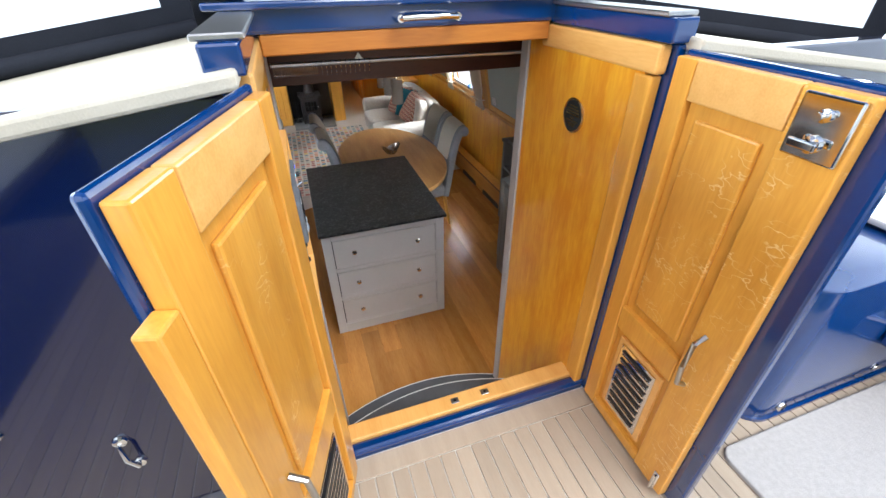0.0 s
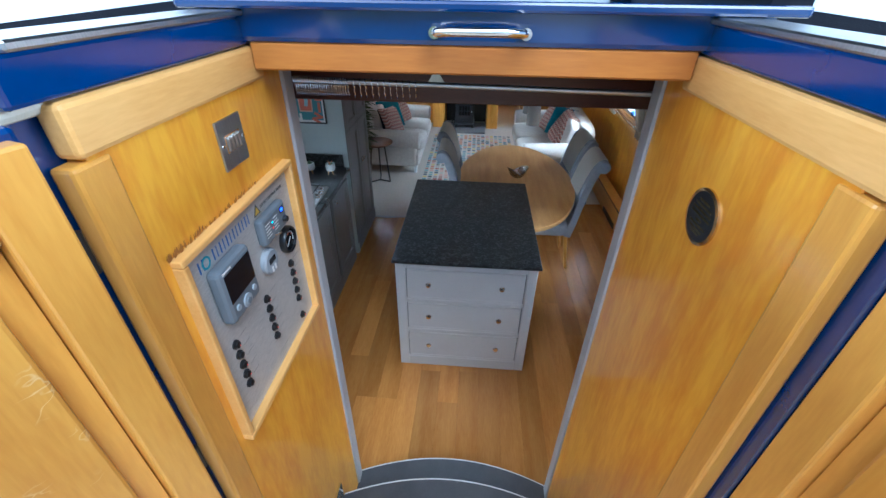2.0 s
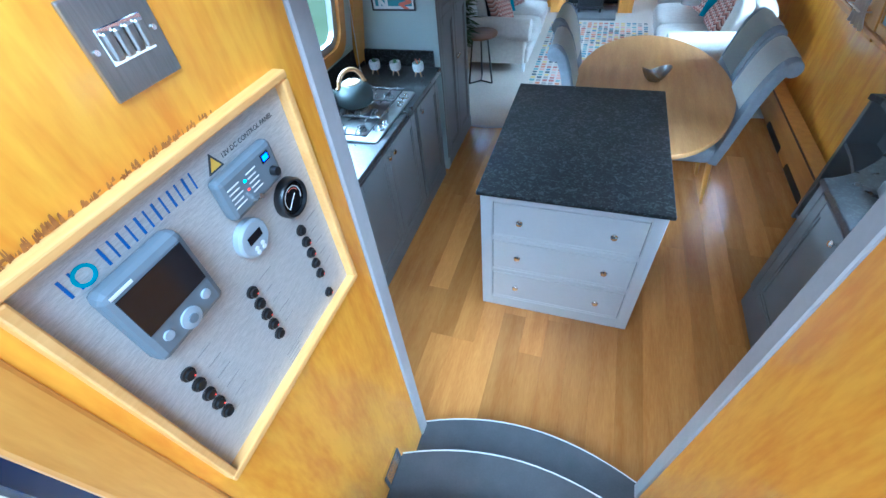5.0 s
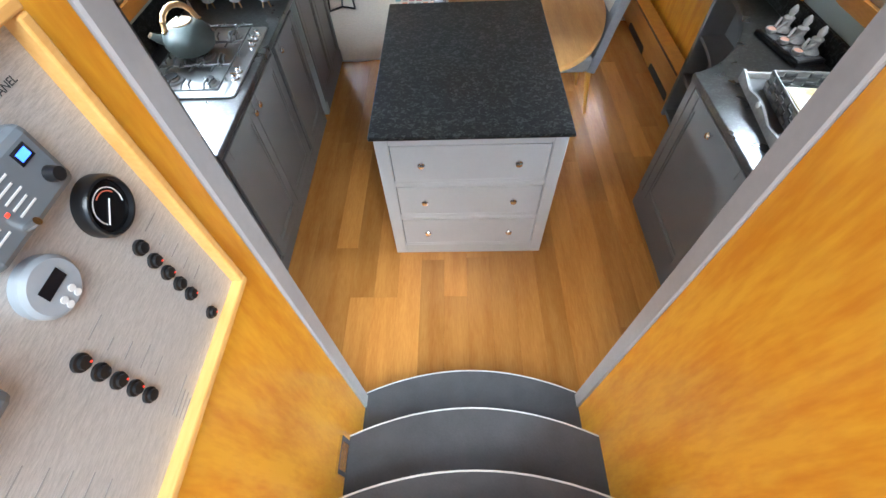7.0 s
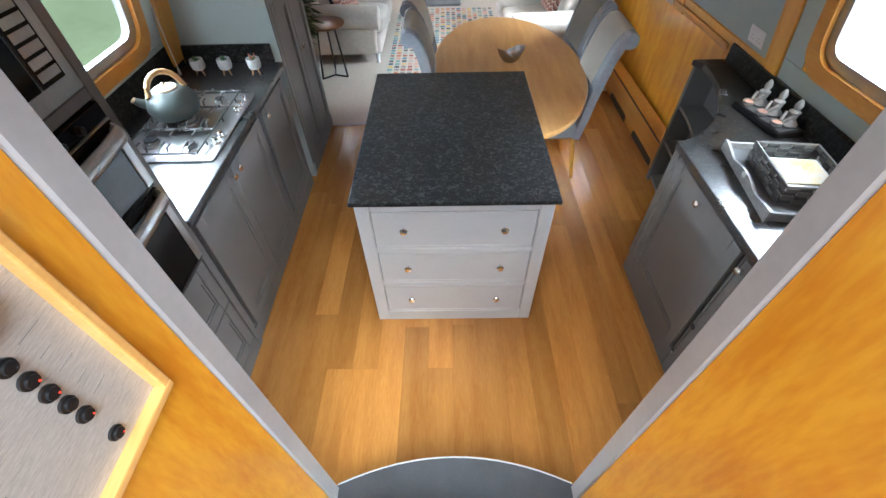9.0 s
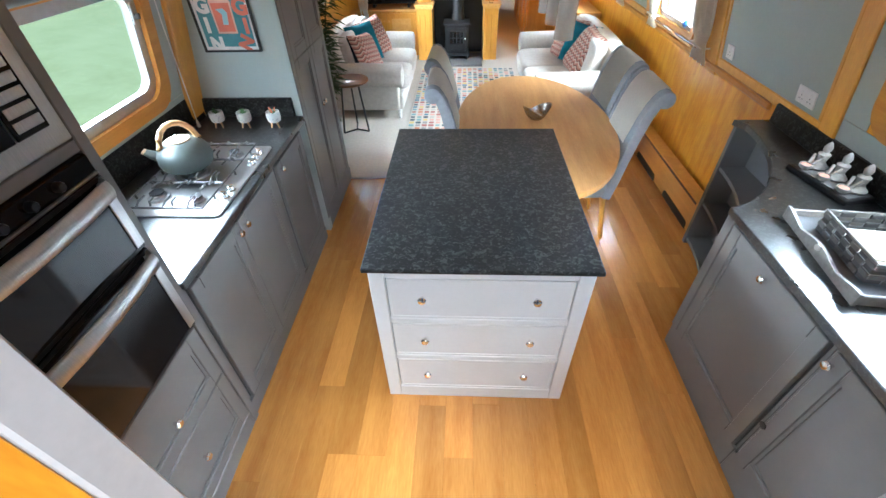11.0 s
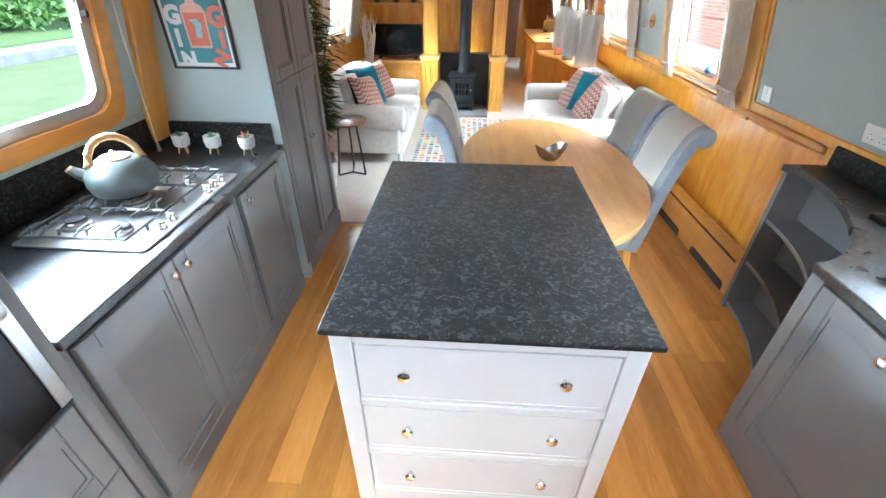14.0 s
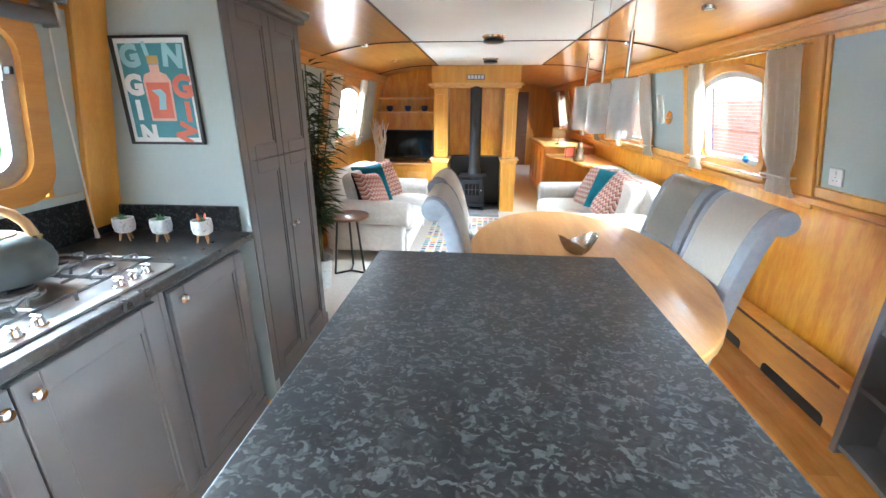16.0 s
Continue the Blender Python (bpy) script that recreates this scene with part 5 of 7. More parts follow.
# ---- dining table and chairs ----
TC, TA, TB = (0.41, 2.57), 0.535, 0.945
tab = thing("dining_table", (TC[0], TC[1], 0), "oval honey oak dining table tucked under the island", "table")
n = 56
ell = lambda k: [(TC[0] + (TA + k) * math.cos(2 * math.pi * i / n), TC[1] + (TB + k) * math.sin(2 * math.pi * i / n)) for i in range(n)]
part("tabletop", bm_prism(ell(0), 0.718, 0.75, None, 0.008), TABLEOAK, tab, "", False)
part("apron", bm_prism(ell(-0.13), 0.63, 0.717), TABLEOAK, tab)
part("pedestal", bm_lathe([(0.09, 0.06), (0.07, 0.14), (0.055, 0.35), (0.08, 0.55), (0.12, 0.63)], 24, (0.5, 2.75, 0)), TABLEOAK, tab, "", True)
for a in (20, 110, 200, 290):
    t = radians(a)
    part("foot", bm_tube([(0.5, 2.75, 0.12), (0.5 + 0.2 * math.cos(t), 2.75 + 0.2 * math.sin(t), 0.07), (0.5 + 0.33 * math.cos(t), 2.75 + 0.33 * math.sin(t), 0.028)], [0.04, 0.032, 0.022], 8), TABLEOAK, tab)


def dining_chair(m):
    """Faces -x; its base centre at the origin."""
    c = thing("dining_chair", (0, 0, 0), "blue grey scroll-back dining chair with a cream back cover", "chair", "chairs round the table")
    st2 = bm_cushion(0.44, 0.46, 0.13, 0.2)
    st2.transform(Matrix.Translation((-0.02, 0, 0.42)))
    part("seat", st2, CHAIRGREY, c, "", True)
    prof = [(0.17, 0.36), (0.20, 0.50), (0.225, 0.65), (0.255, 0.80), (0.285, 0.92), (0.315, 1.00), (0.345, 1.045)]
    own = bmesh.new()
    rows = []
    for i, (x, z) in enumerate(prof):
        a = prof[max(0, i - 1)]
        b = prof[min(len(prof) - 1, i + 1)]
        d = Vector((b[0] - a[0], 0, b[1] - a[1])).normalized()
        nn = Vector((d.z, 0, -d.x))
        th = 0.032
        rows.append([own.verts.new(Vector((x, y, z)) + s * th * nn) for y in (-0.225, 0.225) for s in (-1, 1)])
    for a, b in zip(rows, rows[1:]):
        for q in ((a[0], a[2], b[2], b[0]), (a[1], b[1], b[3], a[3]), (a[0], b[0], b[1], a[1]), (a[2], a[3], b[3], b[2])):
            own.faces.new(q)
    own.faces.new((rows[0][0], rows[0][1], rows[0][3], rows[0][2]))
    own.faces.new((rows[-1][0], rows[-1][2], rows[-1][3], rows[-1][1]))
    bmesh.ops.recalc_face_normals(own, faces=own.faces[:])
    bmesh.ops.bevel(own, geom=[e for e in own.edges if len(e.link_faces) == 2 and e.calc_face_angle() > 0.6], offset=0.01, segments=2, affect="EDGES", profile=0.5)
    part("backrest", own, CHAIRGREY, c, "", True)
    part("scroll", bm_cyl((0.365, -0.228, 1.035), (0.365, 0.228, 1.035), 0.05, None, 24, None, 0.012), CHAIRGREY, c, "rolled top of the back", True)
    cov = bmesh.new()
    cr = []
    path = [(0.203, 0.75), (0.216, 0.80), (0.247, 0.92), (0.277, 1.00), (0.302, 1.045), (0.330, 1.077), (0.365, 1.089), (0.40, 1.078)]
    for x, z in path:
        cr.append([cov.verts.new((x, y, z)) for y in (-0.165, -0.155, 0.155, 0.165)])
    for a, b in zip(cr, cr[1:]):
        for k in range(3):
            cov.faces.new((a[k], a[k + 1], b[k + 1], b[k]))
    bmesh.ops.solidify(cov, geom=cov.faces[:], thickness=0.004)
    part("back_cover", cov, CHAIRCREAM, c, "cream cloth cover over the back", True)
    for x, y, tx in ((-0.19, -0.19, -0.20), (-0.19, 0.19, -0.20), (0.16, -0.19, 0.22), (0.16, 0.19, 0.22)):
        part("leg", bm_tube([(x, y, 0.37), (tx, y, 0.0)], [0.022, 0.014], 8), OAK, c, "tapered oak leg")
    c.matrix_basis = m
    return c


ch = dining_chair(pose(0.725, 2.41, 0.0, 0, 0, 0))
copy_thing(ch, pose(0.735, 2.91, 0.0, 0, 0, 3))
copy_thing(ch, pose(0.10, 2.50, 0.0, 0, 0, 180))
copy_thing(ch, pose(0.07, 3.0, 0.0, 0, 0, 177))
own = bmesh.new()
rings = []
for i in range(6):
    f = i / 5
    ring = []
    for k in range(32):
        t = 2 * math.pi * k / 32
        flare = 1 + 0.35 * f * abs(math.cos(t)) ** 2
        ring.append(own.verts.new((0.43 + (0.022 + 0.055 * f ** 0.7) * flare * math.cos(t + 0.4), 2.61 + (0.022 + 0.05 * f ** 0.7) * math.sin(t + 0.4), 0.751 + 0.085 * f * f * (0.55 + 0.65 * abs(math.cos(t)) ** 1.5) + 0.003 * f * math.sin(k * math.pi))))
    rings.append(ring)
for a, b in zip(rings, rings[1:]):
    for k in range(32):
        own.faces.new((a[k], a[(k + 1) % 32], b[(k + 1) % 32], b[k]))
own.faces.new(rings[0])
bmesh.ops.solidify(own, geom=own.faces[:], thickness=0.004)
single("silver_bowl", own, SILVER, "crinkled silver shell bowl on the dining table", "bowl", smooth=True)

# ---- pendant lamp ----
for y in (2.33, 2.68, 3.01):
    p = thing("pendant_light", (0.475, y, 1.33), "clear ribbed glass cylinder pendant on a chrome tube", "pendant light", "pendants over the table")
    sh = bm_lathe([(0.053, 0.0), (0.053, 0.22), (0.050, 0.22), (0.050, 0.0)], 28, (0.475, y, 1.335))
    part("shade", sh, PENDANT, p, "ribbed clear glass shade", True)
    inner = part("diffuser", bm_lathe([(0.036, 0.03), (0.036, 0.18), (0.034, 0.18), (0.034, 0.03)], 24, (0.475, y, 1.335)), FROST, p, "frosted inner glass tube", True)
    part("cap", bm_cyl((0.475, y, 1.53), (0.475, y, 1.565), 0.014, 0.010, 16), CHROME, p, "", True)
    part("tube", bm_cyl((0.475, y, 1.56), (0.475, y, 1.72), 0.008, None, 10), CHROME, p, "", True)
    part("wire", bm_cyl((0.475, y, 1.72), (0.475, y, 1.981), 0.0018, None, 6), STEEL, p)
    part("ceiling_rose", bm_cyl((0.475, y, 1.966), (0.475, y, 1.981), 0.03, None, 16), CHROME, p)
for y in (4.23, 5.85):
    v = thing("mushroom_vent", (0, y, 1.98), "black and chrome mushroom vent in the ceiling", "vent", "ceiling vents")
    part("rim", bm_cyl((0, y, 1.966), (0, y, 1.981), 0.085, 0.095, 28), CHROME, v, "", True)
    part("dome", bm_lathe([(0.07, -0.035), (0.082, -0.03), (0.082, -0.012), (0.06, 0.0)], 24, (0, y, 1.966)), BLACK, v, "", True)
for x in (-1.12, 1.12):
    for y in (3.2, 4.5, 5.8):
        z = CZ + (TOPZ - CZ) * (abs(x) - CX) / (WALLX - LEANIN * (TOPZ - KNEE) - CX) + 0.03
        d = thing("downlight", (x, y, z), "small recessed chrome downlight, switched off", "downlight", "ceiling downlights")
        part("bezel", bm_cyl((x, y, z - 0.010), (x, y, z + 0.01), 0.036, 0.04, 20), CHROME, d, "", True)
        part("lens", bm_cyl((x, y, z - 0.012), (x, y, z - 0.0101), 0.024, None, 16), WHITE, d)


# ---- windows, curtains and panels of the cabin sides ----
def cabin_window(name, side, o, frame_w, radius, arch, frame_mat, label, sash=0.036):
    y0, y1, z0, z1 = o
    put = hull(side)
    w = thing(name, put(0, (y0 + y1) / 2, z0), label, "window", kind="structure")
    part("window_frame", bm_ring(rounded(y0 - 0.015, y1 + 0.015, z0 - 0.015, z1 + 0.015, radius + 0.02, 6, arch), rounded(y0 + frame_w, y1 - frame_w, z0 + frame_w, z1 - frame_w, radius, 6, arch), -0.010, 0.028, put), frame_mat, w, "rounded honey wood window lining", True)
    a = frame_w
    part("sash", bm_ring(rounded(y0 + a, y1 - a, z0 + a, z1 - a, radius, 6, arch), rounded(y0 + a + sash, y1 - a - sash, z0 + a + sash, z1 - a - sash, max(0.02, radius - 0.03), 6, arch), -0.035, 0.004, put), LIGHTALU, w, "grey aluminium sash", True)
    g = part("pane", bm_plate(rounded(y0 + a + 0.02, y1 - a - 0.02, z0 + a + 0.02, z1 - a - 0.02, max(0.02, radius - 0.02), 6, arch), -0.024, -0.020, put), GLASS, w)
    g.visible_shadow = False
    return w


LIGHTALU = material("grey_aluminium", (0.50, 0.51, 0.52), 0.35, 0.8, scale=10)
cabin_window("window_1", -1, LEFT_OPEN[0], 0.058, 0.10, 0.0, OAK_LONG, "galley window with rounded honey wood frame", 0.05)
cabin_window("window_2", 1, RIGHT_OPEN[0], 0.058, 0.10, 0.0, OAK_LONG, "galley window with rounded honey wood frame", 0.05)
cabin_window("window_3", 1, RIGHT_OPEN[1], 0.03, 0.06, 0.05, OAK_LONG, "arched saloon window with honey wood frame")
cabin_window("window_4", 1, RIGHT_OPEN[2], 0.03, 0.06, 0.05, OAK_LONG, "arched saloon window with honey wood frame")
cabin_window("window_5", 1, RIGHT_OPEN[3], 0.03, 0.06, 0.05, OAK_LONG, "arched corridor window with honey wood frame")
cabin_window("window_7", 1, RIGHT_OPEN[4], 0.03, 0.06, 0.05, OAK_LONG, "arched corridor window with honey wood frame")
cabin_window("window_6", -1, LEFT_OPEN[1], 0.03, 0.06, 0.05, OAK_LONG, "arched saloon window with honey wood frame")
put = hull(-1)
hn = thing("window_catch", put(0.03, 1.94, 1.6), "black and steel window catch", "catch")
part("plate", bm_side(-1, 1.872, 1.892, 1.53, 1.62, 0.0045, 0.014, None, 0.002), STEEL, hn)
part("lever", bm_side(-1, 1.875, 1.889, 1.55, 1.575, 0.014, 0.04, None, 0.003), BLACK, hn)


def panel(side, y0, y1, z0, z1, mat, label):
    p = setting("wall_panel", bm_side(side, y0, y1, z0, z1, 0.001, 0.006, None, 0.001), mat, label, "panel")
    return p


def post(side, y0, y1, z0=KNEE, z1=TOPZ - 0.086, o=0.018, nm="wall_post"):
    setting(nm, bm_side(side, y0, y1, z0, z1, 0.001, o, None, 0.005), OAK, "honey oak moulding on the cabin side", "trim")


panel(-1, 0.79, 2.12, 0.932, 1.12, DUCK, "pale painted panel under the galley window")
panel(-1, 1.998, 2.12, 1.122, 1.78, DUCK, "pale painted panel beside the galley window")
post(-1, 2.122, 2.275, 0.93, 1.86, 0.03)
panel(1, 0.06, 1.72, 0.932, 1.13, DUCK, "pale painted panel under the galley window")
panel(1, 1.578, 1.72, 1.132, 1.78, DUCK, "pale painted panel beside the galley window")
post(1, 1.722, 1.83)
panel(1, 1.86, 2.90, 1.06, 1.76, SAGE, "grey green panel with sockets")
post(1, 1.832, 2.93, 1.0, 1.058, 0.014)
post(1, 1.832, 1.858, 1.059, 1.78, 0.014)
post(1, 2.902, 2.93, 1.059, 1.78, 0.014)
post(1, 2.94, 3.08)
panel(1, 4.46, 5.18, 1.06, 1.76, SAGE, "grey green panel behind the wall light")
for y0, y1 in ((4.34, 4.458), (5.182, 5.29)):
    post(1, y0, y1)
post(1, 4.46, 5.18, 1.0, 1.058, 0.014)
post(1, 6.48, 6.6)
panel(-1, 6.2, 6.75, 1.0, 1.78, SAGE, "grey green panel beyond the window")
panel(-1, 3.2, 4.7, 1.0, 1.78, SAGE, "grey green panel behind the bamboo")
post(-1, 4.72, 4.86)
for side in (-1, 1):
    y0 = 2.24 if side > 0 else 3.1
    setting("dado_rail", bm_side(side, y0, 11.6, 0.955, 0.998, 0.001, 0.026, None, 0.008), OAK_LONG, "honey oak dado rail", "trim")
for y0, y1 in ((3.30, 4.22), (5.36, 6.28), (7.44, 8.36), (9.5, 10.42)):
    setting("window_ledge", bm_side(1, y0, y1, 1.015, 1.04, 0.001, 0.05, None, 0.006), OAK_PALE, "honey oak window ledge", "sill")
setting("window_ledge", bm_side(-1, 5.09, 6.01, 1.035, 1.06, 0.001, 0.05, None, 0.006), OAK_PALE, "honey oak window ledge", "sill")
bx = bm_box(1.60, 1.715, 2.24, 4.6, 0.0, 0.24, 0.004)
setting("skirting_duct", bx, OAK_LONG, "low honey oak pipe boxing along the wall", "boxing")
setting("duct_rail", bm_box(1.585, 1.70, 2.24, 4.6, 0.24, 0.262, 0.006), OAK, "moulded top of the pipe boxing", "trim")
# dark strips on the rail paint the shade of narrow slots
bmr = None
for k in range(3):
    bmr = bm_box(1.58 - 0.0, 1.586, 2.3, 4.55, 0.243 + k * 0.006, 0.246 + k * 0.006, 0.001, bmr)
setting("duct_slots", bmr, DARKWOOD, "dark strips painted as the shade in the boxing's slots", "trim")
# black plates on the solid face paint the darkness of the cut-outs
for a, b in ((2.34, 2.80), (3.02, 3.48)):
    cut = [(a, 0.0), (b, 0.0), (b, 0.035), (b - 0.008, 0.052), (b - 0.025, 0.06), (a + 0.025, 0.06), (a + 0.008, 0.052), (a, 0.035)]
    setting("duct_gap", bm_plate(cut, 1.597, 1.601, lambda o, y, z: Vector((o, y, z))), BLACK, "black plate painted as the shade in a rounded cut-out of the boxing", "gap")


def curtain(side, y0, y1, z0, z1, tie, label):
    put = hull(side)
    c = thing("curtain", put(0.06, (y0 + y1) / 2, z0), label, "curtain", "linen curtains")
    own = bmesh.new()
    N, M = 40, 12
    g = {}
    for i in range(N + 1):
        for j in range(M + 1):
            f, h = i / N, j / M
            z = z0 + (z1 - z0) * h
            waist = 1 - 0.35 * math.exp(-((h - 0.13) / 0.10) ** 2)
            y = (y0 + y1) / 2 + (f - 0.5) * (y1 - y0) * waist + tie * 0.02 * (1 - h)
            o = 0.057 + 0.026 * math.sin(f * 2 * math.pi * 4 + 0.6 * math.sin(3 * h)) * (1 - 0.4 * math.exp(-((h - 0.13) / 0.1) ** 2))
            g[i, j] = own.verts.new(put(o, y, z))
    for i in range(N):
        for j in range(M):
            own.faces.new((g[i, j], g[i + 1, j], g[i + 1, j + 1], g[i, j + 1]))
    bmesh.ops.solidify(own, geom=own.faces[:], thickness=0.003)
    part("drape", own, CURTAIN, c, "", True)
    zt = z0 + (z1 - z0) * 0.13
    mid, hw = (y0 + y1) / 2, (y1 - y0) * 0.36
    part("tieback", bm_tube([put(0.02, mid - hw, zt), put(0.085, mid - hw, zt), put(0.085, mid + hw, zt), put(0.02, mid + hw, zt)], 0.006, 6), CURTAIN, c)
    return c


for side, (a, b) in ((1, (3.36, 4.16)), (1, (5.42, 6.22)), (1, (7.5, 8.3)), (1, (9.56, 10.36)), (-1, (5.15, 5.95))):
    put = hull(side)
    r = thing("curtain_pole", put(0.06, (a + b) / 2, 1.755), "thin chrome curtain pole above the window", "curtain pole", "window curtain poles")
    part("pole", bm_cyl(put(0.06, a - 0.35, 1.755), put(0.06, b + 0.16, 1.755), 0.008, None, 10), CHROME, r, "", True)
    for y in (a - 0.34, b + 0.14):
        part("bracket", bm_cyl(put(0.018, y, 1.755), put(0.065, y, 1.755), 0.006, None, 8), CHROME, r)
    curtain(side, a - 0.34, a - 0.05, 0.975 if side > 0 else 1.0, 1.755, -1, "cream linen curtain tied back at the window")
    curtain(side, b - 0.13, b + 0.10, 0.985, 1.755, 1, "cream linen curtain tied back at the window")
    r = thing("lower_pole", put(0.05, (a + b) / 2, 1.05), "thin chrome rail across the foot of the window", "curtain pole", "window curtain poles")
    part("pole", bm_cyl(put(0.066, a - 0.2, 1.052), put(0.066, b + 0.16, 1.052), 0.005, None, 8), CHROME, r, "", True)
    part("bracket", bm_cyl(put(0.001, a - 0.19, 1.052), put(0.067, a - 0.19, 1.052), 0.005, None, 8), CHROME, r)
single("blue_float", bm_lathe([(0.004, -0.03), (0.022, -0.02), (0.03, 0), (0.022, 0.02), (0.004, 0.03)], 16, hull(1)(0.0, 3.56, 1.13)), INKBLUE, "small blue glass ball hanging in the window", "ornament", smooth=True)

sc = thing("wall_light", hull(1)(0.006, 4.75, 1.38), "brass wall light with a clear glass tube", "wall light")
put = hull(1)
part("backplate", bm_cyl(put(0.006, 4.75, 1.36), put(0.02, 4.75, 1.36), 0.06, None, 24), BRASSY, sc, "round brass backplate", True)
part("arm", bm_cyl(put(0.02, 4.75, 1.36), put(0.075, 4.75, 1.36), 0.008, None, 8), CHROME, sc)
part("glass_tube", bm_cyl(put(0.08, 4.76, 1.31), put(0.09, 4.76, 1.56), 0.03, None, 18), PENDANT, sc, "clear glass tube", True)


def socket(y, z, two, label):
    s = thing("wall_socket", hull(1)(0.006, y, z), label, "socket", "wall sockets")
    w = 0.073 if two else 0.043
    part("plate", bm_side(1, y - w, y + w, z - 0.043, z + 0.043, 0.0065, 0.014, None, 0.003), WHITE, s)
    for k in ((-0.033, 0.033) if two else (0.0,)):
        part("rocker", bm_side(1, y + k - 0.006, y + k + 0.006, z + 0.012, z + 0.030, 0.014, 0.018, None, 0.001), WHITE, s)
        for dy, dz in ((0, 0.0), (-0.012, -0.018), (0.012, -0.018)):
            part("pin_hole", bm_side(1, y + k + dy - 0.003, y + k + dy + 0.003, z + dz - 0.002, z + dz + 0.002, 0.014, 0.0148, None, 0), BLACK, s)
    return s


socket(1.99, 1.13, True, "white double socket on the grey green panel")
socket(2.80, 1.125, False, "white single socket on the grey green panel")
single("carpet_edge", bm_prism([(-1.1, 3.04), (-0.95, 3.03), (-0.75, 3.06), (-0.75, 3.075), (-1.1, 3.055)], 0.0, 0.007), STEEL, "thin metal carpet edging", "edging")
setting("carpet", bm_prism([(-1.73, 3.0), (-1.1, 3.05), (-0.9, 3.05), (-0.6, 3.10), (-0.2, 3.25), (0.3, 3.45), (0.9, 3.58), (1.6, 3.62), (1.73, 3.62), (1.73, Y1), (-1.73, Y1)], -0.019, 0.004), CARPET, "cream wool carpet in the saloon", "carpet")

# ---- desk and corridor cabinets ----
desk = thing("desk", (1.35, 6.6, 0), "honey oak built-in desk along the wall", "desk")
part("top", bm_prism([(1.70, 5.95), (1.70, 7.5), (0.95, 7.5), (0.98, 7.2), (1.20, 6.8), (1.26, 6.2), (1.40, 5.95)], 0.71, 0.74, None, 0.006), OAK_PALE, desk)
part("panel_end", bm_box(1.42, 1.70, 5.97, 5.99, 0.004, 0.709, 0.003), OAK, desk)
part("back_panel", bm_box(1.66, 1.70, 6.0, 7.48, 0.004, 0.709, 0.003), OAK, desk)
part("shelf", bm_box(1.35, 1.655, 6.0, 7.1, 0.34, 0.36, 0.003), OAK, desk)
cab = thing("corridor_cabinet", (1.3, 8.3, 0), "honey oak corridor cabinet with panelled doors", "cabinet")
part("body", bm_box(0.95, 1.70, 7.505, 9.5, 0.004, 0.83, 0.003), OAK, cab)
part("top", bm_box(0.93, 1.70, 7.502, 9.5, 0.831, 0.855, 0.006), OAK_PALE, cab)
for y in (7.54, 8.02, 8.50, 8.98):
    shaker(cab, -1, 0.95, y, y + 0.46, 0.08, 0.80, OAK)
bd = single("seated_figurine", bm_lathe([(0.07, 0), (0.085, 0.03), (0.06, 0.06), (0.045, 0.10), (0.055, 0.15), (0.03, 0.18), (0.034, 0.21), (0.028, 0.24), (0.01, 0.265)], 18, (1.27, 6.55, 0.741)), material("bronze_figure", (0.16, 0.11, 0.06), 0.45, 0.5, scale=20), "small bronze seated statue on the desk", "statue", smooth=True)
pf = thing("photo_frame", (1.25, 6.95, 0.741), "small picture frame standing on the desk", "picture frame")
part("frame", bm_box(1.16, 1.30, 6.99, 7.005, 0.741, 0.90, 0.003), WALNUT, pf)
part("print", bm_box(1.175, 1.285, 6.986, 6.9895, 0.757, 0.885, 0.001), PRED, pf)
mr2 = thing("table_mirror", (1.2, 7.9, 0.856), "small chrome table mirror on the cabinet", "mirror")
part("stand", bm_lathe([(0.06, 0), (0.055, 0.012), (0.008, 0.02), (0.006, 0.09)], 18, (1.2, 7.9, 0.856)), CHROME, mr2, "", True)
part("disc", bm_box(1.09, 1.31, 7.893, 7.907, 0.945, 1.13, 0.006, None, 2), MIRROR, mr2)


# ---- companionway fittings ----
def lput(o, a, b):
    return Vector((PL + o, a, b))


def rput(o, a, b):
    return Vector((PR - o, a, b))


LEFT_TEXT = Matrix(((0, 0, 1, 0), (1, 0, 0, 0), (0, 1, 0, 0), (0, 0, 0, 1)))


def on_left(y, z, o):
    return Matrix.Translation((PL + o, y, z)) @ LEFT_TEXT


CPX = PL + 0.011
ENGRAVE = material("engraved_grey", (0.30, 0.295, 0.28), 0.5, scale=10)


def cput(o, a, b):
    return Vector((CPX + o, a, b))


def on_plate(y, z, o):
    return Matrix.Translation((CPX + o, y, z)) @ LEFT_TEXT


cp = thing("control_panel", (PL, -0.36, 1.42), "brushed steel boat control panel in an oak frame", "control panel")
for a, b, c, e in ((-0.606, -0.138, 1.931, 1.945), (-0.606, -0.138, 1.446, 1.462), (-0.606, -0.592, 1.4625, 1.9305), (-0.153, -0.138, 1.4625, 1.9305)):
    part("frame_bar", bm_box(PL - 0.002, PL + 0.022, a, b, c, e, 0.003, None, 2), OAK_PALE, cp)
part("plate", bm_box(PL - 0.002, PL + 0.003, -0.592, -0.153, 1.462, 1.931, 0), SATIN, cp, "brushed steel plate")
PANEL = Matrix.Translation((PL + 0.003, -0.646, 2.166)) @ Matrix.Diagonal((1.0, 1.028, 1.028, 1.0)) @ Matrix.Translation((-CPX - 0.005, 0.646, -2.166))


def cpart(name, bm, mat, parent, label="", smooth=False):
    """A fitting of the control panel, brought down onto its plate."""
    bm.transform(PANEL)
    return part(name, bm, mat, parent, label, smooth)


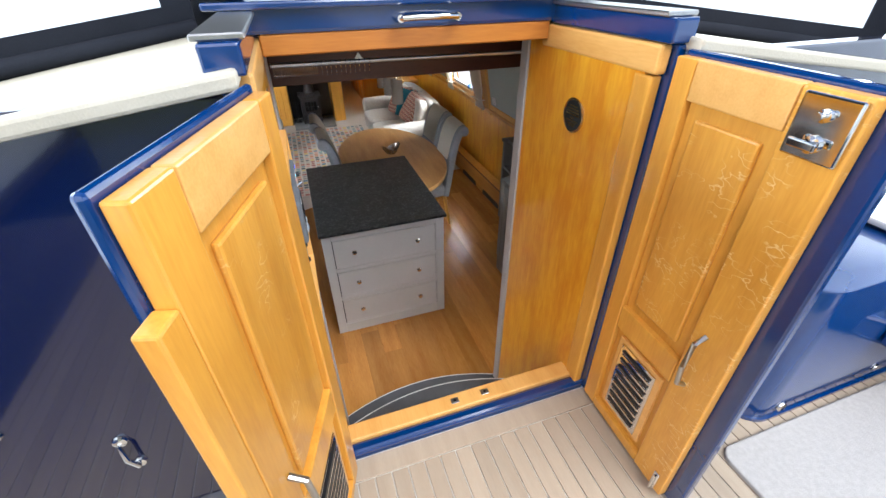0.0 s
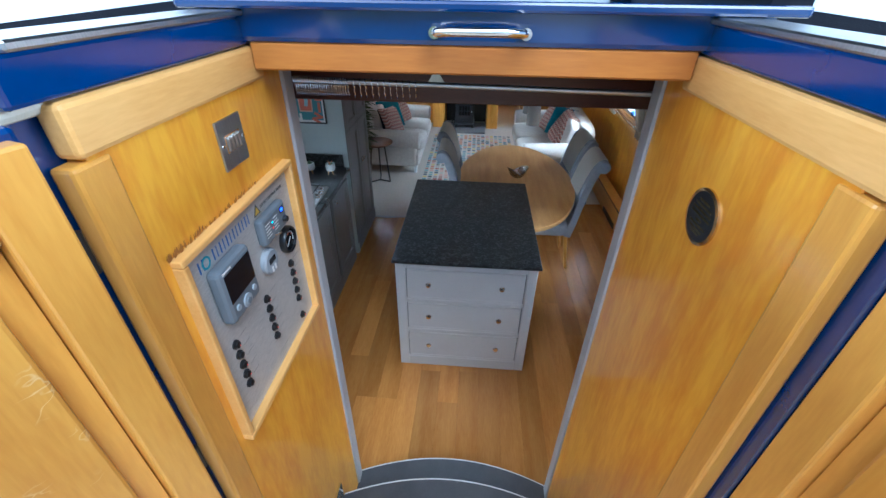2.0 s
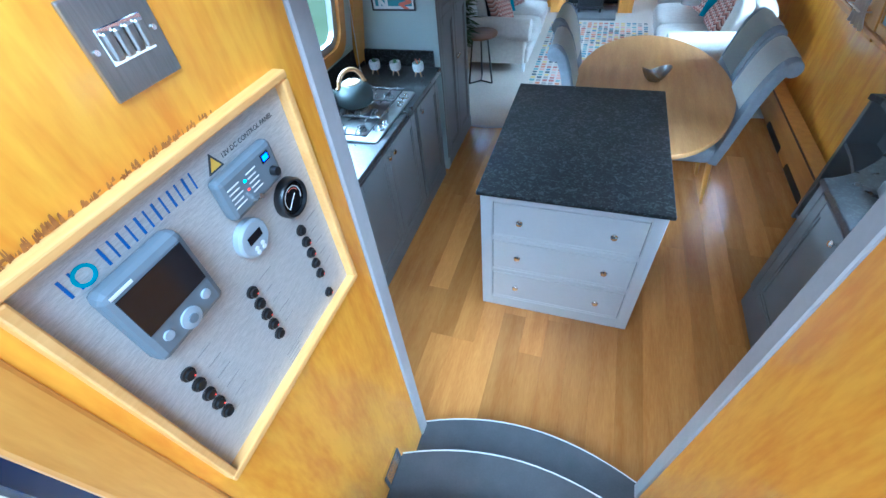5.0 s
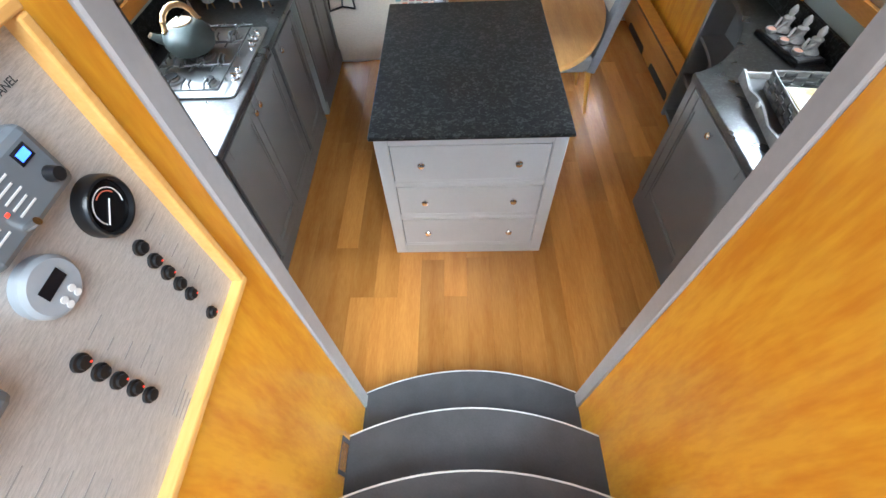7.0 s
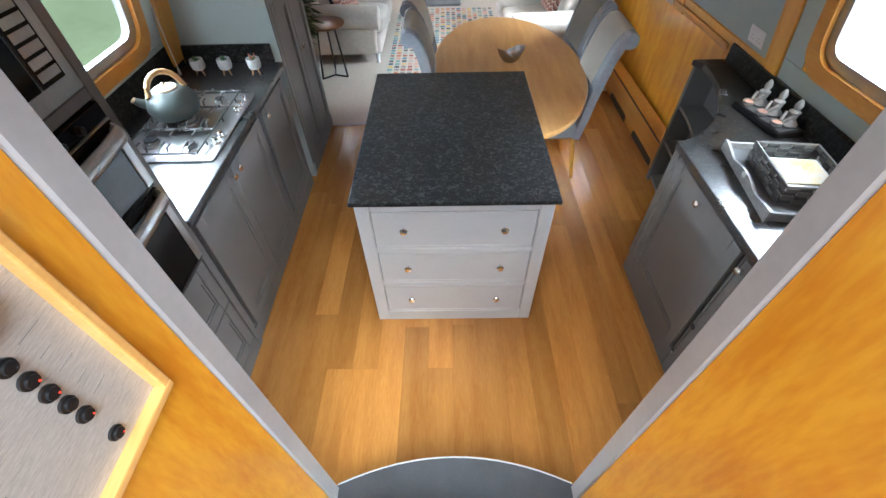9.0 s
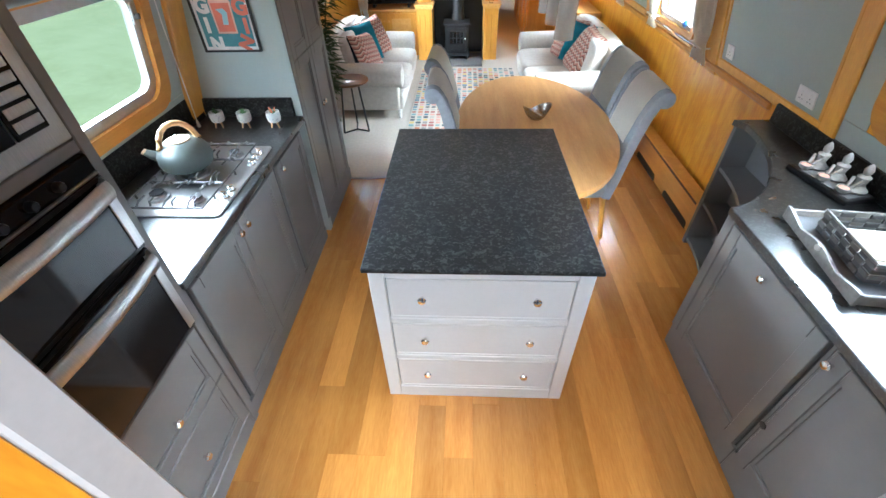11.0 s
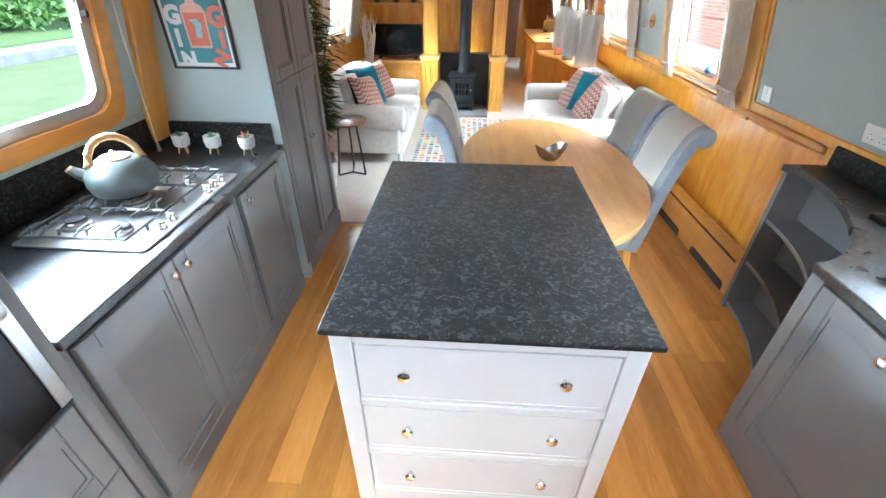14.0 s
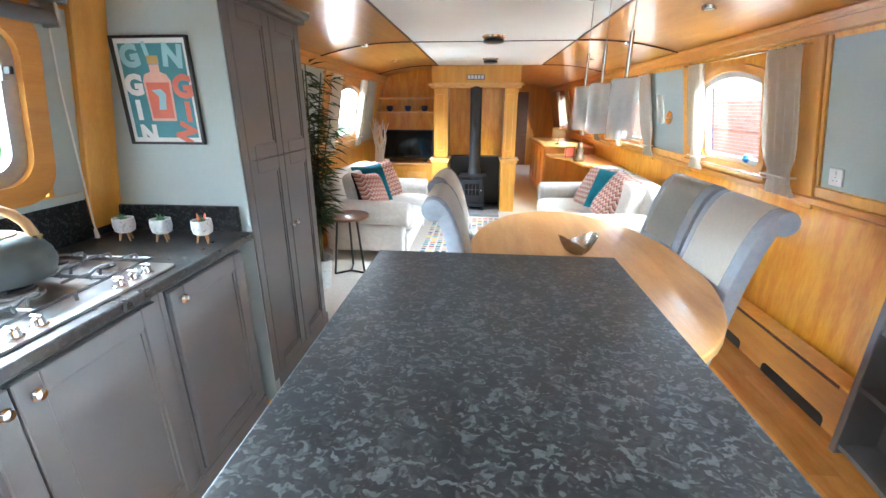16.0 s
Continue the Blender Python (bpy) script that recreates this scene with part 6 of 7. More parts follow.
for k in range(7):
    y = -0.556 + k * 0.0248 + (0.022 if k > 0 else 0)
    for dy, w in ((0.0, 0.0035), (0.0125, 0.0025)):
        cpart("maker_mark", bm_box(CPX + 0.005, CPX + 0.0058, y + dy, y + dy + w, 1.887, 1.911, 0), INKBLUE, cp, "blue bar of a plain maker's mark")
cpart("maker_ring", bm_ring([(-0.533 + 0.013 * math.cos(t / 3), 1.898 + 0.013 * math.sin(t / 3)) for t in range(19)], [(-0.533 + 0.009 * math.cos(t / 3), 1.898 + 0.009 * math.sin(t / 3)) for t in range(19)], 0.005, 0.006, cput), INKTEAL, cp, "teal ring of the maker's mark")
cpart("caption", text_bm("12V DC CONTROL PANEL", 0.0102, 0.0003, on_plate(-0.256, 1.899, 0.0054)), INK, cp)
cpart("warning_sign", bm_plate([(-0.347, 1.888), (-0.317, 1.888), (-0.332, 1.914)], 0.005, 0.006, cput), INK, cp, "black-edged yellow warning triangle")
cpart("warning_field", bm_plate([(-0.342, 1.891), (-0.322, 1.891), (-0.332, 1.908)], 0.006, 0.0066, cput), YELLOW, cp)
disp = cpart("display_unit", bm_box(CPX + 0.005, CPX + 0.036, -0.552, -0.439, 1.76, 1.885, 0.010, None, 2), GREYPLASTIC, cp, "slate grey monitor with dark screen")
cpart("screen", bm_box(CPX + 0.036, CPX + 0.0375, -0.543, -0.449, 1.808, 1.872, 0.001), SCREEN, disp)
cpart("button_ring", bm_lathe([(0.015, 0), (0.015, 0.003), (0.008, 0.004)], 24, (CPX + 0.036, -0.4955, 1.782), (1, 0, 0)), LIGHTPLASTIC, disp, "", True)
cpart("button_core", bm_lathe([(0.0065, 0), (0.0065, 0.006)], 18, (CPX + 0.036, -0.4955, 1.782), (1, 0, 0)), GREYPLASTIC, disp, "", True)
for y in (-0.528, -0.463):
    cpart("button", bm_lathe([(0.007, 0), (0.0065, 0.003)], 18, (CPX + 0.036, y, 1.79), (1, 0, 0)), LIGHTPLASTIC, disp, "", True)
cpart("mark", bm_box(CPX + 0.036, CPX + 0.0368, -0.544, -0.515, 1.876, 1.880, 0), WHITE, disp)
inv = cpart("inverter_unit", bm_box(CPX + 0.005, CPX + 0.028, -0.361, -0.242, 1.819, 1.887, 0.008, None, 2), GREYPLASTIC, cp, "slate grey inverter control with blue readout")
cpart("readout", bm_box(CPX + 0.028, CPX + 0.0288, -0.275, -0.257, 1.862, 1.876, 0), SCREEN, inv)
cpart("digits", bm_box(CPX + 0.0289, CPX + 0.0293, -0.272, -0.260, 1.865, 1.873, 0), LED_BLUE, inv, "glowing blue digits")
cpart("rotary_knob", bm_lathe([(0.008, 0), (0.007, 0.010)], 16, (CPX + 0.028, -0.262, 1.842), (1, 0, 0)), BLACK, inv, "", True)
cpart("toggle", bm_cyl((CPX + 0.028, -0.318, 1.83), (CPX + 0.042, -0.314, 1.836), 0.003, 0.004, 8), CHROME, inv, "", True)
bars = None
for k in range(5):
    for y0, w in ((-0.352, 0.024), (-0.312, 0.022)):
        bars = bm_box(CPX + 0.028, CPX + 0.0286, y0, y0 + w - 0.003 * (k % 2), 1.838 + k * 0.0075, 1.8398 + k * 0.0075, 0, bars)
tagged(cpart("legend", bars, WHITE, inv, "small unreadable white legend"), kind="stuff")
cpart("indicator", bm_box(CPX + 0.028, CPX + 0.0288, -0.320, -0.316, 1.861, 1.864, 0), LED_CYAN, inv)
cpart("indicator", bm_box(CPX + 0.028, CPX + 0.0288, -0.320, -0.316, 1.847, 1.850, 0), LED_RED, inv)
gg = cpart("pressure_gauge", bm_lathe([(0.036, 0), (0.036, 0.012), (0.033, 0.016), (0.030, 0.016), (0.030, 0.010)], 32, (CPX + 0.005, -0.235, 1.765), (1, 0, 0)), BLACK, cp, "round black gauge with red needle", True)
cpart("face", bm_cyl((CPX + 0.015, -0.235, 1.765), (CPX + 0.0156, -0.235, 1.765), 0.029, None, 28), BLACKGLASS, gg)
cpart("scale", bm_tube([(CPX + 0.0162, -0.235 + 0.021 * math.cos(radians(a)), 1.765 + 0.021 * math.sin(radians(a))) for a in range(-30, 211, 15)], 0.0007, 4), WHITE, gg)
cpart("needle", bm_tube([(CPX + 0.0165, -0.252, 1.752), (CPX + 0.0165, -0.228, 1.770)], 0.0008, 4), WHITE, gg)
cpart("red_arc", bm_tube([(CPX + 0.0163, -0.235 + 0.017 * math.cos(radians(a)), 1.765 + 0.017 * math.sin(radians(a))) for a in range(20, 121, 15)], 0.0008, 4), PRED, gg)
dl = cpart("battery_monitor", bm_lathe([(0.032, 0), (0.032, 0.010), (0.028, 0.014), (0.002, 0.0145)], 32, (CPX + 0.005, -0.342, 1.77), (1, 0, 0)), LIGHTPLASTIC, cp, "round grey battery monitor", True)
cpart("readout", bm_box(CPX + 0.0195, CPX + 0.0202, -0.357, -0.327, 1.768, 1.782, 0), SCREEN, dl)
for y, z in ((-0.349, 1.756), (-0.335, 1.756), (-0.349, 1.748), (-0.335, 1.748)):
    cpart("key", bm_cyl((CPX + 0.0195, y, z), (CPX + 0.0206, y, z), 0.004, None, 12), WHITE, dl)
for y in (-0.536, -0.389, -0.241):
    for k in range(5 if y < -0.3 else 6):
        z = 1.692 - k * 0.0297 if k < 5 else 1.511
        sw = cpart("breaker", bm_lathe([(0.0106, 0), (0.0106, 0.004), (0.0075, 0.005), (0.0075, 0.009), (0.002, 0.0095)], 18, (CPX + 0.005, y, z), (1, 0, 0)), BLACK, cp, "round black push switch", True)
        cpart("led", bm_cyl((CPX + 0.0145, y + 0.003, z - 0.004), (CPX + 0.0149, y + 0.003, z - 0.004), 0.0013, None, 8), LED_RED if (k + int(-y * 100)) % 3 else INK, sw)
bars = None
rnd = random.Random(5)
for y in (-0.500, -0.353, -0.205):
    for k in range(5):
        w = rnd.uniform(0.016, 0.032)
        bars = bm_box(CPX + 0.005, CPX + 0.0054, y - 0.012, y - 0.012 + w, 1.694 - k * 0.0297, 1.6955 - k * 0.0297, 0, bars)
for k in range(5):
    bars = bm_box(CPX + 0.005, CPX + 0.0054, -0.40, -0.40 + rnd.uniform(0.03, 0.06), 1.475 + k * 0.009, 1.4765 + k * 0.009, 0, bars)
tagged(cpart("legend", bars, ENGRAVE, cp, "small unreadable engraved captions"), kind="stuff")

swp = thing("light_switch", (PL, -0.34, 2.01), "brushed steel four-gang light switch plate", "switch")
part("plate", bm_box(PL, PL + 0.005, -0.388, -0.295, 2.01, 2.108, 0.003, None, 2), STEEL, swp)
part("insert", bm_box(PL + 0.005, PL + 0.007, -0.370, -0.313, 2.042, 2.078, 0.002), CHROME, swp)
for k in range(4):
    part("rocker", bm_box(PL + 0.007, PL + 0.012, -0.367 + k * 0.0135, -0.356 + k * 0.0135, 2.046, 2.074, 0.002), STEEL, swp)
for y in (-0.379, -0.304):
    part("screw", bm_cyl((PL + 0.005, y, 2.06), (PL + 0.0065, y, 2.06), 0.003, None, 10), CHROME, swp)

rnd = random.Random(21)
own = bmesh.new()
for k in range(150):
    y = -0.61 + 0.34 * rnd.random() ** 1.4
    h = rnd.uniform(0.003, 0.013) * (1.0 if y < -0.5 else 0.6)
    w = rnd.uniform(0.0008, 0.003)
    z = 1.9455 + rnd.uniform(-0.001, 0.004)
    q = [own.verts.new(lput(0.0005 + k * 0.00003, a, b)) for a, b in ((y - w, z), (y + w, z), (y + w * 0.5 + 0.001, z + h), (y - w * 0.3 + 0.001, z + h * 0.9))]
    own.faces.new(q)
single("scorch_marks", own, SCORCH, "dark weathered stains on the varnish above the panel", "stain", kind="stuff")

ds = thing("builder_plate", (PR, -0.392, 1.91), "round black builder's plate with a brass rim", "plaque")
part("rim", bm_lathe([(0.056, 0), (0.056, 0.004), (0.051, 0.006), (0.048, 0.004)], 36, (PR, -0.392, 1.963), (-1, 0, 0)), BRASSY, ds, "", True)
part("face", bm_cyl((PR - 0.0035, -0.392, 1.963), (PR - 0.005, -0.392, 1.963), 0.049, None, 32), BLACK, ds)
bars = None
for k, (z, w) in enumerate(((1.993, 0.020), (1.984, 0.030), (1.975, 0.034), (1.966, 0.036), (1.955, 0.010), (1.946, 0.030), (1.937, 0.024), (1.930, 0.016))):
    bars = bm_box(PR - 0.0056, PR - 0.005, -0.392 - w, -0.392 + w, z - 0.0022, z + 0.0022, 0, bars)
part("legend", bars, BRASSY, ds, "brass bars of unreadable lettering")

# ---- galley things on the left worktop ----
hob = thing("gas_hob", (-1.36, 1.52, 0.92), "brushed steel five-burner gas hob", "hob")
HX0, HX1, HY0, HY1 = -1.60, -1.125, 1.19, 1.845
part("plate", bm_prism([(a, b) for a, b in rounded(HX0, HX1, HY0, HY1, 0.02, 4)], 0.921, 0.929, None, 0.003), HOBSTEEL := material("hob_steel", (0.62, 0.62, 0.61), 0.34, 1.0, base2=(0.60, 0.60, 0.59), scale=6, stretch=(1, 8, 1), fine=80), hob)
for bx_, by_, r in ((-1.47, 1.33, 0.035), (-1.27, 1.30, 0.028), (-1.40, 1.54, 0.055), (-1.47, 1.74, 0.035), (-1.28, 1.73, 0.028)):
    bn = part("burner", bm_lathe([(r + 0.014, 0), (r + 0.012, 0.008), (r, 0.010), (r, 0.018), (r - 0.006, 0.024), (0.004, 0.025)], 24, (bx_, by_, 0.929)), STEEL, hob, "", True)
    part("cap", bm_lathe([(r * 0.9, 0), (r * 0.9, 0.005), (r * 0.5, 0.008), (0.002, 0.008)], 20, (bx_, by_, 0.9545)), IRON, bn, "", True)
for gy0, gy1 in ((1.215, 1.425), (1.43, 1.645), (1.65, 1.825)):
    g = part("pan_support", bm_tube([(-1.57, gy0, 0.952), (-1.20, gy0, 0.952), (-1.20, gy1, 0.952), (-1.57, gy1, 0.952)], 0.005, 6, None, True), IRONGREY := material("worn_enamel_iron", (0.12, 0.12, 0.12), 0.35, scale=20, bump=0.2), hob, "cast iron pan support")
    for x in (-1.50, -1.38, -1.27):
        part("finger", bm_tube([(x, gy0, 0.952), (x, gy0 + 0.03, 0.966), (x, gy0 + 0.075, 0.966)], 0.0045, 6), IRONGREY, g)
        part("finger", bm_tube([(x, gy1, 0.952), (x, gy1 - 0.03, 0.966), (x, gy1 - 0.075, 0.966)], 0.0045, 6), IRONGREY, g)
    for x in (-1.54, -1.44, -1.34, -1.24):
        for y, d in ((gy0, 1), (gy1, -1)):
            part("peg", bm_tube([(x, y + 0.012 * d, 0.953), (x, y + 0.018 * d, 0.972), (x, y + 0.05 * d, 0.974)], 0.0048, 6), IRONGREY, g)
    for x in (-1.57, -1.20):
        part("foot", bm_cyl((x, (gy0 + gy1) / 2, 0.929), (x, (gy0 + gy1) / 2, 0.953), 0.005, None, 8), IRONGREY, g)
for y in (1.335, 1.395, 1.64, 1.695, 1.75):
    kb = part("control_knob", bm_lathe([(0.020, 0), (0.020, 0.004), (0.015, 0.006), (0.013, 0.022), (0.010, 0.024)], 18, (-1.158, y, 0.929)), CHROME, hob, "chrome hob knob", True)
    part("grip", bm_box(-1.174, -1.142, y - 0.004, y + 0.004, 0.9535, 0.962, 0.002), CHROME, kb)

KX, KY, KZ = -1.405, 1.555, 0.972
ket = thing("kettle", (KX, KY, KZ), "sage green enamel whistling kettle with a wooden handle", "kettle")
part("body", bm_lathe([(0.085, 0), (0.098, 0.008), (0.108, 0.04), (0.104, 0.07), (0.088, 0.098), (0.06, 0.118), (0.048, 0.121)], 32, (KX, KY, KZ)), KETTLE, ket, "", True)
ld = part("lid", bm_lathe([(0.047, 0), (0.046, 0.005), (0.03, 0.010), (0.004, 0.012)], 24, (KX, KY, KZ + 0.121)), KWOODPALE := material("pale_wood_lid", (0.62, 0.45, 0.28), 0.5, scale=8), ket, "pale wood lid", True)
part("lid_knob", bm_lathe([(0.006, 0), (0.010, 0.010), (0.004, 0.014)], 14, (KX, KY, KZ + 0.133)), CHROME, ld, "", True)
hp = [(KX, KY + 0.075 * math.cos(radians(a)), KZ + 0.10 + 0.095 * math.sin(radians(a))) for a in range(-10, 191, 20)]
part("handle", bm_tube(hp, 0.012, 10), KWOOD, ket, "arched beech handle", True)
for s in (-1, 1):
    part("handle_clip", bm_cyl((KX, KY + s * 0.074, KZ + 0.075), (KX, KY + s * 0.078, KZ + 0.112), 0.007, 0.014, 10), BRASSY, ket, "", True)
part("spout", bm_tube([(KX - 0.03, KY - 0.085, KZ + 0.065), (KX - 0.045, KY - 0.108, KZ + 0.078), (KX - 0.052, KY - 0.124, KZ + 0.095)], [0.024, 0.019, 0.014], 14), KETTLE, ket, "short sage green spout", True)
part("whistle", bm_cyl((KX - 0.052, KY - 0.124, KZ + 0.095), (KX - 0.054, KY - 0.128, KZ + 0.101), 0.0145, 0.012, 14), KWOODPALE, ket, "", True)
ket.matrix_basis = pose(KX - 0.02, KY, KZ, 0, 0, -42) @ Matrix.Diagonal((1.14, 1.14, 1.1, 1.0))

for k, x in enumerate((-1.537, -1.372, -1.194)):
    p = thing("succulent_planter", (x, 2.103, 0.92), "white patterned pot with a succulent on three wooden legs", "planter", "row of small planters")
    if k == 2:
        p["label"] = "white patterned pot with a red-tipped succulent on wooden legs"
    part("pot", bm_lathe([(0.020, 0), (0.034, 0.008), (0.038, 0.030), (0.036, 0.058), (0.033, 0.058), (0.032, 0.048), (0.003, 0.046)], 24, (x, 2.103, 0.953)), CERAMIC, p, "", True)
    for a in (90, 210, 330):
        t = radians(a)
        part("leg", bm_cyl((x + 0.016 * math.cos(t), 2.103 + 0.016 * math.sin(t), 0.957), (x + 0.026 * math.cos(t), 2.103 + 0.026 * math.sin(t), 0.921), 0.0055, 0.003, 8), KWOOD, p, "small wooden leg")
    rnd = random.Random(30 + k)
    lf = bmesh.new()
    for _ in range(26):
        a, u = rnd.uniform(0, 2 * math.pi), rnd.uniform(0.3, 1.4)
        d = Vector((math.cos(a) * math.cos(u), math.sin(a) * math.cos(u), math.sin(u)))
        l = rnd.uniform(0.018, 0.032)
        c = Vector((x, 2.103, 1.003))
        bm_cyl(c, c + d * l, 0.0035, 0.0006, 5, lf)
    part("leaves", lf, SUCC, p)
    if k == 2:
        fl = bmesh.new()
        for a in (40, 160, 280):
            t = radians(a)
            bm_cyl(Vector((x + 0.012 * math.cos(t), 2.103 + 0.012 * math.sin(t), 1.012)), Vector((x + 0.018 * math.cos(t), 2.103 + 0.018 * math.sin(t), 1.034)), 0.006, 0.002, 6, fl)
        part("red_tip", fl, PRED, p, "small red flower tips")
    p.scale = (1.06, 1.06, 1.06)

pic = thing("framed_poster", (-1.39, 2.27, 1.30), "black framed gin poster with a coral bottle on teal", "poster")
QX0, QX1, QZ0, QZ1 = -1.556, -1.228, 1.300, 1.718
part("frame", bm_ring(rounded(QX0, QX1, QZ0, QZ1, 0.001, 1), rounded(QX0 + 0.010, QX1 - 0.010, QZ0 + 0.010, QZ1 - 0.010, 0.001, 1), 2.262, 2.279, yput), BLACK, pic)
part("mount", bm_box(QX0 + 0.009, QX1 - 0.009, 2.272, 2.2785, QZ0 + 0.009, QZ1 - 0.009, 0), PAPER, pic)
sheet = part("print", bm_box(QX0 + 0.026, QX1 - 0.026, 2.2705, 2.2718, QZ0 + 0.028, QZ1 - 0.028, 0), PTEAL, pic, "teal printed sheet")
FRONT = Matrix(((1, 0, 0, 0), (0, 0, -1, 0), (0, 1, 0, 0), (0, 0, 0, 1)))


def poster_letter(ch, x, z, size, mat, turn=0.0, bold=0.006):
    m = Matrix.Translation((x, 2.2702, z)) @ FRONT @ pose(0, 0, 0, 0, 0, turn)
    part("letter", text_bm(ch, size, 0.0002, m, None, bold), mat, sheet)


for ch_, x, z, s, mt_, tn in (("G", -1.487, 1.640, 0.112, PBLUE, 8), ("I", -1.415, 1.668, 0.06, PBLUE, 12), ("N", -1.305, 1.640, 0.112, PBLUE, -6),
                              ("G", -1.494, 1.532, 0.105, PAPER, 0), ("I", -1.494, 1.434, 0.10, PAPER, 0), ("N", -1.470, 1.338, 0.095, PAPER, 0),
                              ("G", -1.285, 1.525, 0.115, PRED, 0), ("I", -1.278, 1.428, 0.10, PRED, 0), ("N", -1.300, 1.345, 0.095, PRED, 60)):
    poster_letter(ch_, x, z, s, mt_, tn)
bt = lambda pts, o0, o1: bm_plate(pts, o0, o1, yput)
part("bottle", bt([(-1.445, 1.395), (-1.335, 1.395), (-1.330, 1.55), (-1.345, 1.575), (-1.370, 1.585), (-1.370, 1.612), (-1.412, 1.612), (-1.412, 1.585), (-1.440, 1.575), (-1.450, 1.55)], 2.2698, 2.2702), PPINK, sheet, "pink bottle outline")
part("bottle_fill", bt([(-1.437, 1.405), (-1.343, 1.405), (-1.340, 1.545), (-1.440, 1.545)], 2.2693, 2.2697), PRED, sheet, "coral bottle")
part("bottle_mark", bt([(-1.402, 1.44), (-1.393, 1.49), (-1.420, 1.515), (-1.38, 1.52), (-1.362, 1.50), (-1.372, 1.44)], 2.2688, 2.2692), PBLUE, sheet)
part("bottle_cap", bt([(-1.415, 1.614), (-1.367, 1.614), (-1.367, 1.645), (-1.415, 1.645)], 2.2693, 2.2697), PGOLD, sheet)

cd = thing("blind_cord", (-1.65, 2.06, 0.93), "white blind cord with a small tassel", "cord")
part("cord", bm_tube([(-1.568, 2.04, 1.73), (-1.60, 2.05, 1.50), (-1.66, 2.09, 0.965)], 0.003, 6), PAPER, cd)
part("tassel", bm_cyl((-1.66, 2.09, 0.97), (-1.664, 2.094, 0.93), 0.006, 0.010, 10), PAPER, cd, "", True)
bl = thing("roller_blind", (-1.55, 1.45, 1.76), "grey rolled-up blind above the galley window", "blind")
part("roll", bm_cyl((-1.545, 0.88, 1.738), (-1.545, 2.03, 1.738), 0.026, None, 16), GREYDARK, bl, "", True)
part("bracket", bm_box(-1.585, -1.515, 2.03, 2.042, 1.708, 1.785, 0.003), STEEL, bl)
part("pelmet", bm_side(-1, 0.86, 2.075, 1.785, 1.81, 0.0, 0.07, None, 0.004), STEEL, bl)

# ---- things on the right worktop ----
tr = thing("serving_tray", (1.4, 0.98, 0.92), "grey white wooden tray with scrolled edges", "tray")
TM = Matrix.Translation((1.40, 0.965, 0.921)) @ pose(0, 0, 0, 0, 0, -7)


def tpart(name, bm, mat, parent, label="", smooth=False):
    bm.transform(TM)
    return part(name, bm, mat, parent, label, smooth)


tpart("base", bm_box(-0.17, 0.17, -0.24, 0.24, 0.004, 0.016, 0.004), GREYDARK, tr)
for s in (-1, 1):
    pts = [(-0.25 + 0.5 * k / 16, 0.03 + 0.022 * abs(math.cos(math.pi * k / 8)) ** 1.3) for k in range(17)]
    tpart("side", bm_plate([(-0.25, 0.0)] + [(0.25, 0.0)] + pts[::-1], s * 0.17, s * 0.182, lambda o, a, b: Vector((o, a, b))), STONEWARE, tr, "scrolled side")
    tpart("end", bm_box(-0.169, 0.169, s * 0.24 - 0.006, s * 0.24 + 0.006, 0.0, 0.045, 0.004), STONEWARE, tr)
tpart("emblem", bm_lathe([(0.014, 0), (0.012, 0.006), (0.004, 0.009)], 12, (-0.182, 0.0, 0.04), (-1, 0, 0)), WHITE, tr, "", True)
bk = thing("woven_basket", (1.44, 0.95, 0.937), "grey and white woven basket of napkins", "basket")
BW, BD, BH = 0.125, 0.155, 0.085
tpart("bottom", bm_box(0.015 - BW, 0.015 + BW, -BD, BD, 0.0165, 0.022, 0.002), GREYPLASTIC, bk)
WEAVE = [material("grey_rush", (0.10, 0.10, 0.10), 0.8, scale=40, bump=0.3, var=0.2), material("pale_rush", (0.20, 0.195, 0.185), 0.8, scale=40, bump=0.3, var=0.2)]
for row in range(4):
    z = 0.022 + row * 0.0195
    for side_ in range(4):
        L = BD if side_ % 2 == 0 else BW
        cnt = 7 if side_ % 2 == 0 else 5
        for k in range(cnt):
            a0 = -L + 2 * L * k / cnt
            out = 0.003 * (1 if (k + row) % 2 else -1)
            if side_ == 0:
                q = (0.015 - BW - 0.004 - out, 0.015 - BW + 0.004 - out, a0 + 0.001, a0 + 2 * L / cnt - 0.001)
            elif side_ == 2:
                q = (0.015 + BW - 0.004 + out, 0.015 + BW + 0.004 + out, a0 + 0.001, a0 + 2 * L / cnt - 0.001)
            elif side_ == 1:
                q = (0.015 + a0 + 0.001, 0.015 + a0 + 2 * L / cnt - 0.001, -BD - 0.004 - out, -BD + 0.004 - out)
            else:
                q = (0.015 + a0 + 0.001, 0.015 + a0 + 2 * L / cnt - 0.001, BD - 0.004 + out, BD + 0.004 + out)
            tpart("strand", bm_box(q[0], q[1], q[2], q[3], z, z + 0.0185, 0.002), WEAVE[(k + row) % 2], bk)
tpart("rim", bm_tube([(0.015 - BW, -BD, 0.102), (0.015 + BW, -BD, 0.102), (0.015 + BW, BD, 0.102), (0.015 - BW, BD, 0.102)], 0.006, 6, None, True), WEAVE[1], bk)
nk = thing("napkins", (1.44, 0.95, 0.96), "folded yellow and white paper napkins in the basket", "napkins")
tpart("stack", bm_box(-0.09, 0.12, -0.12, 0.09, 0.0225, 0.075, 0.008, None, 2), PAPER, nk)
tpart("top_fold", bm_box(-0.075, 0.10, -0.10, 0.07, 0.0755, 0.083, 0.003, None, 2), NAPKIN, nk)

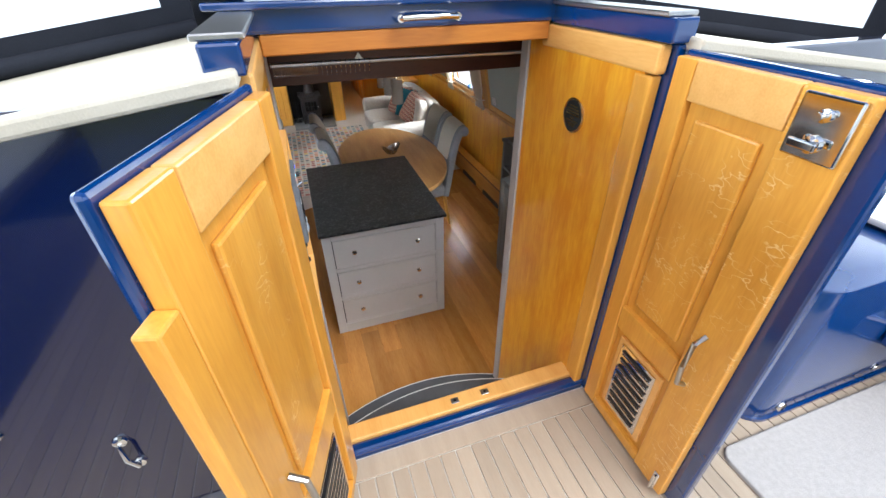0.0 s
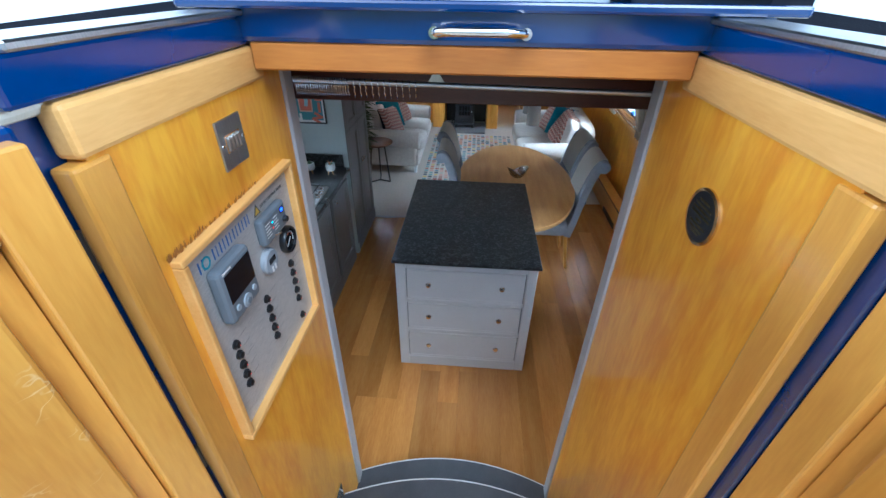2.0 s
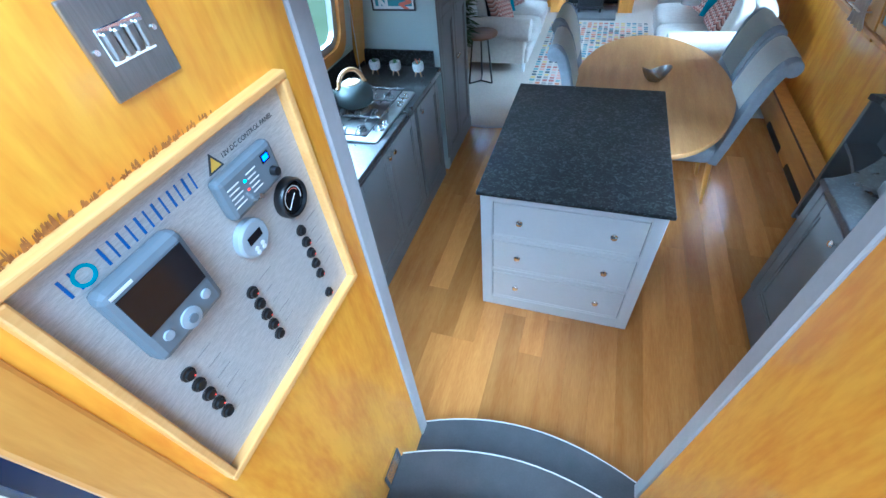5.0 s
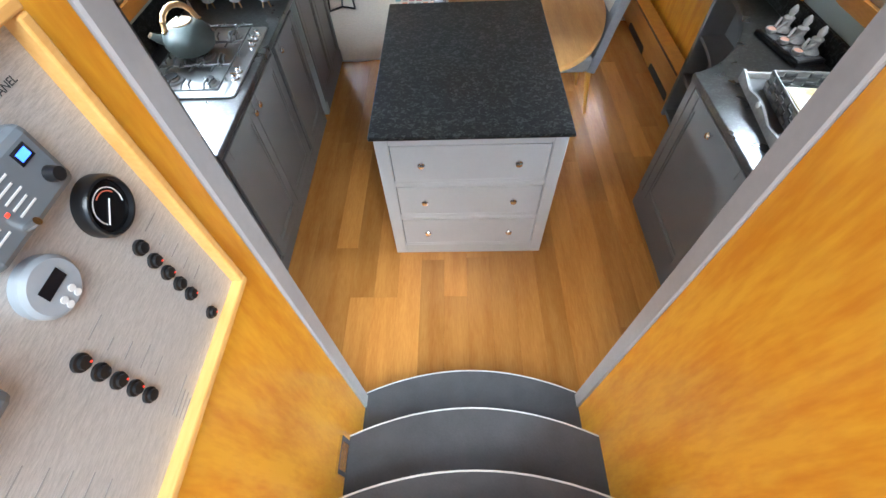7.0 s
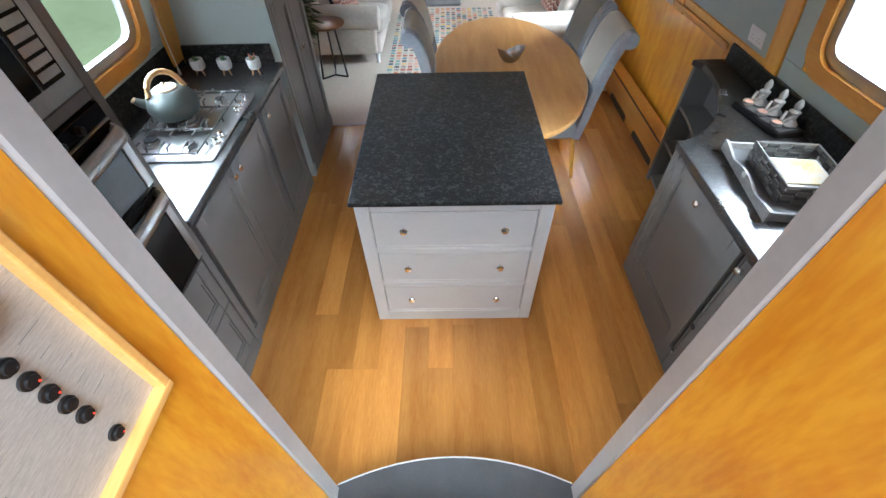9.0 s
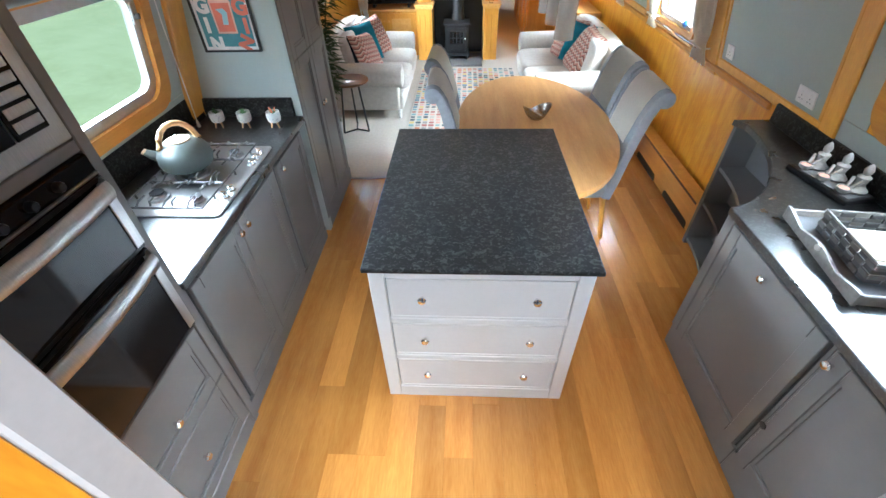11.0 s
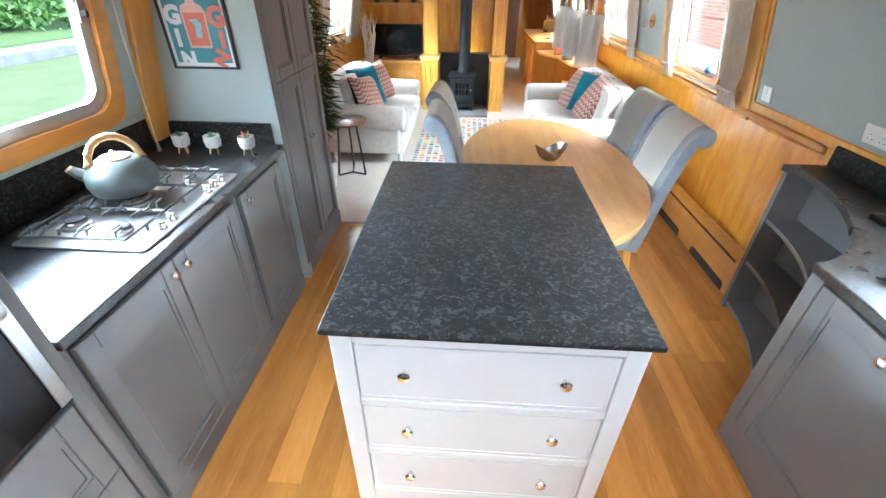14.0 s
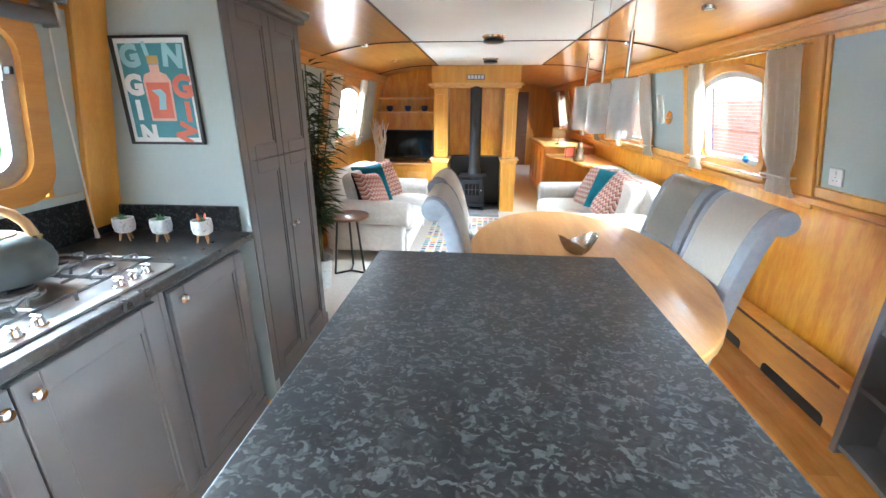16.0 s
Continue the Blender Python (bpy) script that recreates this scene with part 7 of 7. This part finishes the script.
STM = Matrix.Translation((1.585, 1.475, 0)) @ pose(0, 0, 0, 0, 0, 10) @ Matrix.Translation((-1.61, -1.49, 0))


def spart(name, bm, mat, parent, label="", smooth=False):
    bm.transform(STM)
    return part(name, bm, mat, parent, label, smooth)


th_ = thing("tealight_stand", (1.6, 1.49, 0.92), "black wooden stand for three tealight figures", "candle stand")
spart("base", bm_box(1.535, 1.685, 1.33, 1.66, 0.921, 0.945, 0.006, None, 2), BLACK, th_)
spart("inset", bm_box(1.55, 1.67, 1.345, 1.645, 0.9452, 0.949, 0.002), GREYDARK, th_)
for y in (1.395, 1.497, 1.60):
    fg = bm_lathe([(0.036, 0), (0.042, 0.010), (0.030, 0.022), (0.020, 0.034), (0.022, 0.055), (0.026, 0.070), (0.012, 0.080), (0.016, 0.090), (0.018, 0.102), (0.012, 0.116), (0.008, 0.124), (0.002, 0.130)], 18, (1.632, y, 0.9495))
    bm_cyl((1.612, y - 0.022, 1.01), (1.585, y - 0.008, 0.975), 0.008, 0.006, 8, fg)
    bm_cyl((1.612, y + 0.022, 1.01), (1.585, y + 0.008, 0.975), 0.008, 0.006, 8, fg)
    fg.transform(STM)
    single("tealight_figure", fg, STONEWARE, "pale stone seated statue holding a tealight bowl", "statue", "tealight figures", smooth=True)
    bw = thing("tealight", (1.567, y, 0.95), "pink tealight in a pale stone bowl", "tealight", "tealights")
    spart("bowl", bm_lathe([(0.012, 0), (0.026, 0.012), (0.028, 0.026), (0.024, 0.026), (0.022, 0.014)], 18, (1.567, y, 0.9495)), STONEWARE, bw, "", True)
    spart("candle", bm_cyl((1.567, y, 0.964), (1.567, y, 0.973), 0.020, None, 16), PPINK, bw)

# ---- stern deck ----
own_y0, own_y1 = -3.1, -0.787
plank_mesh = None
x = -1.72
border = part("plank", bm_box(PL - 0.2, PR + 1.4, -0.782, -0.706, 0.9245, 0.930, 0.001), TEAK, deck)
first = None
while x < 1.9:
    if first is None:
        first = part("plank", bm_box(-0.027, 0.027, own_y0, own_y1, 0.9245, 0.930, 0.001), TEAK, deck)
        ob = first
    else:
        ob = new("plank", first.data)
        ob.parent = deck
    ob.location.x = x
    x += 0.0585
single("deck_mat", bm_prism([(a, b) for a, b in rounded(0.77, 1.88, -2.5, -1.10, 0.05, 4)], 0.931, 0.946, None, 0.006), MATT, "pale grey pile mat on the stern deck", "mat")
lk2 = thing("stern_locker", (1.4, -0.9, 0.93), "glossy blue rounded stern seat locker", "locker")
lo_ = [(1.92, -0.73), (1.92, -1.06)] + [(1.05 + 0.10 * math.cos(radians(a)), -0.96 + 0.10 * math.sin(radians(a))) for a in range(270, 179, -15)] + [(0.95, -0.73)]
part("body", bm_prism(lo_, 0.931, 1.56, None, 0.01), BLUE, lk2, "", True)
part("skirting", bm_prism([(1.93, -0.73), (1.93, -1.07)] + [(1.05 + 0.11 * math.cos(radians(a)), -0.96 + 0.11 * math.sin(radians(a))) for a in range(270, 179, -15)] + [(0.94, -0.73)], 0.931, 0.945), BLUE, lk2, "", True)
part("drain", bm_lathe([(0.024, 0), (0.022, 0.006), (0.012, 0.004)], 18, (1.10, -1.062, 0.985), (0, -1, 0)), CHROME, lk2, "round chrome drain", True)
part("drain", bm_lathe([(0.018, 0), (0.016, 0.005), (0.010, 0.004)], 18, (1.62, -1.062, 1.00), (0, -1, 0)), CHROME, lk2, "round chrome drain", True)
stp = part("step", bm_box(1.45, 1.92, -1.20, -1.061, 1.20, 1.30, 0.02, None, 3), BLUE, lk2, "small blue moulded step")
part("seat_pad", bm_box(1.5, 1.92, -1.05, -0.74, 1.571, 1.60, 0.01, None, 2), WHITE, lk2)
df = thing("door_hold", (-1.0, -0.72, 1.33), "small chrome door holdback on the blue bulkhead", "door holdback")
part("upper_foot", bm_lathe([(0.018, 0), (0.016, 0.006), (0.008, 0.01)], 16, (-1.005, -0.721, 1.375), (0, -1, 0)), CHROME, df, "", True)
part("stem", bm_tube([(-1.005, -0.735, 1.375), (-1.0, -0.75, 1.33), (-0.994, -0.735, 1.276)], 0.006, 8), CHROME, df, "", True)
part("lower_foot", bm_lathe([(0.016, 0), (0.014, 0.006), (0.006, 0.01)], 16, (-0.994, -0.721, 1.276), (0, -1, 0)), CHROME, df, "", True)
for x_, z_ in ((-1.20, 1.50), (-1.28, 1.58)):
    single("bulkhead_stud", bm_lathe([(0.012, 0), (0.010, 0.006), (0.003, 0.009)], 12, (x_, -0.721, z_), (0, -1, 0)), CHROME, "small chrome stud on the blue bulkhead", "stud", "bulkhead studs", smooth=True)

# ---- canopy over the stern ----
can = thing("canopy", (0, -1.3, 2.2), "navy canvas pram canopy with clear vinyl windows", "canopy")


def panel_strip(p, q, z0p, z0q, z1, mat, name, label="", t=0.006, z1q=None):
    p, q = Vector(p), Vector(q)
    nn = Vector((q.y - p.y, p.x - q.x)).normalized() * t
    own = bmesh.new()
    vs = []
    for c, za, zt in ((p, z0p, z1 if z1q is None else z1), (q, z0q, z1 if z1q is None else z1q)):
        for s in (0, 1):
            vs.append([own.verts.new((c.x + nn.x * s, c.y + nn.y * s, z)) for z in (za, zt)])
    a, a2, b, b2 = vs
    for f in ((a[0], b[0], b[1], a[1]), (a2[0], a2[1], b2[1], b2[0]), (a[1], b[1], b2[1], a2[1]), (a[0], a2[0], b2[0], b[0]), (a[0], a[1], a2[1], a2[0]), (b[0], b2[0], b2[1], b[1])):
        own.faces.new(f)
    bmesh.ops.recalc_face_normals(own, faces=own.faces[:])
    ob = part(name, own, mat, can, label)
    return ob


def canvas_wall(p, q, zp, zq):
    """A canvas wall with a wide clear window from p to q, its foot at heights zp and zq."""
    p, q = Vector(p), Vector(q)
    e0, e1 = p.lerp(q, 0.07), p.lerp(q, 0.93)
    top = 3.0
    part("hem", bm_tube([(p.x, p.y, zp + 0.02), ((p.x + q.x) / 2, (p.y + q.y) / 2, (zp + zq) / 2 + 0.024), (q.x, q.y, zq + 0.02)], 0.022, 10), CANVAS, can, "rolled canvas hem", True)
    la, lb = zp + 0.085, zq + 0.085
    lc, ld = la + (lb - la) * 0.07, la + (lb - la) * 0.93
    panel_strip(p, q, zp, zq, la, CANVAS, "lower_band", "", 0.006, lb)
    panel_strip(p, q, top - 0.12, top - 0.12, top, CANVAS, "upper_band")
    panel_strip(p, e0, la, lc, top - 0.12, CANVAS, "side_band")
    panel_strip(e1, q, ld, lb, top - 0.12, CANVAS, "side_band")
    w = panel_strip(e0, e1, lc, ld, top - 0.12, VINYL, "window", "vinyl window with the white of the sky painted in as haze", 0.002)
    w.visible_shadow = False


rz = lambda x: 2.235 - 0.133 * (abs(x) - 0.487)
for s in (-1, 1):
    canvas_wall((s * 0.66, 0.02), (s * 1.60, -0.52), rz(0.66), rz(1.6))
    panel_strip((s * 0.66, 0.02), (s * 0.66, 1.05), 2.2, 2.2, 3.0, CANVAS, "gusset")
canvas_wall((0.66, 1.05), (-0.66, 1.05), 2.2, 2.2)
# unseen side walls, added to cut side light and darken the bulkhead's reflections
canvas_wall((-1.62, -0.54), (-1.77, -3.1), 1.5, 1.5)
canvas_wall((1.62, -0.54), (1.95, -3.1), 1.5, 1.5)
# unseen roof, added to keep sky light off the companionway
added_shade_roof = bm_box(-1.62, 1.62, -0.45, 1.06, 3.0, 3.012, 0)
part("roof", added_shade_roof, CANVAS, can, "unseen navy canvas roof added to shade the companionway")
setting("stern_side_left", bm_box(-1.78, -1.74, -3.1, -0.72, 0.5, 1.5, 0.01), BLUE, "blue steel stern side", "wall")
setting("stern_side_right", bm_box(1.93, 1.97, -3.1, -0.72, 0.5, 1.5, 0.01), BLUE, "blue steel stern side", "wall")

# ---- pieces of floor and quay wall ----
FLOOR = bpy.data.objects["floor"]
rnd = random.Random(17)
lens = [0.9, 1.2, 1.6, 2.0]
meshes = {}
W = 0.135
col = 0
x = -1.70
while x < 1.72:
    y = 0.0 - rnd.uniform(0.0, 0.8)
    while y < 3.62:
        l = rnd.choice(lens)
        if l not in meshes:
            b = bm_box(-W / 2 + 0.0002, W / 2 - 0.0002, 0.0002, l - 0.0002, -0.0195, 0.0, 0.0004)
            meshes[l] = bpy.data.meshes.new("plank")
            b.to_mesh(meshes[l])
            b.free()
            meshes[l].materials.append(PLANK)
        ob = new("plank", meshes[l])
        ob.parent = FLOOR
        ob.location = (x, y, 0.0)
        y += l
    x += W
QUAY = bpy.data.objects["wall_quay"]
bmesh_b = bm_box(0.0, 0.02, -0.106, 0.106, -0.031, 0.031, 0.004)
bme = bpy.data.meshes.new("brick")
bmesh_b.to_mesh(bme)
bmesh_b.free()
bme.materials.append(BRICKM)
for r_ in range(9):
    for c_ in range(32):
        ob = new("brick", bme)
        ob.parent = QUAY
        ob.location = (5.588, 7.2 + c_ * 0.225 + (r_ % 2) * 0.11, 0.95 + r_ * 0.075)
rest = bmesh.new()
fd = []
for r_ in range(16):
    for c_ in range(110):
        yy, zz = -4 + c_ * 0.225 + (r_ % 2) * 0.11, 0.40 + r_ * 0.075
        if 7.0 < yy < 14.4 and 0.93 < zz < 1.85:
            continue
        q = [rest.verts.new((5.588, yy + a, zz + b)) for a, b in ((-0.106, -0.031), (0.106, -0.031), (0.106, 0.031), (-0.106, 0.031))]
        rest.faces.new(q[::-1])
ex = bmesh.ops.extrude_face_region(rest, geom=rest.faces[:])
for v in [e for e in ex["geom"] if isinstance(e, bmesh.types.BMVert)]:
    v.co.x += 0.013
bmesh.ops.recalc_face_normals(rest, faces=rest.faces[:])
tagged(part("bricks", rest, BRICKM, QUAY), kind="stuff")
